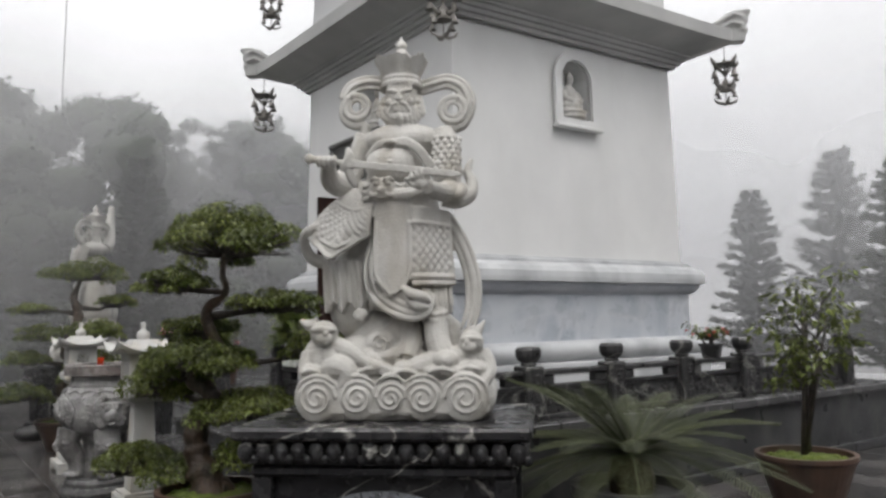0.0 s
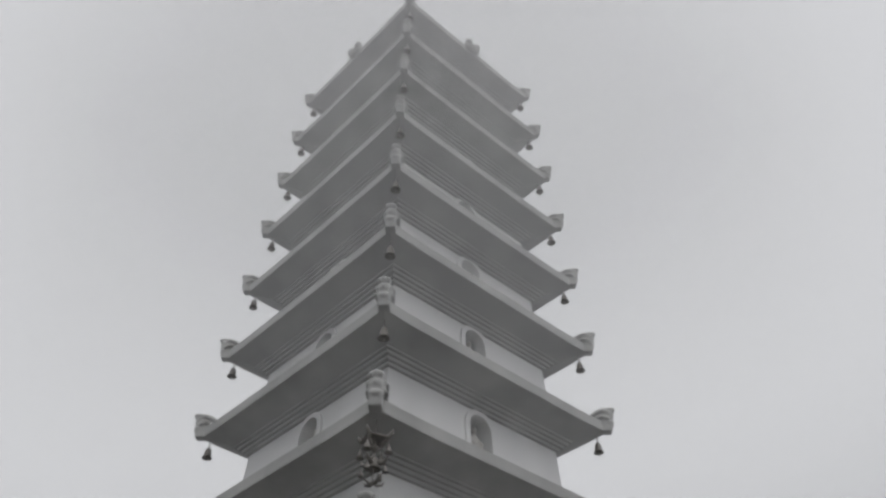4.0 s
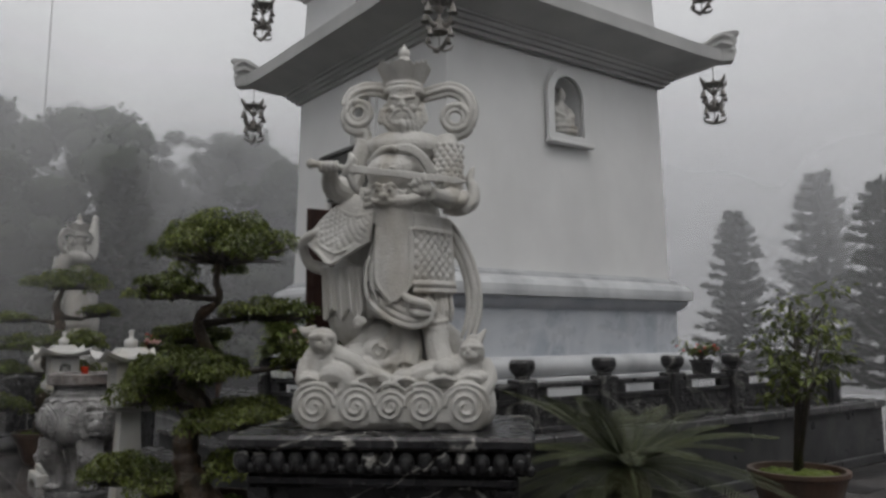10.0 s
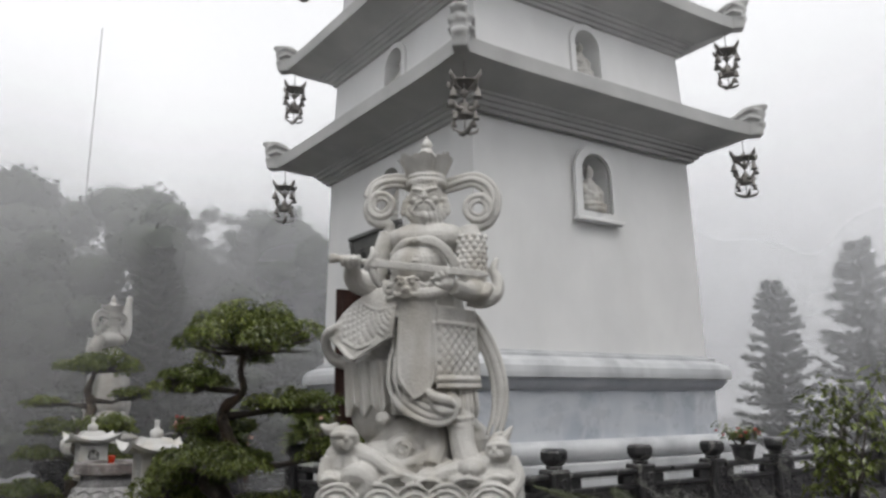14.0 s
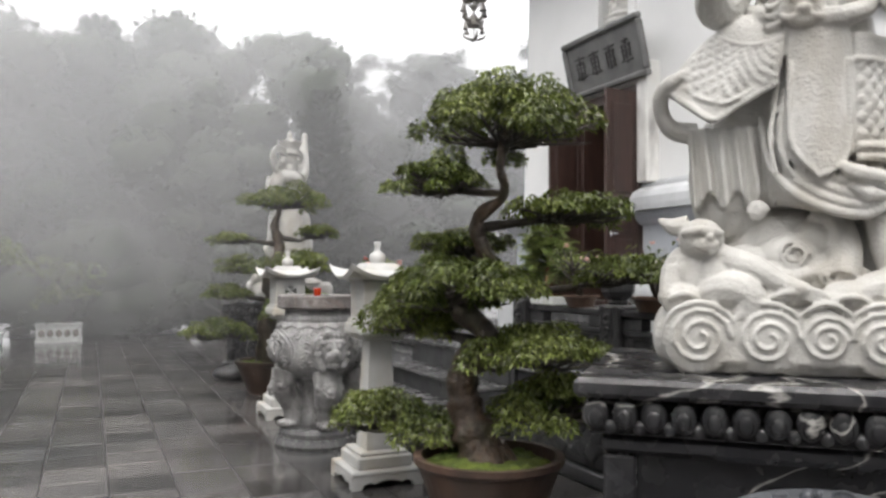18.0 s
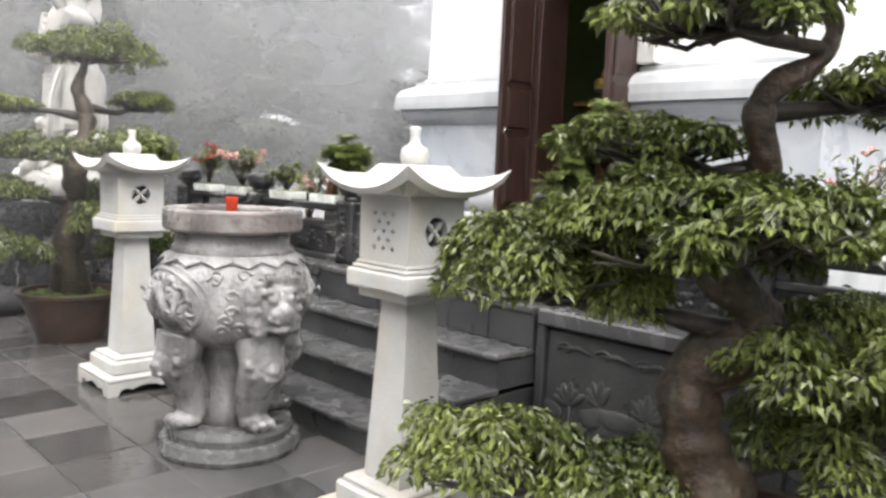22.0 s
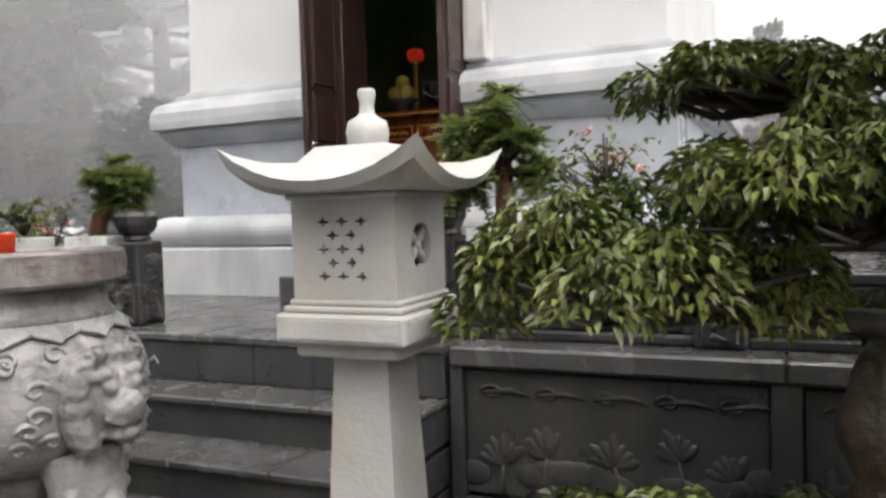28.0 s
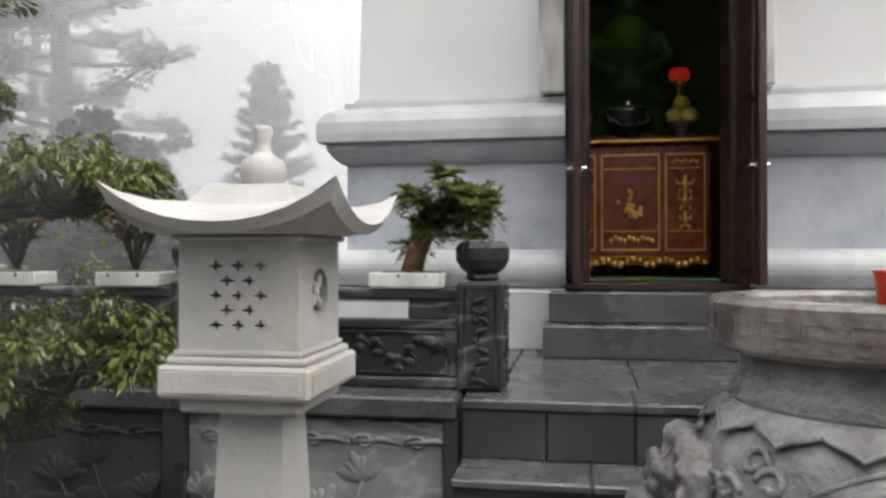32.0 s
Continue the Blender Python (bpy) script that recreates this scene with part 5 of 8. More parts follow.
    # belly, belt mask, chest, sash
    sh.ball((0.01, 0.0, 1.48), (0.215, 0.18, 0.16), 20, 14).ball((-0.005, -0.085, 1.575), (0.185, 0.165, 0.145), 22, 16).ball((0.05, 0.0, 1.75), (0.265, 0.165, 0.12), 20, 14)
    for s in (-1, 1):
        sh.ball((0.045 + s * 0.1, -0.085, 1.755), (0.105, 0.06, 0.06), 14, 10)
    sh.ball((-0.005, -0.252, 1.575), (0.022, 0.008, 0.006), 8, 6)
    for o in (0, 0.028, 0.056):
        soft(sh, [(0.0, -0.205 + 0.1 * o, 1.70 + 0.3 * o), (0.10, -0.205, 1.685 + 0.5 * o), (0.17 + 0.3 * o, -0.20, 1.63 + 0.4 * o), (0.225 + 0.6 * o, -0.18, 1.53 + 0.5 * o)], [0.018, 0.02, 0.02, 0.014], 7)
        soft(sh, [(-0.02, -0.205 + 0.1 * o, 1.70 + 0.3 * o), (-0.09, -0.185, 1.685 + 0.3 * o), (-0.16 - 0.3 * o, -0.13, 1.615 + 0.3 * o)], [0.018, 0.018, 0.012], 7)
    sh.ball((-0.01, -0.228, 1.703), (0.034, 0.026, 0.024), 10, 8)
    soft(sh, [(-0.22, -0.04, 1.47), (-0.15, -0.18, 1.40), (0.02, -0.235, 1.36), (0.15, -0.2, 1.39), (0.23, -0.06, 1.46)], [0.03, 0.04, 0.045, 0.04, 0.03], 9)
    mx, mz = -0.055, 1.405
    sh.ball((mx, -0.235, mz), (0.085, 0.05, 0.075), 16, 12).ball((mx, -0.285, mz - 0.015), (0.03, 0.03, 0.024), 10, 8).ball((mx, -0.265, mz - 0.055), (0.05, 0.03, 0.02), 10, 8)
    for s in (-1, 1):
        sh.ball((mx + s * 0.036, -0.275, mz + 0.03), (0.02, 0.02, 0.014), 8, 6)
        soft(sh, [(mx + s * 0.012, -0.28, mz + 0.05), (mx + s * 0.045, -0.275, mz + 0.062), (mx + s * 0.08, -0.25, mz + 0.05)], [0.013, 0.016, 0.006], 6)
        soft(sh, [(mx + s * 0.01, -0.285, mz - 0.035), (mx + s * 0.055, -0.28, mz - 0.045), (mx + s * 0.085, -0.26, mz - 0.02)], [0.014, 0.014, 0.005], 6)
        for k in range(3):
            soft(sh, [(mx + s * 0.07, -0.23, mz + 0.03 - 0.04 * k), (mx + s * 0.115, -0.22, mz + 0.02 - 0.04 * k), (mx + s * 0.135, -0.21, mz + 0.045 - 0.04 * k)], [0.022, 0.016, 0.006], 6)
    # scaled right upper arm, forearm and upturned cuff
    soft(sh, [(0.29, 0.0, 1.80), (0.325, -0.04, 1.68), (0.335, -0.09, 1.52), (0.34, -0.12, 1.44)], [0.085, 0.10, 0.095, 0.085], 14)
    for j in range(8):
        for k in range(5):
            a = radians(-140 + 26 * k + 13 * (j % 2))
            sh.ball((0.328 + 0.098 * math.cos(a), -0.055 - 0.006 * (8 - j) + 0.098 * math.sin(a), 1.50 + 0.034 * j), (0.02, 0.02, 0.019), 7, 5)
    soft(sh, [(0.36, -0.12, 1.41), (0.31, -0.25, 1.375), (0.235, -0.35, 1.39)], [0.072, 0.06, 0.046], 12)
    sh.ball((0.20, -0.385, 1.41), (0.048, 0.032, 0.042), 12, 9)
    for k in range(4):
        soft(sh, [(0.215 - 0.022 * k, -0.40, 1.435), (0.205 - 0.03 * k, -0.415, 1.475 - 0.014 * k), (0.20 - 0.03 * k, -0.40, 1.51 - 0.024 * k)], [0.014, 0.013, 0.008], 6)
    soft(sh, [(0.19, -0.39, 1.39), (0.145, -0.4, 1.40), (0.115, -0.4, 1.435)], [0.018, 0.014, 0.008], 6)
    soft(sh, [(0.30, -0.14, 1.335), (0.40, -0.12, 1.335), (0.475, -0.08, 1.385), (0.49, -0.06, 1.46), (0.465, -0.05, 1.53), (0.485, -0.04, 1.60), (0.50, -0.04, 1.605)], [0.035, 0.05, 0.05, 0.04, 0.03, 0.018, 0.006], 10)
    soft(sh, [(0.33, -0.2, 1.36), (0.41, -0.18, 1.37), (0.44, -0.13, 1.43)], [0.03, 0.035, 0.03], 8)
    if raised:
        soft(sh, [(-0.22, 0, 1.78), (-0.36, -0.02, 1.92), (-0.44, -0.06, 2.18), (-0.50, -0.08, 2.40)], [0.11, 0.10, 0.08, 0.05], 12)
        sh.ball((-0.51, -0.08, 2.45), (0.06, 0.05, 0.07), 12, 9)
    else:
        soft(sh, [(-0.20, 0.0, 1.78), (-0.245, -0.02, 1.68), (-0.27, -0.03, 1.56)], [0.08, 0.06, 0.055], 12)
        soft(sh, [(-0.27, -0.02, 1.58), (-0.34, -0.10, 1.47), (-0.385, -0.22, 1.475), (-0.375, -0.33, 1.545)], [0.075, 0.085, 0.065, 0.045], 12)
        sh.ball((-0.37, -0.375, 1.555), (0.065, 0.042, 0.04), 12, 9)
        for k in range(4):
            soft(sh, [(-0.415 + 0.03 * k, -0.36, 1.59), (-0.417 + 0.03 * k, -0.42, 1.565), (-0.415 + 0.03 * k, -0.40, 1.525)], [0.014, 0.016, 0.012], 7)
        # sword held across the body
        soft(sh, [(-0.475, -0.385, 1.578), (-0.35, -0.385, 1.56), (-0.25, -0.39, 1.545)], [0.024, 0.02, 0.018], 8)
        sh.ball((-0.48, -0.385, 1.578), (0.03, 0.03, 0.032), 10, 8)
        soft(sh, [(-0.285, -0.385, 1.50), (-0.255, -0.395, 1.54), (-0.23, -0.395, 1.59), (-0.245, -0.39, 1.64)], [0.014, 0.028, 0.03, 0.012], 8)
        soft(sh, [(-0.25, -0.385, 1.54), (-0.235, -0.385, 1.49), (-0.22, -0.38, 1.44), (-0.20, -0.36, 1.40)], [0.02, 0.03, 0.026, 0.012], 8)
        sh.prism([(-0.25, 1.515), (-0.25, 1.565), (0.40, 1.478), (0.465, 1.445), (0.40, 1.435)], -0.012, 0.012, Matrix.Translation((0, -0.405, 0)) @ Matrix.Rotation(radians(90), 4, "X"))
    # head: fierce face over a curled beard
    cx = 0.04
    sh.tube([(cx, 0.0, 1.78), (cx, -0.01, 1.95)], [0.11, 0.10], 12).ball((cx, -0.02, 2.02), (0.112, 0.125, 0.135), 20, 14).ball((cx, -0.05, 1.94), (0.098, 0.105, 0.085), 16, 12)
    sh.ball((cx, -0.150, 1.998), (0.024, 0.022, 0.017), 10, 8)
    soft(sh, [(cx, -0.135, 2.05), (cx, -0.148, 2.02), (cx, -0.158, 2.0)], [0.010, 0.013, 0.015], 7)
    sh.ball((cx, -0.105, 2.085), (0.085, 0.03, 0.032), 12, 8)
    for s in (-1, 1):
        soft(sh, [(cx + s * 0.014, -0.142, 2.045), (cx + s * 0.045, -0.138, 2.054), (cx + s * 0.09, -0.108, 2.066)], [0.009, 0.012, 0.005], 7)
        sh.ball((cx + s * 0.047, -0.118, 2.026), (0.020, 0.016, 0.012), 10, 8).ball((cx + s * 0.066, -0.115, 1.985), (0.032, 0.022, 0.024), 10, 8)
        soft(sh, [(cx + s * 0.006, -0.152, 1.972), (cx + s * 0.036, -0.146, 1.964), (cx + s * 0.062, -0.130, 1.930), (cx + s * 0.070, -0.118, 1.905)], [0.009, 0.013, 0.009, 0.004], 7)
        sh.ball((cx + s * 0.12, -0.01, 2.0), (0.022, 0.035, 0.055), 10, 8)
        for k in range(3):
            soft(sh, [(cx + s * (0.112 + 0.012 * k), -0.06, 2.0 - 0.03 * k), (cx + s * (0.135 + 0.006 * k), -0.07, 1.985 - 0.03 * k), (cx + s * (0.13 + 0.006 * k), -0.08, 1.955 - 0.03 * k)], [0.018, 0.02, 0.01], 7)
    soft(sh, [(cx - 0.038, -0.132, 1.918), (cx, -0.146, 1.926), (cx + 0.038, -0.132, 1.918)], [0.006, 0.010, 0.006], 7)
    for row, (rx, rz, z0, y0) in enumerate(((0.085, 0.060, 1.935, -0.128), (0.125, 0.098, 1.945, -0.105))):
        n = 9 + 4 * row
        for k in range(n):
            a = radians(-88 + 176 * k / (n - 1))
            x, z = cx + rx * math.sin(a), z0 - rz * math.cos(a)
            y = y0 + 0.05 * abs(math.sin(a))
            soft(sh, [(x * 0.97, y, z + 0.03), (x, y - 0.02, z + 0.008), (x + 0.01, y - 0.012, z - 0.016), (x - 0.004, y, z - 0.012)], [0.018, 0.021, 0.017, 0.008], 7)
    # headband and flaring petal crown with a finial
    sh.lathe([(0.118, 2.085), (0.135, 2.10), (0.137, 2.125), (0.124, 2.14), (0.132, 2.155), (0.12, 2.17)], 28, (cx, -0.005, 0))
    n = 84
    rows = []
    for q in range(9):
        v = q / 8
        ring = []
        for k in range(n):
            a = 2 * math.pi * k / n - math.pi / 2
            p = abs(math.cos(3.5 * (a + math.pi / 2)))
            r = 0.118 + 0.062 * v ** 1.6 + 0.012 * p * math.sin(math.pi * v) + 0.014 * v * v * p
            ring.append((cx + r * math.cos(a), r * math.sin(a), 2.155 + 0.12 * v + 0.045 * v * p ** 1.3))
        rows.append(ring)
    for q in range(4):
        v = q / 3
        rows.append([(cx + (0.15 - 0.09 * v) * math.cos(2 * math.pi * k / n - math.pi / 2), (0.15 - 0.09 * v) * math.sin(2 * math.pi * k / n - math.pi / 2), 2.255 + 0.07 * v) for k in range(n)])
    fs = [(j * n + k, j * n + (k + 1) % n, (j + 1) * n + (k + 1) % n, (j + 1) * n + k) for j in range(len(rows) - 1) for k in range(n)]
    fs += [tuple(range(n - 1, -1, -1)), tuple((len(rows) - 1) * n + k for k in range(n))]
    sh.add([p for r in rows for p in r], fs)
    sh.lathe([(0.06, 2.30), (0.045, 2.345), (0.03, 2.36), (0.042, 2.385), (0.034, 2.41), (0.012, 2.435), (0.006, 2.46)], 14, (cx, 0, 0))
    # ribbons flying beside the head, each ending in a scroll
    strands(sh, [(-0.05, 0.03, 2.12), (-0.12, 0.02, 2.155), (-0.22, 0.01, 2.155), (-0.30, 0.0, 2.115), (-0.335, -0.01, 2.04)], [0.014, 0.018, 0.018, 0.018, 0.014], 3, 0.034)
    strands(sh, [(0.13, 0.03, 2.10), (0.22, 0.02, 2.125), (0.34, 0.01, 2.145), (0.43, 0.0, 2.10), (0.475, -0.01, 2.0), (0.455, -0.01, 1.90)], [0.013, 0.017, 0.019, 0.019, 0.018, 0.014], 3, 0.036)
    for qx, qz, r, s in ((-0.255, 1.985, 0.078, -1), (0.375, 1.945, 0.082, 1)):
        ring = [(qx + s * r * math.cos(a) * (1 + 0.05 * j / 24), -0.02 - 0.012 * j / 24, qz + r * math.sin(a)) for j, a in enumerate([radians(80 - 15 * q) for q in range(26)])]
        sh.tube(ring, [0.021] * 26, 9)
        sh.tube([(x * 0.56 + qx * 0.44, y - 0.004, z * 0.56 + qz * 0.44) for x, y, z in ring], [0.014] * 26, 8)
        soft(sh, [(qx + s * 0.088, 0.0, qz + 0.05), (qx + s * 0.10, 0.0, qz - 0.02), (qx + s * 0.075, 0.0, qz - 0.085), (qx + s * 0.02, 0.0, qz - 0.115), (qx - s * 0.05, 0.0, qz - 0.13), (qx - s * 0.03, 0.02, qz - 0.25)], [0.02, 0.028, 0.03, 0.032, 0.036, 0.04], 9)
    # long ribbon down the side
    strands(sh, [(0.29, 0.02, 1.27), (0.37, 0.0, 1.16), (0.445, -0.01, 1.0), (0.485, -0.02, 0.82), (0.48, -0.04, 0.66), (0.44, -0.06, 0.52)], [0.015, 0.018, 0.020, 0.020, 0.018, 0.012], 3, 0.036)
    return carve(sh, "guardian_statue", statue_mat, 0.0066, 0.0012, 34)


gm = pose(2.76, 4.62, 1.075, 0, 0, -40)
gs = new("guardian_statue", guardian(False))
gs.matrix_basis = gm
tagged(gs, "white marble guardian statue holding a sword, trampling two imps", "statue", "guardian statues")
gs2 = new("guardian_statue", guardian(True))
gs2.matrix_basis = pose(2.72, 13.6, 1.075, 0, 0, -135)
tagged(gs2, "white marble guardian statue with one arm raised, standing on carved clouds", "statue", "guardian statues")


def pedestal(m):
    p = thing("statue_pedestal", "black veined granite pedestal with lotus rim and relief medallion", "pedestal", m, "guardian pedestals")
    W, D = 0.86, 0.62
    part("plinth", Shape().box(-W, W, -D, D, 0, 0.14, 0.02), granite, p)
    part("base_moulding", Shape().box(-W + 0.04, W - 0.04, -D + 0.04, D - 0.04, 0.142, 0.24, 0.045), granite, p)
    part("die", Shape().box(-0.68, 0.68, -0.46, 0.46, 0.242, 0.78, 0.01), granite, p)
    for sx in (-1, 1):
        for sy in (-1, 1):
            part("corner_pilaster", Shape().box(sx * 0.70 - 0.06, sx * 0.70 + 0.06, sy * 0.48 - 0.05, sy * 0.48 + 0.05, 0.243, 0.779, 0.01), granite, p)
    for sx in (-1, 1):
        b = Shape()
        for k in range(6):
            b.ball((-0.55 + 0.22 * k, -D - 0.0, 0.075), (0.075, 0.02, 0.05), 8, 6)
    part("base_bosses", b, granite, p, smooth=True)
    part("neck", Shape().box(-0.77, 0.77, -0.54, 0.54, 0.782, 0.86, 0.03), granite, p)
    lot = Shape()
    for k in range(16):
        x = -0.78 + 0.104 * k
        for s in (-1, 1):
            lot.ball((x, s * (D - 0.048), 0.935), (0.049, 0.020, 0.060), 10, 7).ball((x, s * (D - 0.034), 0.925), (0.028, 0.012, 0.036), 8, 6).ball((x + 0.052, s * (D - 0.055), 0.89), (0.030, 0.018, 0.030), 7, 5)
    for k in range(11):
        y = -0.52 + 0.104 * k
        for s in (-1, 1):
            lot.ball((s * (W - 0.048), y, 0.935), (0.020, 0.049, 0.060), 10, 7).ball((s * (W - 0.034), y, 0.925), (0.012, 0.028, 0.036), 8, 6)
    lot.box(-W + 0.05, W - 0.05, -D + 0.05, D - 0.05, 0.862, 0.995, 0.01)
    part("lotus_petals", lot, granite, p, "band of carved lotus petals", smooth=True)
    part("top_slab", Shape().box(-W, W, -D, D, 0.998, 1.074, 0.02), granite, p)
    md = Shape()
    rd = random.Random(8)
    n = 40
    ov = [(0.40 * math.cos(2 * math.pi * k / n), 0.19 * math.sin(2 * math.pi * k / n)) for k in range(n)]
    mm = Matrix.Translation((0, -0.462, 0.51)) @ Matrix.Rotation(radians(90), 4, "X")
    md.prism(ov, 0, 0.015, mm)
    for k in range(210):
        a, q = rd.uniform(0, 6.28), math.sqrt(rd.random()) * 0.93
        c = Vector((0.40 * q * math.cos(a), 0.19 * q * math.sin(a), 0.016))
        if k % 3:
            md.ball(c, (rd.uniform(0.015, 0.035), rd.uniform(0.012, 0.022), 0.014), 6, 4, mm)
        else:
            md.tube([c + Vector((0.04 * math.cos(t), 0.022 * math.sin(t), 0)) * (1 - t / 9) for t in [0.7 * j for j in range(9)]], 0.007, 5, mm)
    part("medallion", md, relief_mat, p, "oval grey relief of swirling waves", smooth=True)
    return p


ped = pedestal(pose(2.76, 4.64, 0, 0, 0, -42.6))
copy_thing(ped, pose(2.72, 13.62, 0, 0, 0, -135))


# ---- stone lanterns ----
def star_wall(w, z0, z1, th):
    """A wall pierced with four-pointed stars in five rows."""
    sh = Shape()
    holes = []
    for r in range(5):
        for c in range(3 if r % 2 == 0 else 2):
            holes.append(((c - (1 if r % 2 == 0 else 0.5)) * 0.055, (z0 + z1) / 2 + (r - 2) * 0.034))
    zc, cw, chh = (z0 + z1) / 2, 0.0275, 0.017
    cells = {}
    for r in range(5):
        for c in range(6):
            x, z = (c - 2.5) * cw, zc + (r - 2) * 2 * chh
            cells[r, c] = (x, z)
    for y in (0, th):
        for hx, hz in holes:
            a, b = 0.0275, 0.017
            rect = [(-a, -b), (0, -b), (a, -b), (a, 0), (a, b), (0, b), (-a, b), (-a, 0)]
            star = [(-0.005, -0.004), (0, -0.0145), (0.005, -0.004), (0.021, 0), (0.005, 0.004), (0, 0.0145), (-0.005, 0.004), (-0.021, 0)]
            vs = [(hx + p, y, hz + q) for p, q in rect] + [(hx + p, y, hz + q) for p, q in star]
            fs = [(i, (i + 1) % 8, 8 + (i + 1) % 8, 8 + i) for i in range(8)]
            sh.add(vs, fs)
            if y == 0:
                vs = [(hx + p, 0, hz + q) for p, q in star] + [(hx + p, th, hz + q) for p, q in star]
                sh.add(vs, fs)
        for r in (1, 3):
            for s in (-1, 1):
                x0, x1 = sorted((s * 0.055, s * 0.0825))
                z = zc + (r - 2) * 0.034
                sh.add([(x0, y, z - 0.017), (x1, y, z - 0.017), (x1, y, z + 0.017), (x0, y, z + 0.017)], [(0, 1, 2, 3)])
        for x0, x1, a, b in ((-w, w, z0, zc - 0.085), (-w, w, zc + 0.085, z1), (-w, -0.0825, zc - 0.085, zc + 0.085), (0.0825, w, zc - 0.085, zc + 0.085)):
            sh.add([(x0, y, a), (x1, y, a), (x1, y, b), (x0, y, b)], [(0, 1, 2, 3)])
    return sh


def round_wall(w, z0, z1, th, rad):
    sh = Shape()
    n = 32
    zc = (z0 + z1) / 2
    for y in (0, th):
        ring, edge = [], []
        for k in range(n):
            a = 2 * math.pi * k / n
            c, s = math.cos(a), math.sin(a)
            ring.append((rad * c, y, zc + rad * s))
            q = min(w / max(abs(c), 1e-6), (z1 - z0) / 2 / max(abs(s), 1e-6))
            edge.append((q * c, y, zc + q * s))
        sh.add(ring + edge, [(i, (i + 1) % n, n + (i + 1) % n, n + i) for i in range(n)])
        if y:
            continue
        sh.add(ring + [(x, th, z) for x, _, z in ring], [(i, (i + 1) % n, n + (i + 1) % n, n + i) for i in range(n)])
    for x, z in ((-w, z0), (w, z0), (w, z1), (-w, z1)):
        k = 0.18
        sh.add([(x, 0, z), (x * (1 - k), 0, z), (x, 0, zc + (z - zc) * (1 - k))], [(0, 1, 2)])
    return sh


def lantern(m):
    L = thing("stone_lantern", "white stone lantern with a curved roof and a pierced lamp box", "lantern", m, "stone lanterns by the steps")
    foot = Shape()
    for k in range(4):
        mm = Matrix.Rotation(radians(90 * k), 4, "Z")
        pts = [(-0.255, 0.0), (-0.19, 0.0), (-0.17, 0.035), (-0.13, 0.045), (-0.10, 0.03), (-0.06, 0.045), (0, 0.055), (0.06, 0.045), (0.10, 0.03), (0.13, 0.045), (0.17, 0.035), (0.19, 0.0), (0.255, 0.0), (0.255, 0.085), (-0.255, 0.085)]
        foot.prism(pts, 0.0, 0.05, mm @ Matrix.Translation((0, -0.205, 0)) @ Matrix.Rotation(radians(90), 4, "X"))
    foot.box(-0.255, 0.255, -0.255, 0.255, 0.086, 0.115, 0.012)
    part("footing", foot, lantern_mat, L, "scalloped stone foot with a yellowed stain")
    part("step", Shape().box(-0.20, 0.20, -0.20, 0.20, 0.116, 0.20, 0.012).box(-0.175, 0.175, -0.175, 0.175, 0.2005, 0.222, 0.008), lantern_mat, L)
    part("shaft", Shape().rings([(0.108, 0.222), (0.112, 0.24), (0.078, 0.985)], 0, 0), lantern_mat, L)
    for hw, za, zb in ((0.150, 0.975, 1.012), (0.186, 1.0125, 1.088), (0.170, 1.0885, 1.106), (0.158, 1.1065, 1.121)):
        part("slab_tier", Shape().box(-hw, hw, -hw, hw, za, zb, 0.008), lantern_mat, L)
    for k in range(4):
        mm = Matrix.Rotation(radians(90 * k), 4, "Z")
        part("inset_panel", Shape().box(-0.166, 0.166, -0.1892, -0.1865, 1.026, 1.074, 0.001, mm), lantern_mat, L)
    part("box_cornice", Shape().box(-0.162, 0.162, -0.162, 0.162, 1.372, 1.3855, 0.004), lantern_mat, L)
    z0, z1, w = 1.122, 1.3715, 0.148
    for k in range(4):
        mm = Matrix.Rotation(radians(90 * k), 4, "Z") @ Matrix.Translation((0, -w, 0))
        sh = round_wall(w, z0, z1, 0.03, 0.060) if k % 2 == 0 else star_wall(w, z0, z1, 0.03)
        sh.v = [tuple(mm @ Vector(v)) for v in sh.v]
        if k % 2 == 0:
            wallp = part("round_window_wall", sh, lantern_mat, L)
            bars = Shape()
            zc = (z0 + z1) / 2
            for q in range(4):
                a = radians(45 + 90 * q)
                bars.tube([(0.0, 0.018, zc), (0.030 * math.cos(a), 0.016, zc + 0.030 * math.sin(a)), (0.060 * math.cos(a), 0.018, zc + 0.060 * math.sin(a))], [0.006, 0.013, 0.008], 7)
            bars.ball((0, 0.012, zc), (0.013, 0.01, 0.013), 8, 6)
            bars.v = [tuple(mm @ Vector(v)) for v in bars.v]
            part("flower_grille", bars, lantern_mat, wallp, smooth=True)
        else:
            part("star_window_wall", sh.welded("star_window_wall", lantern_mat), None, L)
    # roof: concave slopes, upturned corners
    rf = Shape()
    n = 10
    H = 0.278
    for k in range(4):
        mm = Matrix.Rotation(radians(90 * k), 4, "Z")
        rows = []
        for j in range(n + 1):
            u = -1 + 2 * j / n
            up = 0.092 * abs(u) ** 2.3
            top = 0.006 * (1 - abs(u))
            rows.append([(0.17 * u, -0.17, 1.386), (H * 0.93 * u, -H * 0.93, 1.388 + 0.7 * up), (H * u, -H, 1.412 + up), (0.245 * u, -0.245, 1.425 + 0.62 * up + top), (0.19 * u, -0.19, 1.438 + 0.3 * up), (0.136 * u, -0.136, 1.456 + 0.1 * up), (0.10 * u, -0.10, 1.506)])
        vs = [p for r in rows for p in r]
        fs = [(j * 7 + q, j * 7 + 7 + q, j * 7 + 8 + q, j * 7 + q + 1) for j in range(n) for q in range(6)]
        rf.add(vs, fs, mm)
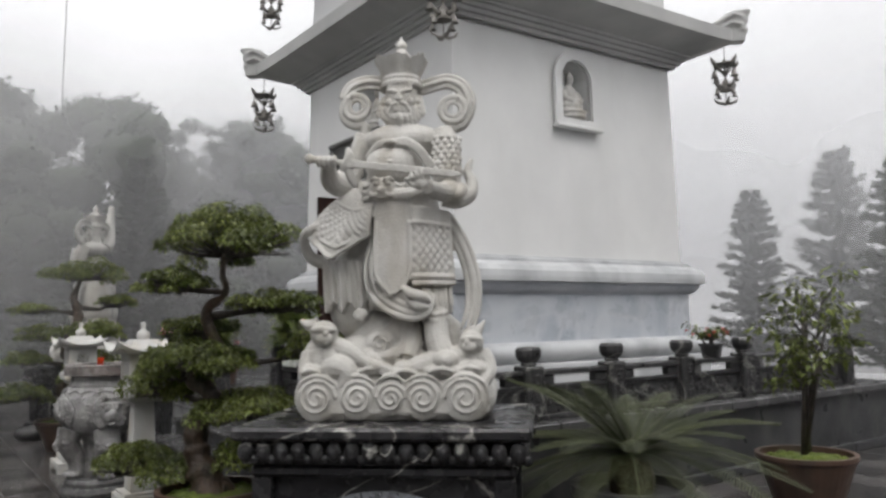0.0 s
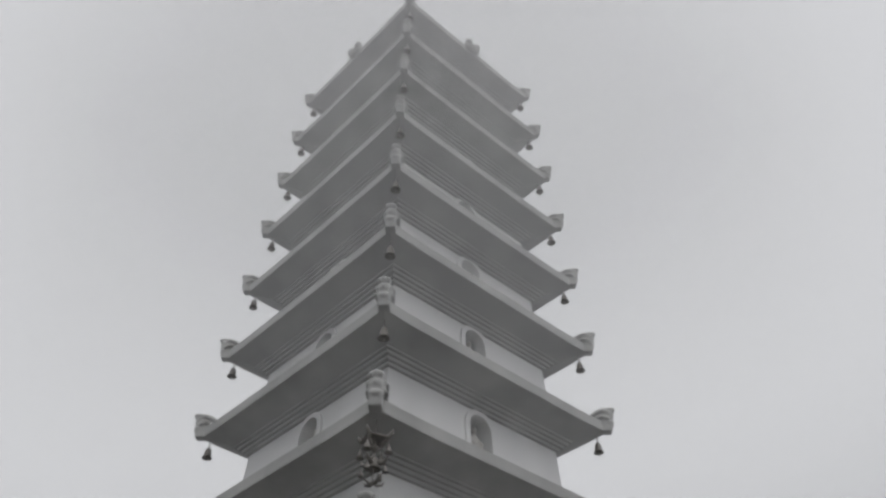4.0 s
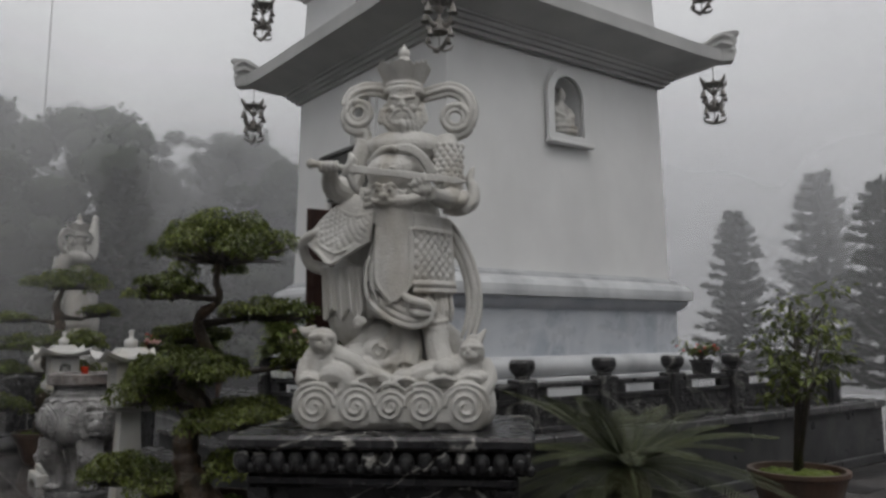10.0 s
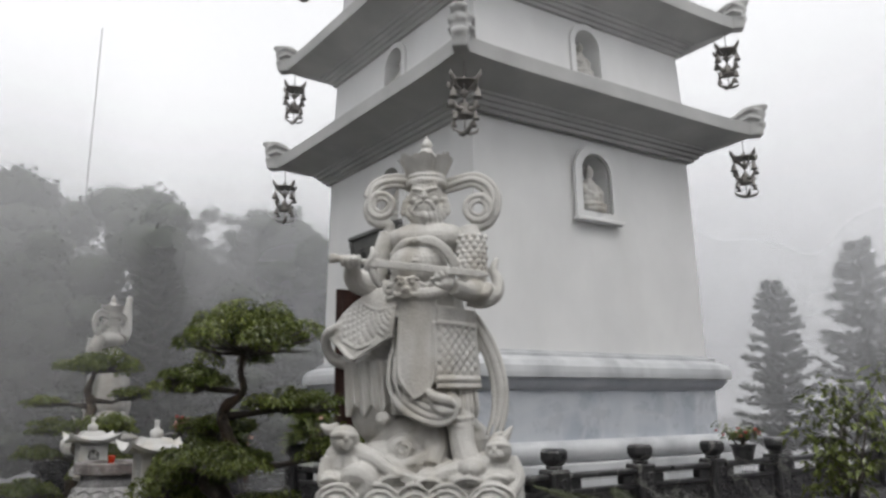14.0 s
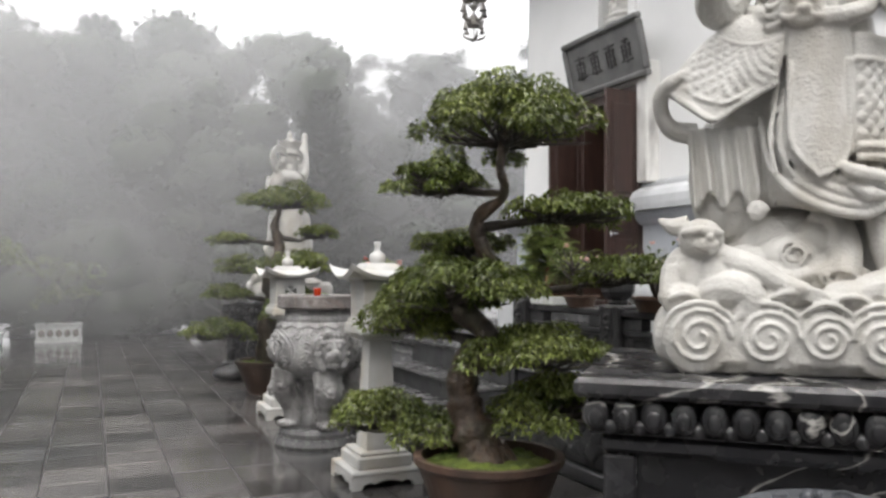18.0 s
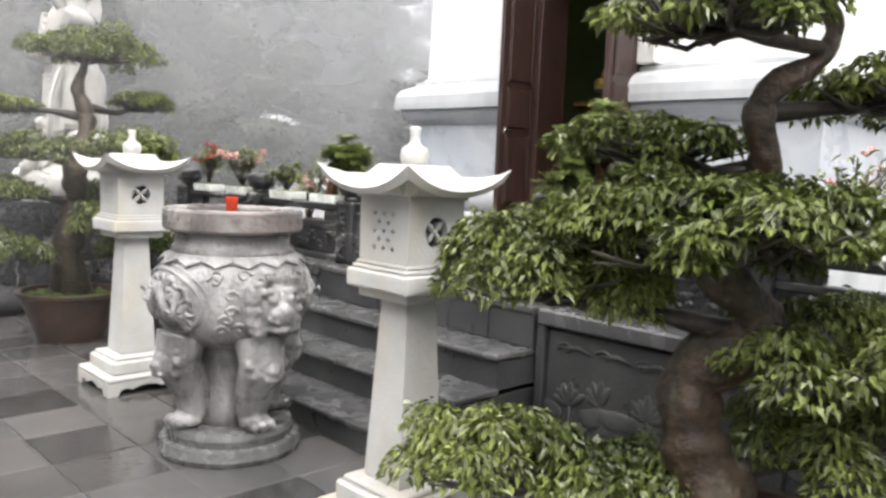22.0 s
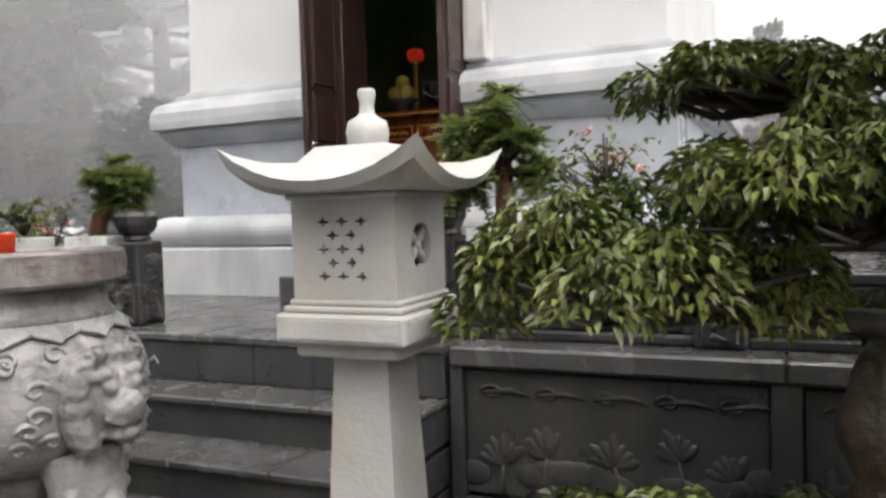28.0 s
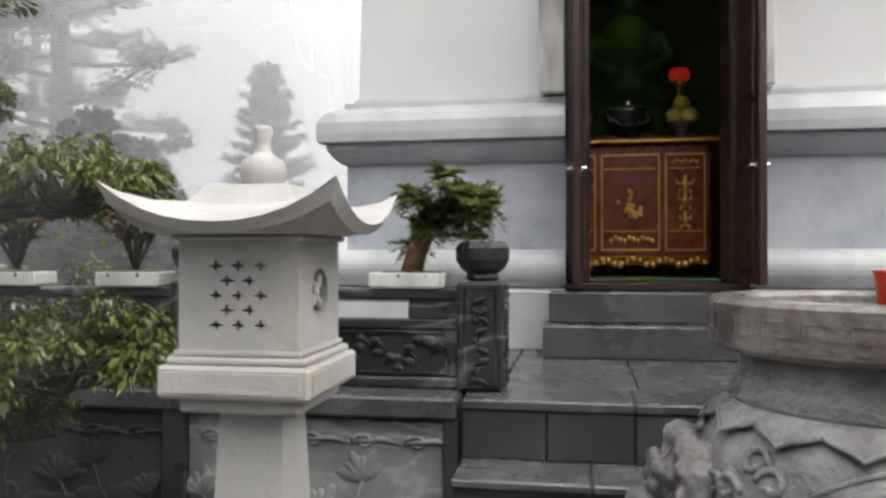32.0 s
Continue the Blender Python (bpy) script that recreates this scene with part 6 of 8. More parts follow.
    rf.add([(-0.1, -0.1, 1.506), (0.1, -0.1, 1.506), (0.1, 0.1, 1.506), (-0.1, 0.1, 1.506)], [(0, 1, 2, 3)])
    part("roof", rf.welded("roof", lantern_mat), None, L, "upturned four-cornered roof")
    part("vase_finial", Shape().lathe([(0.045, 1.507), (0.054, 1.515), (0.058, 1.545), (0.052, 1.572), (0.030, 1.584), (0.021, 1.594), (0.019, 1.618), (0.025, 1.645), (0.021, 1.656), (0.008, 1.658)], 16), lantern_mat, L, smooth=True)
    return L


lan = lantern(pose(1.945, 7.605, 0.0) @ Matrix.Diagonal((1, 1, 1.014, 1)))
copy_thing(lan, pose(1.93, 10.335, 0))


# ---- incense cauldron ----
def cauldron():
    c = thing("incense_cauldron", "large grey mottled marble incense cauldron with lion masks and lion legs", "cauldron", pose(1.88, 8.92, 0))
    c.scale = (0.915, 0.915, 1.025)
    part("base", Shape().lathe([(0.39, 0), (0.405, 0.03), (0.39, 0.075), (0.355, 0.082), (0.36, 0.12), (0.345, 0.15), (0.05, 0.152)], 48), urn_base, c, smooth=False)
    part("column", Shape().lathe([(0.20, 0.15), (0.17, 0.3), (0.18, 0.48), (0.25, 0.58)], 20), urn_mat, c, smooth=True)
    body = Shape().lathe([(0.16, 0.54), (0.26, 0.56), (0.36, 0.63), (0.425, 0.73), (0.44, 0.82), (0.425, 0.91), (0.375, 0.98), (0.335, 1.02)], 48)
    part("bowl", body, urn_mat, c, smooth=True)
    part("neck", Shape().lathe([(0.33, 1.015), (0.345, 1.03), (0.32, 1.06), (0.315, 1.10), (0.325, 1.125)], 48), urn_mat, c, smooth=True)
    petals = Shape()
    for k in range(15):
        a = 2 * math.pi * (k + 0.5) / 15
        grid, low = [], []
        for j in range(13):
            u = -1 + j / 6
            aa = a + u * math.pi / 15
            f = 0.62 * (1 - abs(u)) ** 3.2 + 0.38 * (1 - u ** 4)
            for v in (0.0, 0.5, 1.0):
                z = 1.022 - v * (0.022 + 0.030 * f)
                r = 0.340 + (1.022 - z) * 1.03 + 0.012 * math.sin(0.5 * math.pi * v)
                grid.append((r * math.cos(aa), r * math.sin(aa), z))
            low.append(grid[-1])
        petals.add(grid, [(3 * j + q, 3 * j + 3 + q, 3 * j + 4 + q, 3 * j + 1 + q) for j in range(12) for q in (0, 1)])
        petals.tube(low, 0.0055, 6)
    part("petal_collar", petals, urn_mat, c, "scalloped petal collar", smooth=True)
    rim = Shape().lathe([(0.34, 1.122), (0.375, 1.13), (0.385, 1.14), (0.385, 1.225), (0.375, 1.235), (0.30, 1.235), (0.288, 1.225), (0.286, 1.205), (0.02, 1.204)], 64)
    part("rim", rim, urn_rim, c, "thick weathered rim with a shallow key pattern")
    part("dish", Shape().lathe([(0.284, 1.2055), (0.2835, 1.2105), (0.20, 1.2085), (0.02, 1.2075)], 48), dish_mat, c, "wet brownish dish inside the rim", smooth=True)
    key = Shape()
    for k in range(26):
        a0, w = 2 * math.pi * k / 26, 2 * math.pi / 26
        for u0, z0, u1, z1 in ((0.05, 1.20, 0.62, 1.20), (0.05, 1.172, 0.05, 1.20), (0.3, 1.172, 0.95, 1.172), (0.95, 1.172, 0.95, 1.205), (0.1, 1.150, 0.55, 1.150)):
            p = [(0.3855 * math.cos(a0 + u * w), 0.3855 * math.sin(a0 + u * w), z) for u, z in ((u0, z0), ((u0 + u1) / 2, (z0 + z1) / 2), (u1, z1))]
            key.tube(p, 0.0024, 4)
    part("key_pattern", key, urn_rim, c)
    # lion masks on the two ends, lion legs below
    for s in (-1, 1):
        sh = Shape()
        m = Matrix.Rotation(radians(90 * s), 4, "Z") @ Matrix.Translation((0.425, 0, 0.79))
        sh.ball((0, 0, 0), (0.10, 0.13, 0.13), 14, 10, m).ball((0.09, 0, -0.03), (0.07, 0.075, 0.05), 12, 8, m).ball((0.13, 0, 0.0), (0.035, 0.04, 0.03), 8, 6, m).ball((0.08, 0, -0.10), (0.06, 0.06, 0.025), 10, 7, m)
        for q in (-1, 1):
            sh.ball((0.09, q * 0.05, 0.045), (0.03, 0.03, 0.025), 8, 6, m).tube([(0.08, q * 0.02, 0.075), (0.09, q * 0.06, 0.085), (0.05, q * 0.11, 0.07)], [0.018, 0.022, 0.012], 6, m)
            sh.ball((0.02, q * 0.13, 0.07), (0.03, 0.03, 0.045), 8, 6, m)
            for k in range(7):
                a = radians(60 - 22 * k)
                sh.ball((0.0, q * 0.125 * math.cos(a * 0.7), 0.125 * math.sin(a)), (0.06, 0.045, 0.045), 10, 8, m)
        for k in range(5):
            sh.ball((0.02, -0.08 + 0.04 * k, 0.13), (0.04, 0.03, 0.035), 8, 6, m)
        for q in (-1, 1):
            for k in range(6):
                a = radians(70 - 26 * k)
                cy, cz = q * 0.135 * math.cos(a * 0.6), 0.135 * math.sin(a)
                sh.tube([(0.045 + 0.012 * math.cos(b), cy + 0.022 * math.cos(b) * (1 - b / 9), cz + 0.022 * math.sin(b) * (1 - b / 9)) for b in [0.7 * j for j in range(10)]], 0.009, 5, m)
            sh.ball((0.155, q * 0.018, -0.012), (0.012, 0.010, 0.010), 7, 5, m)
            sh.tube([(0.135, q * 0.01, -0.055), (0.125, q * 0.045, -0.06), (0.09, q * 0.085, -0.045)], [0.010, 0.014, 0.008], 6, m)
            sh.tube([(0.125, q * 0.035, -0.065), (0.125, q * 0.035, -0.095)], [0.010, 0.003], 5, m)
        part("lion_mask", carve(sh, "lion_mask", urn_mat, 0.0075, 0.002, 40), None, c, "carved lion mask")
    for k in range(4):
        m = Matrix.Rotation(radians(90 * k), 4, "Z")
        sh = Shape()
        sh.tube([(0.30, 0, 0.62), (0.33, 0, 0.48), (0.24, 0, 0.33), (0.23, 0, 0.22), (0.25, 0, 0.17)], [0.14, 0.125, 0.10, 0.088, 0.075], 14, m)
        sh.ball((0.27, 0, 0.185), (0.095, 0.095, 0.045), 10, 7, m)
        for q in (-1, 0, 1):
            sh.ball((0.345, q * 0.052, 0.180), (0.038, 0.032, 0.032), 7, 5, m)
        sh.ball((0.40, 0, 0.50), (0.06, 0.085, 0.075), 12, 9, m).ball((0.455, 0, 0.475), (0.03, 0.045, 0.03), 9, 7, m).ball((0.44, 0, 0.435), (0.035, 0.05, 0.018), 9, 7, m)
        for q in range(10):
            a = radians(36 * q)
            sh.ball((0.375, 0.105 * math.cos(a), 0.50 + 0.095 * math.sin(a)), (0.035, 0.030, 0.030), 8, 6, m)
        for q in (-1, 1):
            sh.ball((0.41, q * 0.04, 0.56), (0.02, 0.02, 0.018), 7, 5, m).tube([(0.38, q * 0.06, 0.5), (0.32, q * 0.10, 0.45), (0.28, q * 0.09, 0.38)], [0.03, 0.03, 0.012], 6, m)
        part("lion_leg", carve(sh, "lion_leg", urn_mat, 0.009, 0.002, 40), None, c, "carved lion leg with a clawed foot")
    # dragons and clouds carved all round, within an oval band on each flank
    prof = [(0.54, 0.16), (0.56, 0.26), (0.63, 0.36), (0.73, 0.425), (0.82, 0.44), (0.91, 0.425), (0.98, 0.375), (1.02, 0.335)]

    def on(u, z, lift, turn):
        a = math.pi - u / 0.44 + turn
        r = 0.3
        for (za, ra), (zb, rb) in zip(prof, prof[1:]):
            if za <= z <= zb:
                r = ra + (rb - ra) * (z - za) / (zb - za)
        return ((r + lift) * math.cos(a), (r + lift) * math.sin(a), z)

    for turn in (0, math.pi):
        sh = Shape()
        rd = random.Random(4 + int(turn))
        full = [2 * math.pi * j / 40 for j in range(41)]
        sh.tube([on(0.31 * math.cos(q), 0.79 + 0.155 * math.sin(q), 0.002, turn) for q in full], 0.011, 6)
        sh.tube([on(0.35 * math.cos(q), 0.795 + 0.175 * math.sin(q), 0.0, turn) for q in full], 0.006, 5)
        for k in range(34):
            u, z = rd.uniform(-0.25, 0.25), 0.79 + rd.uniform(-0.11, 0.11)
            if (u / 0.29) ** 2 + ((z - 0.79) / 0.135) ** 2 > 1:
                continue
            w = rd.choice((1, -1))
            a0 = rd.uniform(0, 6)
            sw = [on(u + w * 0.045 * math.cos(a0 + q) * (1 - q / 8), z + 0.032 * math.sin(a0 + q) * (1 - q / 8), 0.004, turn) for q in [0.5 * j for j in range(13)]]
            sh.tube(sw, [0.006 + 0.008 * math.sin(math.pi * j / 12) for j in range(13)], 6)
        body = [on(-0.25 + 0.5 * j / 40, 0.79 + 0.075 * math.sin(j * 0.42), 0.008 + 0.006 * math.sin(j * 0.9), turn) for j in range(41)]
        sh.tube(body, [0.010 + 0.020 * math.sin(math.pi * j / 40) for j in range(41)], 8)
        for k in range(5):
            j = 5 + 8 * k
            bc = Vector(body[j])
            for q in (-1, 1):
                sh.tube([bc, bc + Vector((-0.03 * math.cos(turn), 0.03 * q, 0.03)), bc + Vector((-0.015 * math.cos(turn), 0.06 * q, 0.015))], [0.012, 0.01, 0.004], 5)
        hd = on(-0.02, 0.84, 0.016, turn)
        sh.ball(hd, (0.03, 0.035, 0.028), 9, 7)
        for q in (-1, 1):
            sh.tube([hd, Vector(hd) + Vector((0, 0.03 * q, 0.03)), Vector(hd) + Vector((0, 0.06 * q, 0.035))], [0.012, 0.008, 0.003], 5)
        part("dragon_relief", sh, urn_mat, c, "dragon and cloud relief in an oval band", smooth=True)
        fill = Shape()
        for side in (-1, 1):
            for k in range(14):
                u, z = side * rd.uniform(0.36, 0.66), rd.uniform(0.66, 0.94)
                w = rd.choice((1, -1))
                sw = [on(u + w * 0.04 * math.cos(q) * (1 - q / 8), z + 0.03 * math.sin(q) * (1 - q / 8), 0.003, turn) for q in [0.5 * j for j in range(13)]]
                fill.tube(sw, 0.009, 5)
        part("cloud_relief", fill, urn_mat, c, smooth=True, kind="stuff")


cauldron()
cup = thing("incense_cup", "small orange-red plastic cup standing in the cauldron", "cup", pose(1.86, 8.91, 1.239))
part("cup", Shape().lathe([(0.026, 0), (0.033, 0.075), (0.036, 0.085), (0.032, 0.085), (0.024, 0.006)], 14), cup_red, cup, smooth=True)


# ---- bonsai trees ----
def leaf_mesh(name, mat, pads, size, rd, droop=0.5, narrow=0.52, fill=0.3):
    """pads: (centre, radii, count); leaves crowd the upper skin of each pad."""
    V, F = [], []
    for c, r, n in pads:
        for _ in range(n):
            a = rd.uniform(0, 2 * math.pi)
            zz = rd.uniform(-0.12, 1.0)
            rr = math.sqrt(max(0.0, 1 - zz * zz))
            q = 1 - fill * rd.random() ** 1.5
            lump = 1 + 0.16 * noise.noise(Vector((c[0] * 3 + rr * math.cos(a) * 3.1, c[1] * 3 + rr * math.sin(a) * 3.1, zz * 2 + c[2])))
            p = Vector((c[0] + r[0] * rr * math.cos(a) * q * lump, c[1] + r[1] * rr * math.sin(a) * q * lump, c[2] + r[2] * zz * q * lump))
            out = Vector((math.cos(a), math.sin(a), rd.uniform(-droop, 0.35)))
            out = (out + Vector((rd.uniform(-0.9, 0.9), rd.uniform(-0.9, 0.9), rd.uniform(-0.7, 0.35)))).normalized()
            side = out.cross(Vector((0, 0, 1)))
            side = side.normalized() if side.length > 1e-3 else Vector((1, 0, 0))
            side = (side + Vector((0, 0, rd.uniform(-0.5, 0.5)))).normalized()
            nrm = side.cross(out)
            s = size * rd.uniform(0.65, 1.25)
            k = len(V)
            V += [p, p + out * s * 0.45 + side * s * narrow * 0.5 + nrm * s * 0.10, p + out * s - Vector((0, 0, s * 0.25)), p + out * s * 0.45 - side * s * narrow * 0.5 + nrm * s * 0.10]
            F += [(k, k + 1, k + 2), (k, k + 2, k + 3)]
    me = bpy.data.meshes.new(name)
    me.from_pydata([tuple(v) for v in V], [], F)
    me.materials.append(mat)
    return me


def pot(parent, r, h, mat, rim=0.03, label=""):
    bowl = part("pot", Shape().lathe([(r * 0.62, 0.0), (r * 0.66, 0.03), (r * 0.84, h * 0.55), (r * 0.97, h * 0.88), (r, h * 0.89), (r + rim * 0.4, h * 0.93), (r + rim * 0.4, h), (r - rim, h), (r - rim * 1.3, h * 0.85)], 40, caps=False).lathe([(r * 0.62, 0.0), (0.01, 0.0)], 40, caps=False), mat, parent, label, smooth=False)
    sh = Shape()
    rd = random.Random(int(r * 1000))
    sh.lathe([(r - rim * 1.2, h * 0.86), (r * 0.6, h * 0.93), (0.02, h * 0.98)], 30, caps=False)
    for k in range(60):
        a, q = rd.uniform(0, 6.28), math.sqrt(rd.random()) * (r - rim * 2)
        sh.ball((q * math.cos(a), q * math.sin(a), h * 0.95 - 0.1 * h * q / r), (rd.uniform(0.03, 0.06), rd.uniform(0.03, 0.06), rd.uniform(0.015, 0.04)), 6, 5)
    part("moss", sh, moss, bowl, "bright green moss on the soil", smooth=True)


def bonsai(name_label, base, trunk, pads, branches, pot_r, pot_h, leaves, seed, group):
    rd = random.Random(seed)
    b = thing("bonsai_tree", name_label, "bonsai", pose(*base), group)
    o = Vector(base)
    pot(b, pot_r, pot_h, terracotta)
    pts = [Vector(p) - o for p, r in trunk]
    # smooth the trunk line
    fine, rad = [], []
    for i in range(len(pts) - 1):
        p0, p1, p2, p3 = pts[max(i - 1, 0)], pts[i], pts[i + 1], pts[min(i + 2, len(pts) - 1)]
        for k in range(8):
            t = k / 8
            fine.append(0.5 * ((2 * p1) + (p2 - p0) * t + (2 * p0 - 5 * p1 + 4 * p2 - p3) * t * t + (3 * p1 - p0 - 3 * p2 + p3) * t ** 3))
            rad.append((trunk[i][1] * (1 - t) + trunk[i + 1][1] * t) * (1 + 0.13 * math.sin(i * 2.3 + k * 0.7)))
    fine.append(pts[-1])
    rad.append(trunk[-1][1])
    tr = Shape().tube(fine, rad, 16)
    for k in range(7):
        a = 2 * math.pi * k / 7 + rd.uniform(-0.3, 0.3)
        d = Vector((math.cos(a), math.sin(a), 0))
        r0 = trunk[0][1]
        tr.tube([fine[1] + d * r0 * 0.4 + Vector((0, 0, 0.10)), fine[0] + d * r0 * 1.1, fine[0] + d * r0 * 1.9 + Vector((0, 0, -0.05))], [r0 * 0.45, r0 * 0.35, r0 * 0.12], 7)
    tr.v = [tuple(Vector(v) + noise.noise_vector(Vector(v) * 7.0) * 0.016 + noise.noise_vector(Vector(v) * 19.0) * 0.007) for v in tr.v]
    part("trunk", tr, bark, b, "gnarled winding brown trunk", smooth=True)
    for k, (c, r, n) in enumerate(pads):
        cc = Vector(c) - o
        # limb from the trunk to the pad
        near = min(range(6, len(fine)), key=lambda i: abs(fine[i].z - cc.z + 0.05))
        s = fine[near]
        midp = (s + cc) / 2 + Vector((rd.uniform(-0.05, 0.05), rd.uniform(-0.05, 0.05), rd.uniform(-0.06, 0.02)))
        br = Shape().tube([s, midp, cc], [min(rad[near] * 0.65, 0.045) + 0.002, 0.022, 0.014], 8)
        for q in range(34):
            a, rr = rd.uniform(0, 6.28), math.sqrt(rd.random()) * 0.92
            e = cc + Vector((r[0] * rr * math.cos(a), r[1] * rr * math.sin(a), r[2] * rd.uniform(-0.05, 0.35)))
            st = midp.lerp(cc, rd.uniform(0.3, 1.0))
            kn = st.lerp(e, 0.55) + Vector((rd.uniform(-0.04, 0.04), rd.uniform(-0.04, 0.04), rd.uniform(-0.05, 0.01)))
            br.tube([st, kn, e], [0.013, 0.009, 0.004], 5)
            e2 = kn + (e - kn) * 0.6 + Vector((rd.uniform(-0.1, 0.1), rd.uniform(-0.1, 0.1), rd.uniform(-0.02, 0.08)))
            br.tube([kn, e2], [0.007, 0.003], 4)
        limb = part("branch", br, twig, b, "dark wet branch with twigs", smooth=True)
        subs = []
        for q in range(30):
            a, rr = 2.4 * q + rd.uniform(-0.5, 0.5), math.sqrt((q + 0.3) / 30)
            g = rd.uniform(0.65, 1.35)
            subs.append(((cc.x + r[0] * 0.86 * rr * math.cos(a), cc.y + r[1] * 0.86 * rr * math.sin(a), cc.z + r[2] * (0.55 * (1 - rr * rr) + rd.uniform(-0.30, 0.26))), (r[0] * 0.21 * g, r[1] * 0.21 * g, r[2] * 0.36 * g), int(n * 3.7 / 30 * g)))
        part("foliage", leaf_mesh("foliage", leaf_a, subs, leaves, rd, 0.9), None, limb, kind="stuff")
    return b


TA = [((2.12, 6.24, 0.36), 0.15), ((2.07, 6.30, 0.55), 0.12), ((2.04, 6.38, 0.74), 0.098), ((2.06, 6.38, 0.92), 0.085), ((2.11, 6.22, 1.10), 0.074), ((1.99, 6.33, 1.28), 0.066), ((2.15, 6.26, 1.46), 0.054), ((2.10, 6.25, 1.60), 0.048), ((2.06, 6.26, 1.75), 0.042), ((2.16, 6.13, 1.88), 0.03), ((2.14, 6.12, 2.02), 0.027), ((2.18, 6.15, 2.25), 0.03)]
PA = [((2.20, 6.20, 2.21), (0.58, 0.58, 0.33), 2400), ((1.83, 6.31, 1.94), (0.30, 0.34, 0.15), 800), ((2.52, 6.02, 1.77), (0.41, 0.36, 0.16), 850), ((2.16, 6.66, 1.62), (0.30, 0.34, 0.11), 750), ((2.03, 6.17, 1.36), (0.40, 0.38, 0.19), 1300),
      ((1.99, 6.45, 1.30), (0.38, 0.42, 0.30), 2100), ((2.0, 6.93, 1.11), (0.38, 0.45, 0.31), 2000), ((2.86, 5.90, 1.43), (0.38, 0.28, 0.15), 700), ((2.32, 6.02, 0.98), (0.46, 0.42, 0.20), 1250),
      ((1.74, 6.90, 0.52), (0.36, 0.40, 0.22), 1250), ((2.50, 6.04, 0.66), (0.46, 0.42, 0.27), 1700), ((1.99, 6.52, 0.54), (0.28, 0.28, 0.13), 600)]
bonsai("tall tiered bonsai with wet glossy leaves in brown clay pot", (2.12, 6.22, 0), TA, PA, None, 0.41, 0.45, 0.035, 21, "large bonsai trees")
TB = [((2.08, 11.9, 0.33), 0.15), ((2.02, 11.8, 0.8), 0.12), ((2.06, 11.7, 1.15), 0.09), ((1.99, 11.56, 1.36), 0.08), ((2.10, 11.68, 1.6), 0.07), ((2.16, 11.75, 1.82), 0.06), ((2.10, 11.8, 2.0), 0.05), ((2.2, 11.85, 2.3), 0.03)]
PB = [((2.24, 11.9, 2.30), (0.55, 0.52, 0.26), 1500), ((1.62, 12.0, 1.84), (0.28, 0.28, 0.11), 450), ((1.85, 11.8, 1.50), (0.50, 0.42, 0.17), 1000), ((2.66, 11.9, 1.94), (0.27, 0.27, 0.12), 450),
      ((1.56, 11.8, 1.18), (0.30, 0.34, 0.15), 600), ((1.42, 11.65, 0.72), (0.44, 0.40, 0.22), 1000), ((2.42, 12.0, 1.12), (0.40, 0.38, 0.18), 700), ((2.5, 11.6, 0.75), (0.35, 0.3, 0.2), 600), ((2.28, 11.15, 1.52), (0.34, 0.34, 0.2), 800), ((2.22, 11.18, 0.98), (0.42, 0.40, 0.28), 1200)]
bonsai("tall tiered bonsai with a thick trunk beside the raised-arm statue", (2.08, 11.9, 0), TB, PB, None, 0.40, 0.40, 0.036, 22, "large bonsai trees")

# ---- trays and small plants on the balustrade ----
RZ = TZ + 0.435


def tray(parent, lx, ly, h=0.07, mat=None):
    part("tray", Shape().box(-lx, lx, -ly, ly, 0.0, 0.012, 0.004).box(-lx * 1.06, lx * 1.06, -ly * 1.06, -ly * 0.92, 0.006, h, 0.008).box(-lx * 1.06, lx * 1.06, ly * 0.92, ly * 1.06, 0.006, h, 0.008).box(-lx * 1.06, -lx * 0.92, -ly * 0.919, ly * 0.919, 0.0065, h - 0.0005, 0.008).box(lx * 0.92, lx * 1.06, -ly * 0.919, ly * 0.919, 0.0065, h - 0.0005, 0.008), mat or tray_mat, parent)
    so = Shape().box(-lx * 0.915, lx * 0.915, -ly * 0.915, ly * 0.915, 0.013, h * 0.8, 0.005)
    rd = random.Random(int(ly * 1000))
    for k in range(30):
        so.ball((rd.uniform(-0.8, 0.8) * lx, rd.uniform(-0.85, 0.85) * ly, h * 0.8), (0.03, 0.03, 0.02), 6, 5)
    part("moss", so, moss, parent, "mossy soil", smooth=True)


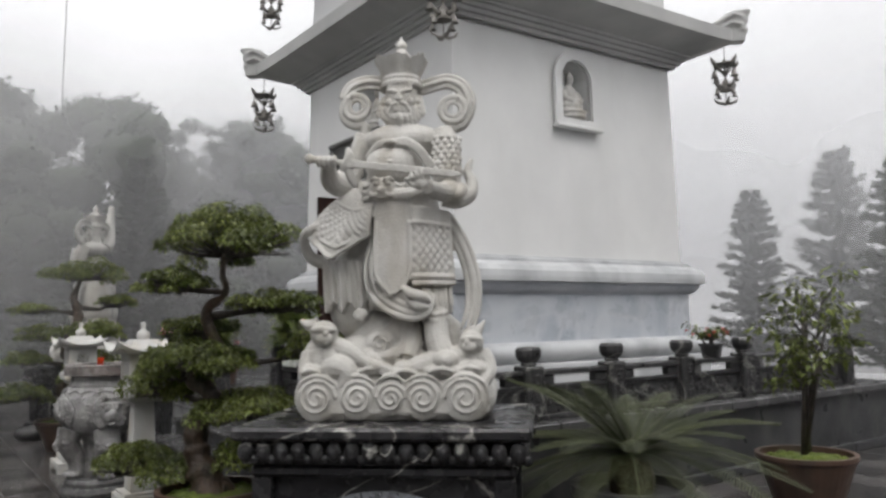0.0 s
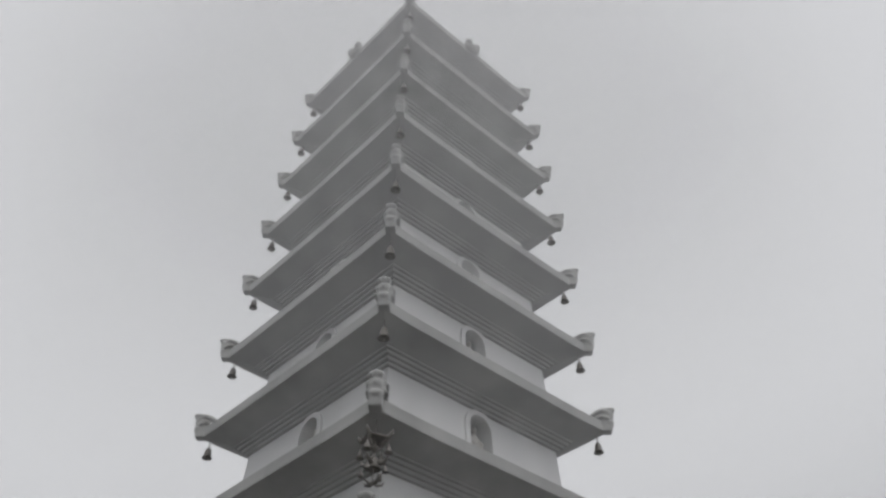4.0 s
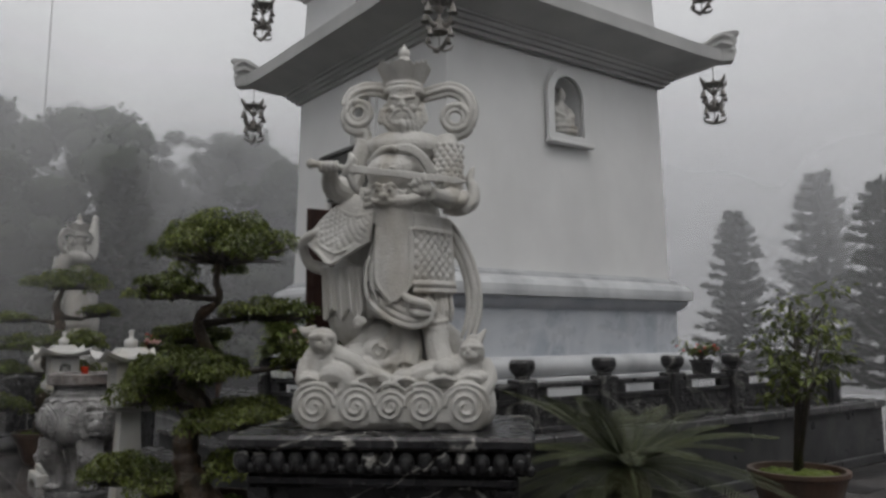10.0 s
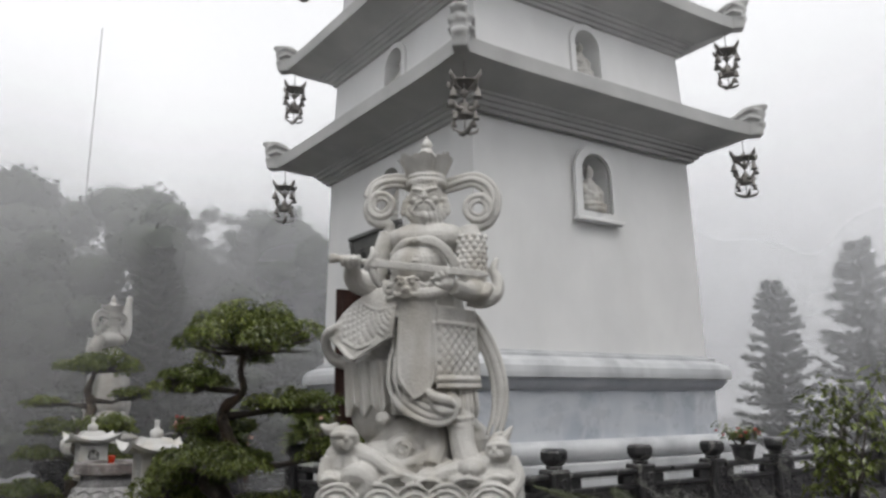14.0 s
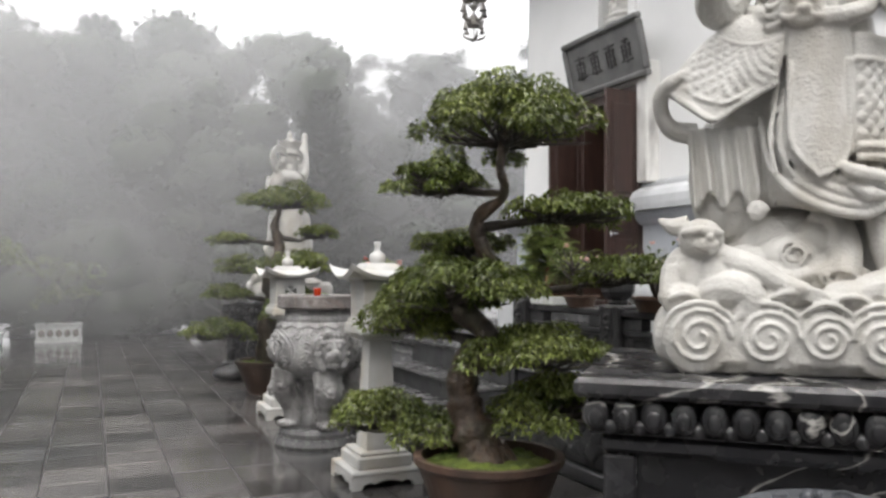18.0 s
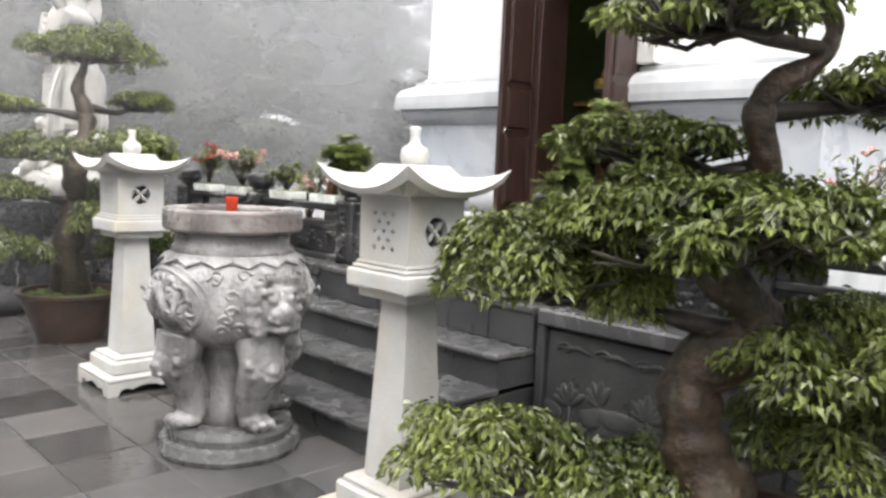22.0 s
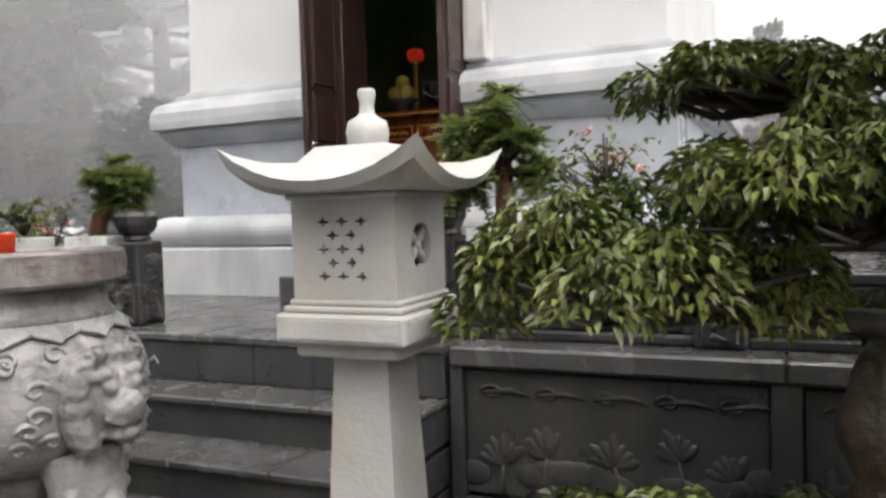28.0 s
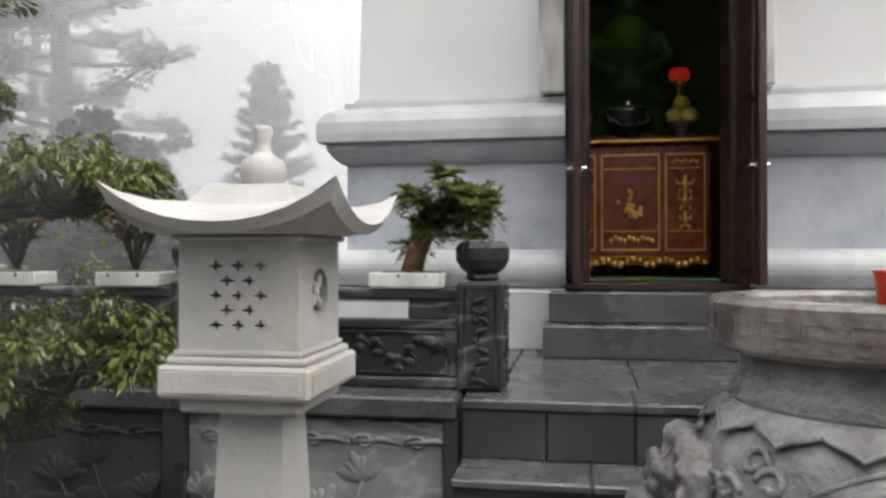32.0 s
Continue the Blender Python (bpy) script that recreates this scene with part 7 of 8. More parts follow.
def needle_tree(x, y, s, seed, lean=0.0):
    """A small yew-like bonsai with feathery sprays in a white tray."""
    rd = random.Random(seed)
    b = thing("tray_bonsai", "small feathery conifer bonsai in a white tray on the balustrade", "bonsai", pose(x, y, RZ), "tray bonsai on the balustrade")
    tray(b, 0.085, 0.16)
    top = Vector((0.02, lean, 0.34 * s))
    part("trunk", Shape().tube([(0, 0, 0.04), (0.0, lean * 0.2, 0.14 * s), (0.02, lean * 0.6, 0.24 * s), top], [0.052, 0.046, 0.036, 0.016], 9), surf_red_bark, b, "reddish trunk", smooth=True)
    tw, V, F = Shape(), [], []
    clumps = [Vector((0.02 + rd.uniform(-0.08, 0.08) * s, lean + rd.uniform(-0.14, 0.14) * s, rd.uniform(0.15, 0.37) * s)) for _ in range(22)] + [Vector((0.02, lean, 0.42 * s)), Vector((0.02, lean * 0.8, 0.30 * s))]
    for c in clumps:
        tw.tube([(0.01, lean * 0.5, 0.2 * s), c], [0.012, 0.004], 5)
        for k in range(20):
            a, el = rd.uniform(0, 6.28), rd.uniform(-0.6, 0.9)
            L = rd.uniform(0.05, 0.10) * s
            d = Vector((math.cos(a), math.sin(a), el)).normalized()
            droop = rd.uniform(-0.5, -0.1)
            tw.tube([c, c + d * L * 0.6 + Vector((0, 0, droop * L * 0.36)), c + d * L + Vector((0, 0, droop * L))], [0.003, 0.002, 0.001], 3)
            side = d.cross(Vector((0, 0, 1)))
            side = side.normalized() if side.length > 1e-3 else Vector((1, 0, 0))
            for j in range(12):
                q = 0.15 + 0.85 * j / 11
                p = c + d * L * q + Vector((0, 0, droop * L * q * q))
                for sg in (-1, 1):
                    w = side * sg * 0.030 * s * (1.2 - 0.6 * q) + d * 0.018 + Vector((0, 0, rd.uniform(-0.012, 0.010)))
                    n = len(V)
                    V += [p, p + w * 0.5 + d * 0.008, p + w, p + w * 0.5 - d * 0.008]
                    F += [(n, n + 1, n + 2), (n, n + 2, n + 3)]
    part("branchwork", tw, twig, b, smooth=True)
    me = bpy.data.meshes.new("sprays")
    me.from_pydata([tuple(v) for v in V], [], F)
    me.materials.append(leaf_b)
    part("foliage", me, None, b, kind="stuff")


surf_red_bark = surf("red_brown_bark", (0.10, 0.04, 0.025), (0.20, 0.09, 0.055), 14, (0.5, 0.8), 0.6, 40)
needle_tree(BX + 0.02, 7.76, 1.65, 5, 0.03)
needle_tree(BX + 0.02, 10.30, 1.2, 6, -0.16)


def shrub(label, m, h, r, n, leafmat, flowers=None, nf=0, seed=1, potr=0.12, poth=0.12, potmat=None, size=0.045, group="", box_tray=False, fsize=0.035):
    rd = random.Random(seed)
    b = thing("potted_shrub", label, "shrub", m, group)
    if box_tray:
        tray(b, 0.08, 0.15)
    else:
        part("pot", Shape().lathe([(potr * 0.7, 0), (potr * 0.9, poth * 0.8), (potr, poth * 0.85), (potr, poth), (potr * 0.88, poth), (potr * 0.8, poth * 0.8), (0.01, poth * 0.8)], 20), potmat or terracotta, b, smooth=False)
    st = Shape()
    tips = []
    for k in range(9):
        a = rd.uniform(0, 6.28)
        e = Vector((r * 0.75 * math.cos(a) * rd.random(), r * 0.75 * math.sin(a) * rd.random(), h * rd.uniform(0.65, 0.98)))
        k1 = Vector((e.x * 0.3, e.y * 0.3, h * 0.4))
        st.tube([(0, 0, poth * 0.7), k1, e], [0.014, 0.010, 0.004], 5)
        tips.append(e)
        for q in range(3):
            e2 = k1.lerp(e, rd.uniform(0.2, 0.9)) + Vector((rd.uniform(-r, r) * 0.5, rd.uniform(-r, r) * 0.5, rd.uniform(0, 0.15) * h))
            st.tube([k1.lerp(e, 0.3), e2], [0.007, 0.003], 4)
            tips.append(e2)
    stem = part("stem", st, twig, b, smooth=True)
    pads = [(tuple(p), (r * 0.35, r * 0.35, h * 0.14), max(3, n // len(tips))) for p in tips]
    part("foliage", leaf_mesh("foliage", leafmat, pads, size, rd, 0.5, fill=0.9), None, b, kind="stuff")
    for k in range(nf):
        p = rd.choice(tips) + Vector((rd.uniform(-r, r) * 0.35, rd.uniform(-r, r) * 0.35, rd.uniform(0, 0.1) * h))
        fl = Shape()
        for j in range(9):
            mm = Matrix.Translation(p) @ Euler((rd.uniform(-0.9, 0.9), rd.uniform(-0.9, 0.9), j * 0.7)).to_matrix().to_4x4()
            fl.ball((fsize * 0.45, 0, 0), (fsize * 0.5, fsize * 0.36, fsize * 0.16), 6, 4, mm)
        part("blossom", fl, flowers, stem, smooth=True)
    return b


onrail = lambda x, y: pose(x, y, RZ)
G1 = "potted plants on the balustrade"
shrub("red-leaved flowering shrub in a white tray on the balustrade", onrail(BX, 12.25), 0.42, 0.24, 260, leaf_a, petal_red, 16, 31, group=G1, box_tray=True)
shrub("pink rose bush in a tray on the balustrade", onrail(BX, 11.62), 0.40, 0.24, 200, leaf_a, petal_pink, 7, 32, group=G1, box_tray=True, fsize=0.055)
shrub("small round green shrub in a white tray on the balustrade", onrail(BX, 10.88), 0.30, 0.16, 240, leaf_a, None, 0, 33, group=G1, box_tray=True)
shrub("thin azalea with pink flowers in a clay bowl on the balustrade", onrail(BX, 7.30), 0.46, 0.28, 170, leaf_a, petal_pink, 6, 34, potr=0.14, poth=0.09, group=G1, fsize=0.03)
shrub("bare-branched red-flowered shrub in a clay bowl on the balustrade", onrail(BX + 0.02, 6.45), 0.46, 0.30, 70, leaf_a, petal_pink, 10, 35, potr=0.17, poth=0.10, group=G1, fsize=0.022)
shrub("red flowering plant in a dark pot on the front balustrade", onrail(7.30, BY), 0.36, 0.26, 260, leaf_a, petal_red, 14, 36, potr=0.13, poth=0.15, potmat=dark_stone, group=G1, fsize=0.024)
shrub("green shrub in a white planter on the terrace", pose(4.0, 12.3, TZ), 0.55, 0.24, 300, leaf_a, None, 0, 37, potr=0.16, poth=0.24, potmat=tray_mat)
shrub("leafy rose bush on the terrace floor", pose(4.1, 11.5, TZ), 0.75, 0.32, 320, leaf_a, petal_pink, 8, 38, potr=0.18, poth=0.22, fsize=0.05)


# ---- pots on the courtyard ----
def cycad(x, y, s, seed, pr=0.42, ph=0.42, nf=34):
    rd = random.Random(seed)
    b = thing("cycad", "sago cycad with arching dark green fronds in a grey stone pot", "cycad", pose(x, y, 0), "potted cycads")
    part("pot", Shape().lathe([(pr * 0.68, 0), (pr * 0.72, 0.04), (pr * 0.95, ph * 0.8), (pr * 1.04, ph * 0.86), (pr * 1.04, ph), (pr * 0.9, ph), (pr * 0.86, ph * 0.86), (0.01, ph * 0.9)], 36), concrete_pot, b)
    part("stem", Shape().lathe([(0.16, ph * 0.85), (0.17, ph + 0.06), (0.14, ph + 0.16), (0.05, ph + 0.24)], 14), bark, b, "shaggy brown stem")
    for k in range(nf):
        a = 2 * math.pi * k / nf * 2.618
        el = radians(4 + 46 * (k / nf) ** 1.2)
        L = s * rd.uniform(0.85, 1.1)
        d = Vector((math.cos(a) * math.cos(el), math.sin(a) * math.cos(el), math.sin(el)))
        side = Vector((-math.sin(a), math.cos(a), 0))
        pts = [Vector((0, 0, ph + 0.22)) + d * L * q + Vector((0, 0, -0.40 * L * q * q * math.cos(el))) for q in [j / 12 for j in range(13)]]
        V, Q = [], []
        for j in range(1, 52):
            q = j / 52
            i = min(int(q * 12), 11)
            p = pts[i].lerp(pts[i + 1], q * 12 - i)
            t = (pts[i + 1] - pts[i]).normalized()
            up = side.cross(t)
            w = 0.145 * s * math.sin(math.pi * (0.14 + 0.83 * q)) ** 0.6 * rd.uniform(0.9, 1.08)
            n = len(V)
            r = 0.010 * (1.1 - q)
            V += [p - side * r - t * 0.0045, p - side * r + t * 0.0045, p + side * r + t * 0.0045, p + side * r - t * 0.0045]
            Q.append((n, n + 1, n + 2, n + 3))
            if j > 1:
                Q.append((n - 9, n, n + 3, n - 8))
            for sg, k0, k1 in ((-1, n + 1, n), (1, n + 3, n + 2)):
                e = (side * sg * 0.85 + t * 0.55 + up * 0.22).normalized()
                mid = p + e * w * 0.55 + up * 0.006
                h = len(V)
                ends = [mid - t * 0.005, p + e * w - up * 0.02, mid + t * 0.005]
                if sg < 0:
                    ends = ends[::-1]
                V += ends
                Q.append((k0, h, h + 1, h + 2, k1))
        sh = Shape().add(V, Q)
        part("frond", sh, leaf_cyc, b)
    return b


cycad(4.55, 4.32, 1.15, 41, ph=0.46, nf=42)
cycad(-1.75, 12.6, 0.95, 42, nf=26)
cycad(-2.3, 8.9, 0.95, 43, nf=24)


def moss_bowl():
    b = thing("shrub_in_bowl", "slender leafy shrub in a brown bowl with yellow-green moss", "shrub", pose(6.55, 4.15, 0))
    pot(b, 0.40, 0.48, terracotta)
    rd = random.Random(9)
    st, tips = Shape(), []
    for k in range(5):
        e = Vector((rd.uniform(-0.35, 0.35), rd.uniform(-0.35, 0.35), rd.uniform(1.5, 2.05)))
        st.tube([(rd.uniform(-0.05, 0.05), 0, 0.42), (e.x * 0.3, e.y * 0.4, 1.0), e], [0.026, 0.02, 0.006], 6)
        for j in range(6):
            s = Vector((e.x * 0.3, e.y * 0.4, 1.0)).lerp(e, rd.random())
            t = s + Vector((rd.uniform(-0.3, 0.3), rd.uniform(-0.3, 0.3), rd.uniform(0.0, 0.25)))
            st.tube([s, t], [0.009, 0.003], 4)
            tips.append(t)
    part("stem", st, twig, b, smooth=True)
    part("foliage", leaf_mesh("foliage", leaf_a, [(tuple(p), (0.15, 0.15, 0.15), 24) for p in tips], 0.078, rd, 0.6, fill=0.9), None, b, kind="stuff")


moss_bowl()


def mum():
    b = thing("chrysanthemum_pot", "pot of pale yellow chrysanthemums on the paving", "flowers", pose(-0.95, 7.25, 0))
    pot(b, 0.17, 0.2, terracotta)
    rd = random.Random(12)
    part("foliage", leaf_mesh("foliage", leaf_a, [((0, 0, 0.30), (0.24, 0.24, 0.14), 500)], 0.06, rd, 0.6), None, b, kind="stuff")
    for k in range(16):
        a, q = rd.uniform(0, 6.28), math.sqrt(rd.random()) * 0.22
        p = Vector((q * math.cos(a), q * math.sin(a), 0.44 - 0.3 * q * q))
        fl = Shape()
        for j in range(14):
            mm = Matrix.Translation(p) @ Euler((rd.uniform(-0.5, 0.5), rd.uniform(-0.9, 0.2), j * 0.45)).to_matrix().to_4x4()
            fl.ball((0.028, 0, 0), (0.026, 0.009, 0.006), 5, 3, mm)
        part("flower_head", fl, petal_yellow, b, smooth=True)


mum()


def planter(x, y, w, rot=0, tall=1.0):
    b = thing("stone_planter", "low white stone planter with a leafy bush", "planter", pose(x, y, 0, 0, 0, rot), "planters along the courtyard edge")
    part("box", Shape().box(-w, w, -0.28, 0.28, 0.06, 0.36, 0.015).box(-w - 0.03, w + 0.03, -0.31, 0.31, 0.361, 0.41, 0.012).box(-w - 0.02, w + 0.02, -0.3, 0.3, 0, 0.058, 0.01), tray_mat, b)
    rel = Shape()
    for k in range(5):
        rel.ball((-w * 0.75 + w * 0.375 * k, -0.285, 0.21), (w * 0.15, 0.02, 0.08), 8, 5)
    part("relief", rel, dish_mat, b, "faded reddish relief", smooth=True)
    rd = random.Random(int(x * 10 + y))
    st = Shape()
    pads = []
    for k in range(6):
        e = Vector((rd.uniform(-w, w), rd.uniform(-0.2, 0.2), rd.uniform(0.8, 1.5) * tall))
        st.tube([(e.x * 0.4, 0, 0.35), e], [0.03, 0.012], 5)
        pads.append((tuple(e), (0.5, 0.42, 0.42), 700))
    part("stem", st, twig, b)
    part("foliage", leaf_mesh("foliage", leaf_a, pads, 0.11, rd, 0.6, fill=0.8), None, b, kind="stuff")


planter(-0.50, 20.4, 0.42)
planter(-1.75, 17.6, 0.45, 0, 1.5)
planter(-3.2, 14.6, 0.45)
st = Shape().ball((0, 0, 0.09), (0.27, 0.22, 0.12), 18, 10).ball((0.1, 0.02, 0.15), (0.13, 0.12, 0.10), 12, 8)
rock = new("garden_stone", carve(st, "garden_stone", dark_stone, 0.02, 0.01, 9))
rock.matrix_basis = pose(1.86, 13.2, 0)
tagged(rock, "rounded dark stone seat on the wet paving", "stone")


# ---- trees in the mist ----
def crown_mesh(name, blobs, size, mat, rd):
    V, F = [], []
    for c, r, n in blobs:
        for _ in range(n):
            d = Vector((rd.gauss(0, 1), rd.gauss(0, 1), rd.gauss(0, 1))).normalized()
            q = rd.random() ** 0.4
            p = Vector((c[0] + d.x * r[0] * q, c[1] + d.y * r[1] * q, c[2] + d.z * r[2] * q))
            o = Vector((rd.gauss(0, 1), rd.gauss(0, 1), rd.gauss(0, 0.7))).normalized()
            s = o.orthogonal().normalized()
            w = size * rd.uniform(0.6, 1.3)
            k = len(V)
            V += [p, p + o * w * 0.5 + s * w * 0.35, p + o * w, p + o * w * 0.5 - s * w * 0.35]
            F += [(k, k + 1, k + 2), (k, k + 2, k + 3)]
    me = bpy.data.meshes.new(name)
    me.from_pydata([tuple(v) for v in V], [], F)
    me.materials.append(mat)
    return me


def broadleaf(seed, m, h=7.5, spread=2.6):
    rd = random.Random(seed)
    t = thing("tree", "tall dark broadleaf tree fading into mist", "tree", m, "trees round the courtyard")
    tr = Shape().tube([(0, 0, -0.1), (0.1, 0.05, h * 0.25), (-0.1, 0.1, h * 0.5), (0.05, 0, h * 0.8)], [0.22, 0.17, 0.12, 0.04], 8)
    blobs = []
    for k in range(34):
        a, z = rd.uniform(0, 6.28), h * rd.uniform(0.15, 0.92)
        q = spread * rd.uniform(0.3, 1.0) * (1.15 - 0.75 * abs(z / h - 0.5))
        e = Vector((q * math.cos(a), q * math.sin(a), z + 0.5))
        tr.tube([(0, 0, z - 0.4), (e.x * 0.5, e.y * 0.5, z), e], [0.07, 0.05, 0.015], 5)
        blobs.append((tuple(e), (rd.uniform(0.7, 1.15), rd.uniform(0.7, 1.15), rd.uniform(0.45, 0.8)), 420))
    blobs.append(((0, 0, h * 0.93), (0.9, 0.9, 0.6), 300))
    part("trunk", tr, far_bark, t, smooth=True)
    part("crown", crown_mesh("crown", blobs, 0.17, leaf_far, rd), None, t, kind="stuff")
    part("inner_foliage", foliage_core(blobs, 0.80), leaf_far, t, smooth=True, kind="stuff")
    return t


def foliage_core(blobs, k):
    """The dense, lumpy heart of a crown, behind its loose outer leaves."""
    sh = Shape()
    for c, r, n in blobs:
        first = len(sh.v)
        sh.ball(c, tuple(k * q for q in r), 10, 7)
        for i in range(first, len(sh.v)):
            p = Vector(sh.v[i])
            sh.v[i] = tuple(Vector(c) + (p - Vector(c)) * (1 + 0.35 * noise.noise(p * 2.3)))
    return sh


def norfolk(seed, m, h=5.5):
    rd = random.Random(seed)
    t = thing("conifer", "layered young araucaria conifer in the mist", "tree", m, "conifers round the courtyard")
    tr = Shape().tube([(0, 0, -0.1), (0, 0, h)], [0.12, 0.02], 7)
    V, F = [], []
    z = 0.7
    while z < h - 0.15:
        for k in range(7):
            a = 2 * math.pi * k / 7 + rd.uniform(-0.25, 0.25)
            d = Vector((math.cos(a), math.sin(a), rd.uniform(0.12, 0.42)))
            L = (1.45 * (1 - z / h) + 0.15) * rd.uniform(0.55, 1.1)
            tr.tube([(0, 0, z), Vector((0, 0, z)) + d * L], [0.022, 0.006], 4)
            side = Vector((-math.sin(a), math.cos(a), 0))
            for j in range(26):
                q = 0.12 + 0.88 * j / 25
                p = Vector((0, 0, z)) + d * L * q
                for sg in (-1, 1):
                    w = side * sg * (0.26 * L * (1.1 - q) + 0.07) + d * 0.12 + Vector((0, 0, rd.uniform(-0.10, 0.12)))
                    n = len(V)
                    V += [p, p + w * 0.5 + Vector((0, 0, 0.03)) + d * 0.035, p + w, p + w * 0.5 - d * 0.035]
                    F += [(n, n + 1, n + 2), (n, n + 2, n + 3)]
        z += 0.27 * (0.7 + 0.5 * (1 - z / h))
    part("trunk", tr, far_bark, t, smooth=True)
    me = bpy.data.meshes.new("boughs")
    me.from_pydata([tuple(v) for v in V], [], F)
    me.materials.append(leaf_far)
    part("foliage", me, None, t, kind="stuff")
    return t


def pine(seed, m, h=9.0):
    rd = random.Random(seed)
    t = thing("pine_tree", "tall pine with long level boughs and open needle tufts in mist", "tree", m, "pines behind the pagoda")
    tr = Shape().tube([(0, 0, -0.1), (0.08, 0, h * 0.25), (0.1, 0, h * 0.45), (0, 0.1, h * 0.75), (0.05, 0, h)], [0.27, 0.23, 0.19, 0.11, 0.03], 10)
    blobs = []
    for k in range(38):
        z = h * (0.25 + 0.72 * (k + rd.uniform(-0.4, 0.4)) / 38)
        a, L = 2.4 * k + rd.uniform(-0.4, 0.4), rd.uniform(1.9, 4.0) * (1.22 - 0.85 * z / h)
        d, side = Vector((math.cos(a), math.sin(a), 0)), Vector((-math.sin(a), math.cos(a), 0))
        lift = rd.uniform(0.0, 0.28)
        line = [Vector((0.06, 0, z)) + d * L * q + Vector((0, 0, L * lift * q * q)) + side * 0.12 * math.sin(5 * q + k) for q in (0, 0.25, 0.5, 0.75, 1.0)]
        tr.tube(line, [0.06, 0.05, 0.038, 0.026, 0.01], 6)
        for q in range(9):
            u = rd.uniform(0.3, 1.0)
            i = min(int(u * 4), 3)
            p = line[i].lerp(line[i + 1], u * 4 - i)
            e = p + side * rd.uniform(-0.75, 0.75) * (1.25 - u) + d * rd.uniform(0, 0.3) + Vector((0, 0, rd.uniform(-0.05, 0.3)))
            tr.tube([p, e], [0.016, 0.006], 4)
            blobs.append((tuple(e), (0.30, 0.30, 0.19), 40))
            blobs.append((tuple(p.lerp(e, 0.55)), (0.2, 0.2, 0.13), 14))
    part("trunk", tr, far_bark, t, smooth=True)
    part("needles", crown_mesh("needles", blobs, 0.13, leaf_far, rd), None, t, kind="stuff")
    return t


bl = [broadleaf(51, pose(4.3, 22.6, 0), 7.6, 3.0), broadleaf(52, pose(-1.4, 22.8, 0), 6.6, 2.6), broadleaf(53, pose(9.4, 22.4, 0), 7.4, 2.7)]
spots = [(1.6, 23.4, 7.2), (6.9, 25.5, 4.9), (-4.2, 21.2, 6.2), (-6.8, 18.6, 6.4), (-8.6, 15.0, 6.6), (-9.6, 11.2, 6.4), (-9.8, 7.0, 6.4), (-9.4, 2.6, 6.2), (-8.0, -2.0, 6.4), (-5.0, -5.4, 6.2), (0.0, -7.2, 6.2), (-3.0, 24.0, 6.6), (-6.0, 22.4, 6.6), (-8.8, 19.4, 6.6), (-11.0, 14.8, 6.6), (-10.8, 17.2, 7.0), (5.0, -6.5, 6.4),
         (10.0, -4.4, 6.0), (19.8, 2.4, 3.4), (23.0, 6.4, 5.6), (21.0, 4.4, 4.6), (16.4, -1.2, 4.0), (2.9, 20.2, 4.4), (7.2, 20.0, 4.6), (-0.2, 25.2, 7.0), (11.0, 20.6, 6.4)]
rs = random.Random(77)
for k, (x, y, h) in enumerate(spots):
    s = h / 7.2
    ob = copy_thing(bl[k % 3], pose(x, y, 0, 0, 0, rs.uniform(0, 360)))
    ob.scale = (s * rs.uniform(0.9, 1.15), s * rs.uniform(0.9, 1.15), s)
nf = norfolk(61, pose(16.9, 11.3, 0), 4.6)
for x, y, h in ((17.8, 9.7, 5.4), (16.6, 16.4, 5.6), (14.6, 6.9, 4.4), (15.4, 5.4, 3.4), (4.6, 18.6, 5.4), (0.2, 22.0, 7.4), (8.9, 15.7, 3.0), (10.6, 16.6, 3.5), (10.9, 15.8, 2.7), (12.8, 17.2, 3.4), (19.8, 7.0, 4.4)):
    ob = copy_thing(nf, pose(x, y, 0, 0, 0, rs.uniform(0, 360)))
    ob.scale = (h / 4.6 * (1.45 if h < 3.6 else 1),) * 2 + (h / 4.6,)
pn = pine(71, pose(14.0, 19.7, 0), 11.5)
for x, y, s in ((18.4, 23.6, 0.9), (10.6, 19.8, 0.64), (8.0, 21.0, 0.64), (6.2, 22.6, 0.66)):
    ob = copy_thing(pn, pose(x, y, 0, 0, 0, rs.uniform(0, 360)))
    ob.scale = (s,) * 3
fp = thing("flagpole", "tall thin grey flagpole among the far trees", "pole", pose(3.85, 25.2, 0, 0.6, 0.8, 0))
part("mast", Shape().tube([(0, 0, 0), (0, 0, 7), (0, 0, 13.4)], [0.045, 0.035, 0.02], 8), steel_pole, fp)
part("base_plate", Shape().lathe([(0.2, 0), (0.2, 0.04), (0.07, 0.05)], 12), steel_pole, fp)

# low hedge of shrubs round the courtyard edge, one mass nobody could count
hb = []
rh = random.Random(90)
for k in range(300):
    a = radians(rh.uniform(-30, 330))
    q = rh.uniform(0, 1)
    x, y = 5 + (15.5 + 4 * q) * math.cos(a), 8.5 + (13.2 + 4 * q) * math.sin(a)
    if x > -8.5 and y < 20.5 and -9 < x < 6 and y > -3:
        continue
    if x > 10 and y > 1:
        continue
    hb.append(((x, y, rh.uniform(0.3, 2.2)), (1.4, 1.4, 0.9), 200))
hedge = new("shrubbery", crown_mesh("shrubbery", hb, 0.19, leaf_far, rh))
part("inner_foliage", foliage_core(hb, 0.85), leaf_far, hedge, smooth=True, kind="stuff")
tagged(hedge, "dark mass of shrubs closing the courtyard in mist", "shrubs", kind="stuff")


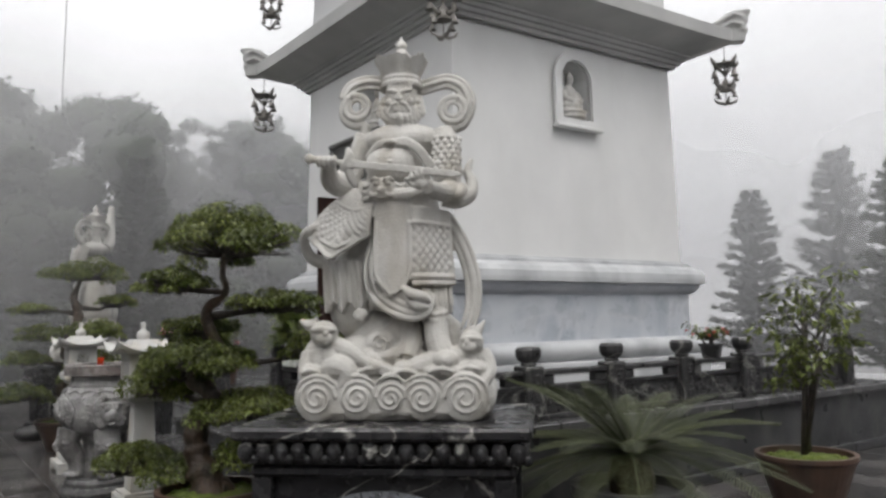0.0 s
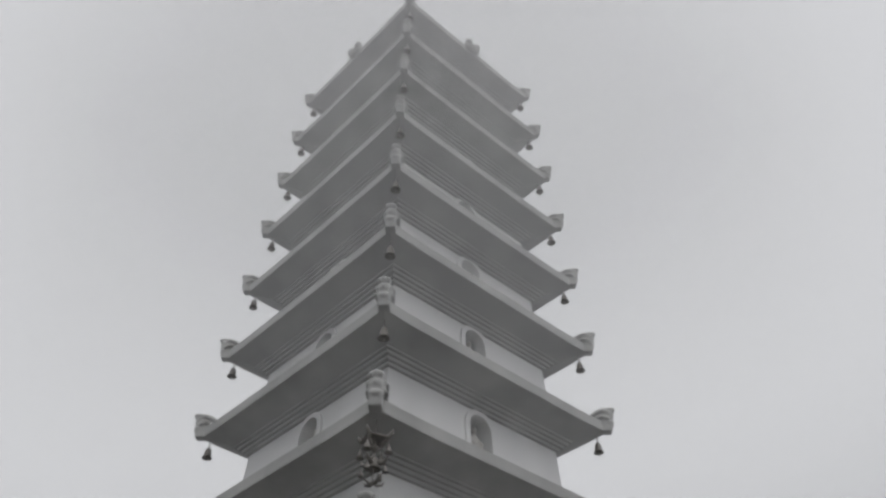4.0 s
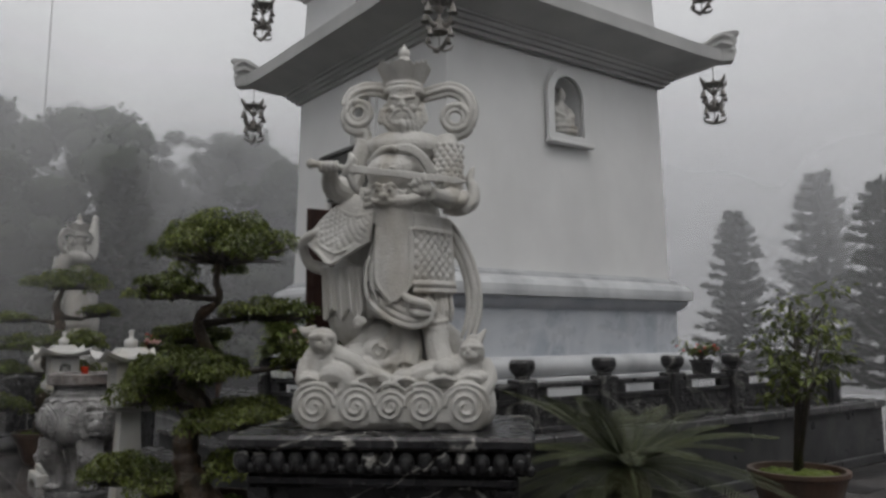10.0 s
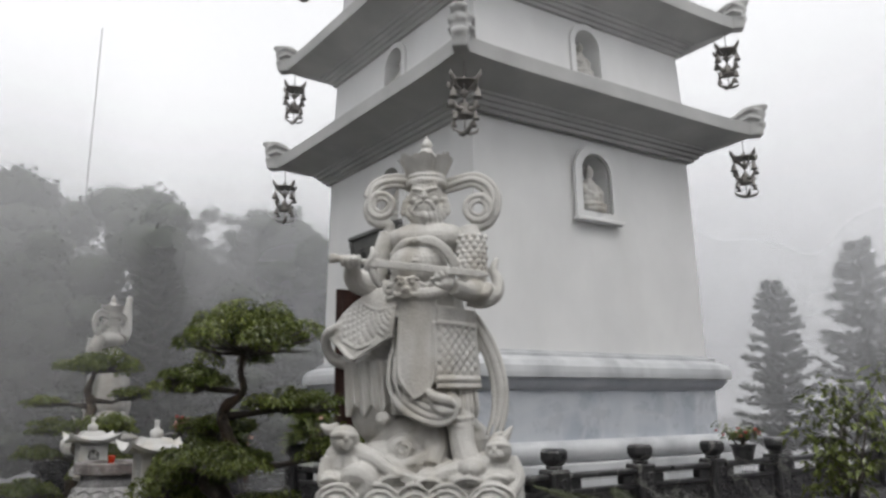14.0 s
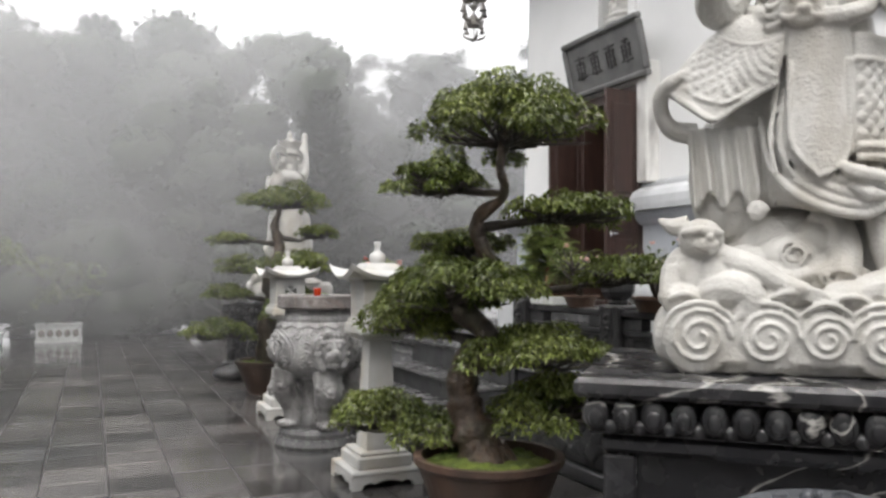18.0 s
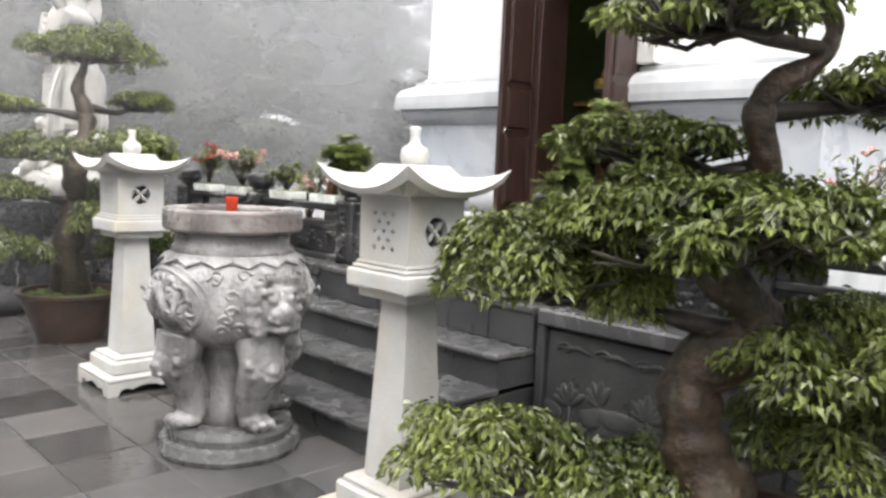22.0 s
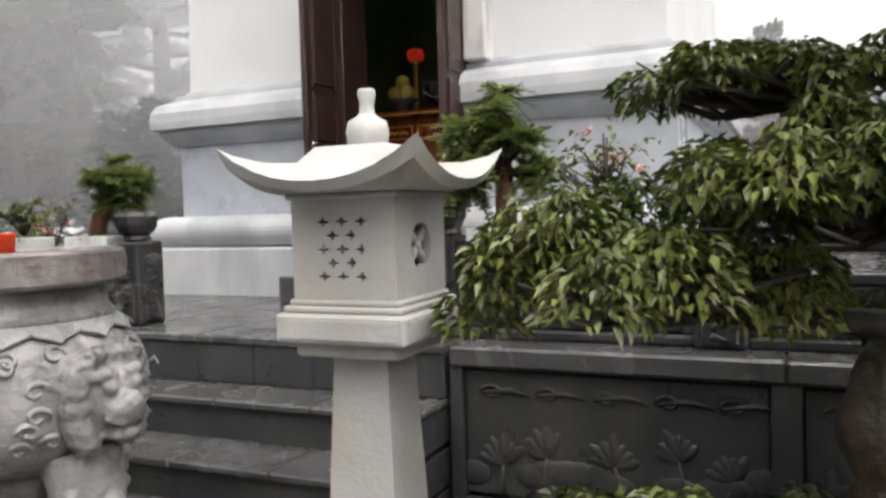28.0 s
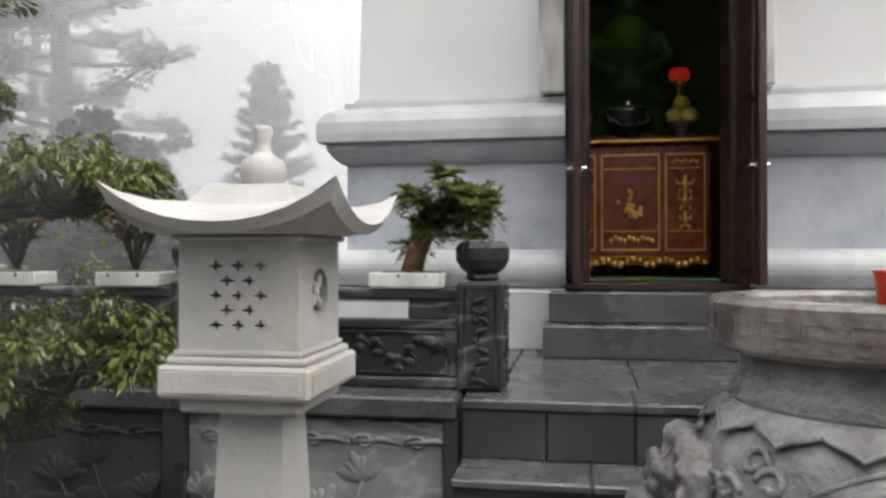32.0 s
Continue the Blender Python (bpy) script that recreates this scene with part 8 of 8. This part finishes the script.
# ---- drifting mist ----
def shell(name, r, amount, h0, h1):
    sh = Shape()
    n = 64
    vs = [(5 + r * math.cos(2 * math.pi * k / n), 8.5 + r * math.sin(2 * math.pi * k / n), z) for z in (h0, h1) for k in range(n)]
    sh.add(vs, [(k, (k + 1) % n, n + (k + 1) % n, n + k) for k in range(n)])
    ob = part(name, sh, mist_material("mist_%d" % int(r), amount, 0.12, [("Z", h1 * 0.75, h1 * 0.38), ("Z", -2.5, 4.5)], 0.98), smooth=True)
    return tagged(ob, "thin bank of drifting mist round the courtyard", "mist", kind="stuff")


for x0, y0, x1, y1, a in MIST_SCREENS:
    sh = Shape().add([(x0, y0, -0.05), (x1, y1, -0.05), (x1, y1, 13.0), (x0, y0, 13.0)], [(0, 1, 2, 3)])
    ends = [("X", x0, x0 + 6.0)] if y0 == y1 else [("Y", y0, y0 + 3.0)]
    ob = part("mist_screen", sh, mist_material("screen_%d" % int(x1), a, 0.15, [("Z", 10.5, 5.5), ("Z", -3.0, 4.0)] + ends, 0.98))
    tagged(ob, "thin drift of mist behind the terrace", "mist", kind="stuff")
for r, a in MIST_SHELLS:
    shell("mist_bank", r, a, -0.05, 15.0)
for i, (h, zt, w) in enumerate(TIERS):
    if i >= 1:
        z = zt + 0.25
        sh = Shape().add([(-2, 0, z), (16, 0, z), (16, 18, z), (-2, 18, z)], [(0, 1, 2, 3)])
        ob = part("cloud_layer", sh, mist_material("cloud_%d" % i, CLOUD * (0.35 + 0.2 * i), 0.04, [("X", -2, 3), ("X", 16, 11), ("Y", 0, 5), ("Y", 18, 13)]))
        tagged(ob, "thin layer of low cloud across the upper storeys", "mist", kind="stuff")
for y, x0, x1, a in MIST_VEILS:
    sh = Shape().add([(x0, y, 0.0), (x1, y, 0.0), (x1, y, 8.0), (x0, y, 8.0)], [(0, 1, 2, 3)])
    ob = part("mist_veil", sh, mist_material("veil_%d" % int(y), a, 0.2, [("X", x1, x1 - 1.6), ("Z", 8.0, 4.5), ("Z", -0.5, 2.2)]))
    tagged(ob, "low veil of mist drifting over the courtyard paving", "mist", kind="stuff")


# ---- courtyard paving ----
def paving():
    base = Shape().box(-9.5, 22.0, -7.5, 22.2, -0.03, -0.008, 0.0)
    pv = structure("pavement", base, joint_mat, "wet grey stone courtyard paving with dark joints", "pavement")
    rd = random.Random(101)
    g = 0.428
    tile = []
    for k in range(6):
        s = Shape().box(-g / 2 + 0.003, g / 2 - 0.003, -g / 2 + 0.003, g / 2 - 0.003, -0.03, 0.0, 0.003)
        tile.append(s.mesh("tile", paver))
    rest = Shape()
    near = []
    for i in range(-22, 50):
        for j in range(-18, 51):
            x, y = 0.21 + g * (i + 0.5), 8.76 + g * (j - 20 + 0.5)
            if TX0 - 0.1 < x < TX1 and TY0 - 0.1 < y < TY1:
                continue
            near.append(((max(0, abs(x - 0.9) - 1.0) + max(0, abs(y - 7.6) - 5.2) * 0.8), x, y))
    near.sort()
    for k, (d, x, y) in enumerate(near):
        tilt = Euler((rd.uniform(-0.003, 0.003), rd.uniform(-0.003, 0.003), 0)).to_matrix().to_4x4()
        m = Matrix.Translation((x, y, rd.uniform(-0.003, 0.001))) @ tilt
        if k < 300:
            ob = part("tile", tile[k % 6], None, pv)
            ob.matrix_basis = m
        else:
            e = g / 2 - 0.003
            rest.add([(-e, -e, 0), (e, -e, 0), (e, e, 0), (-e, e, 0)], [(0, 1, 2, 3)], m)
    part("tiles", rest, paver_far, pv, kind="stuff")


paving()
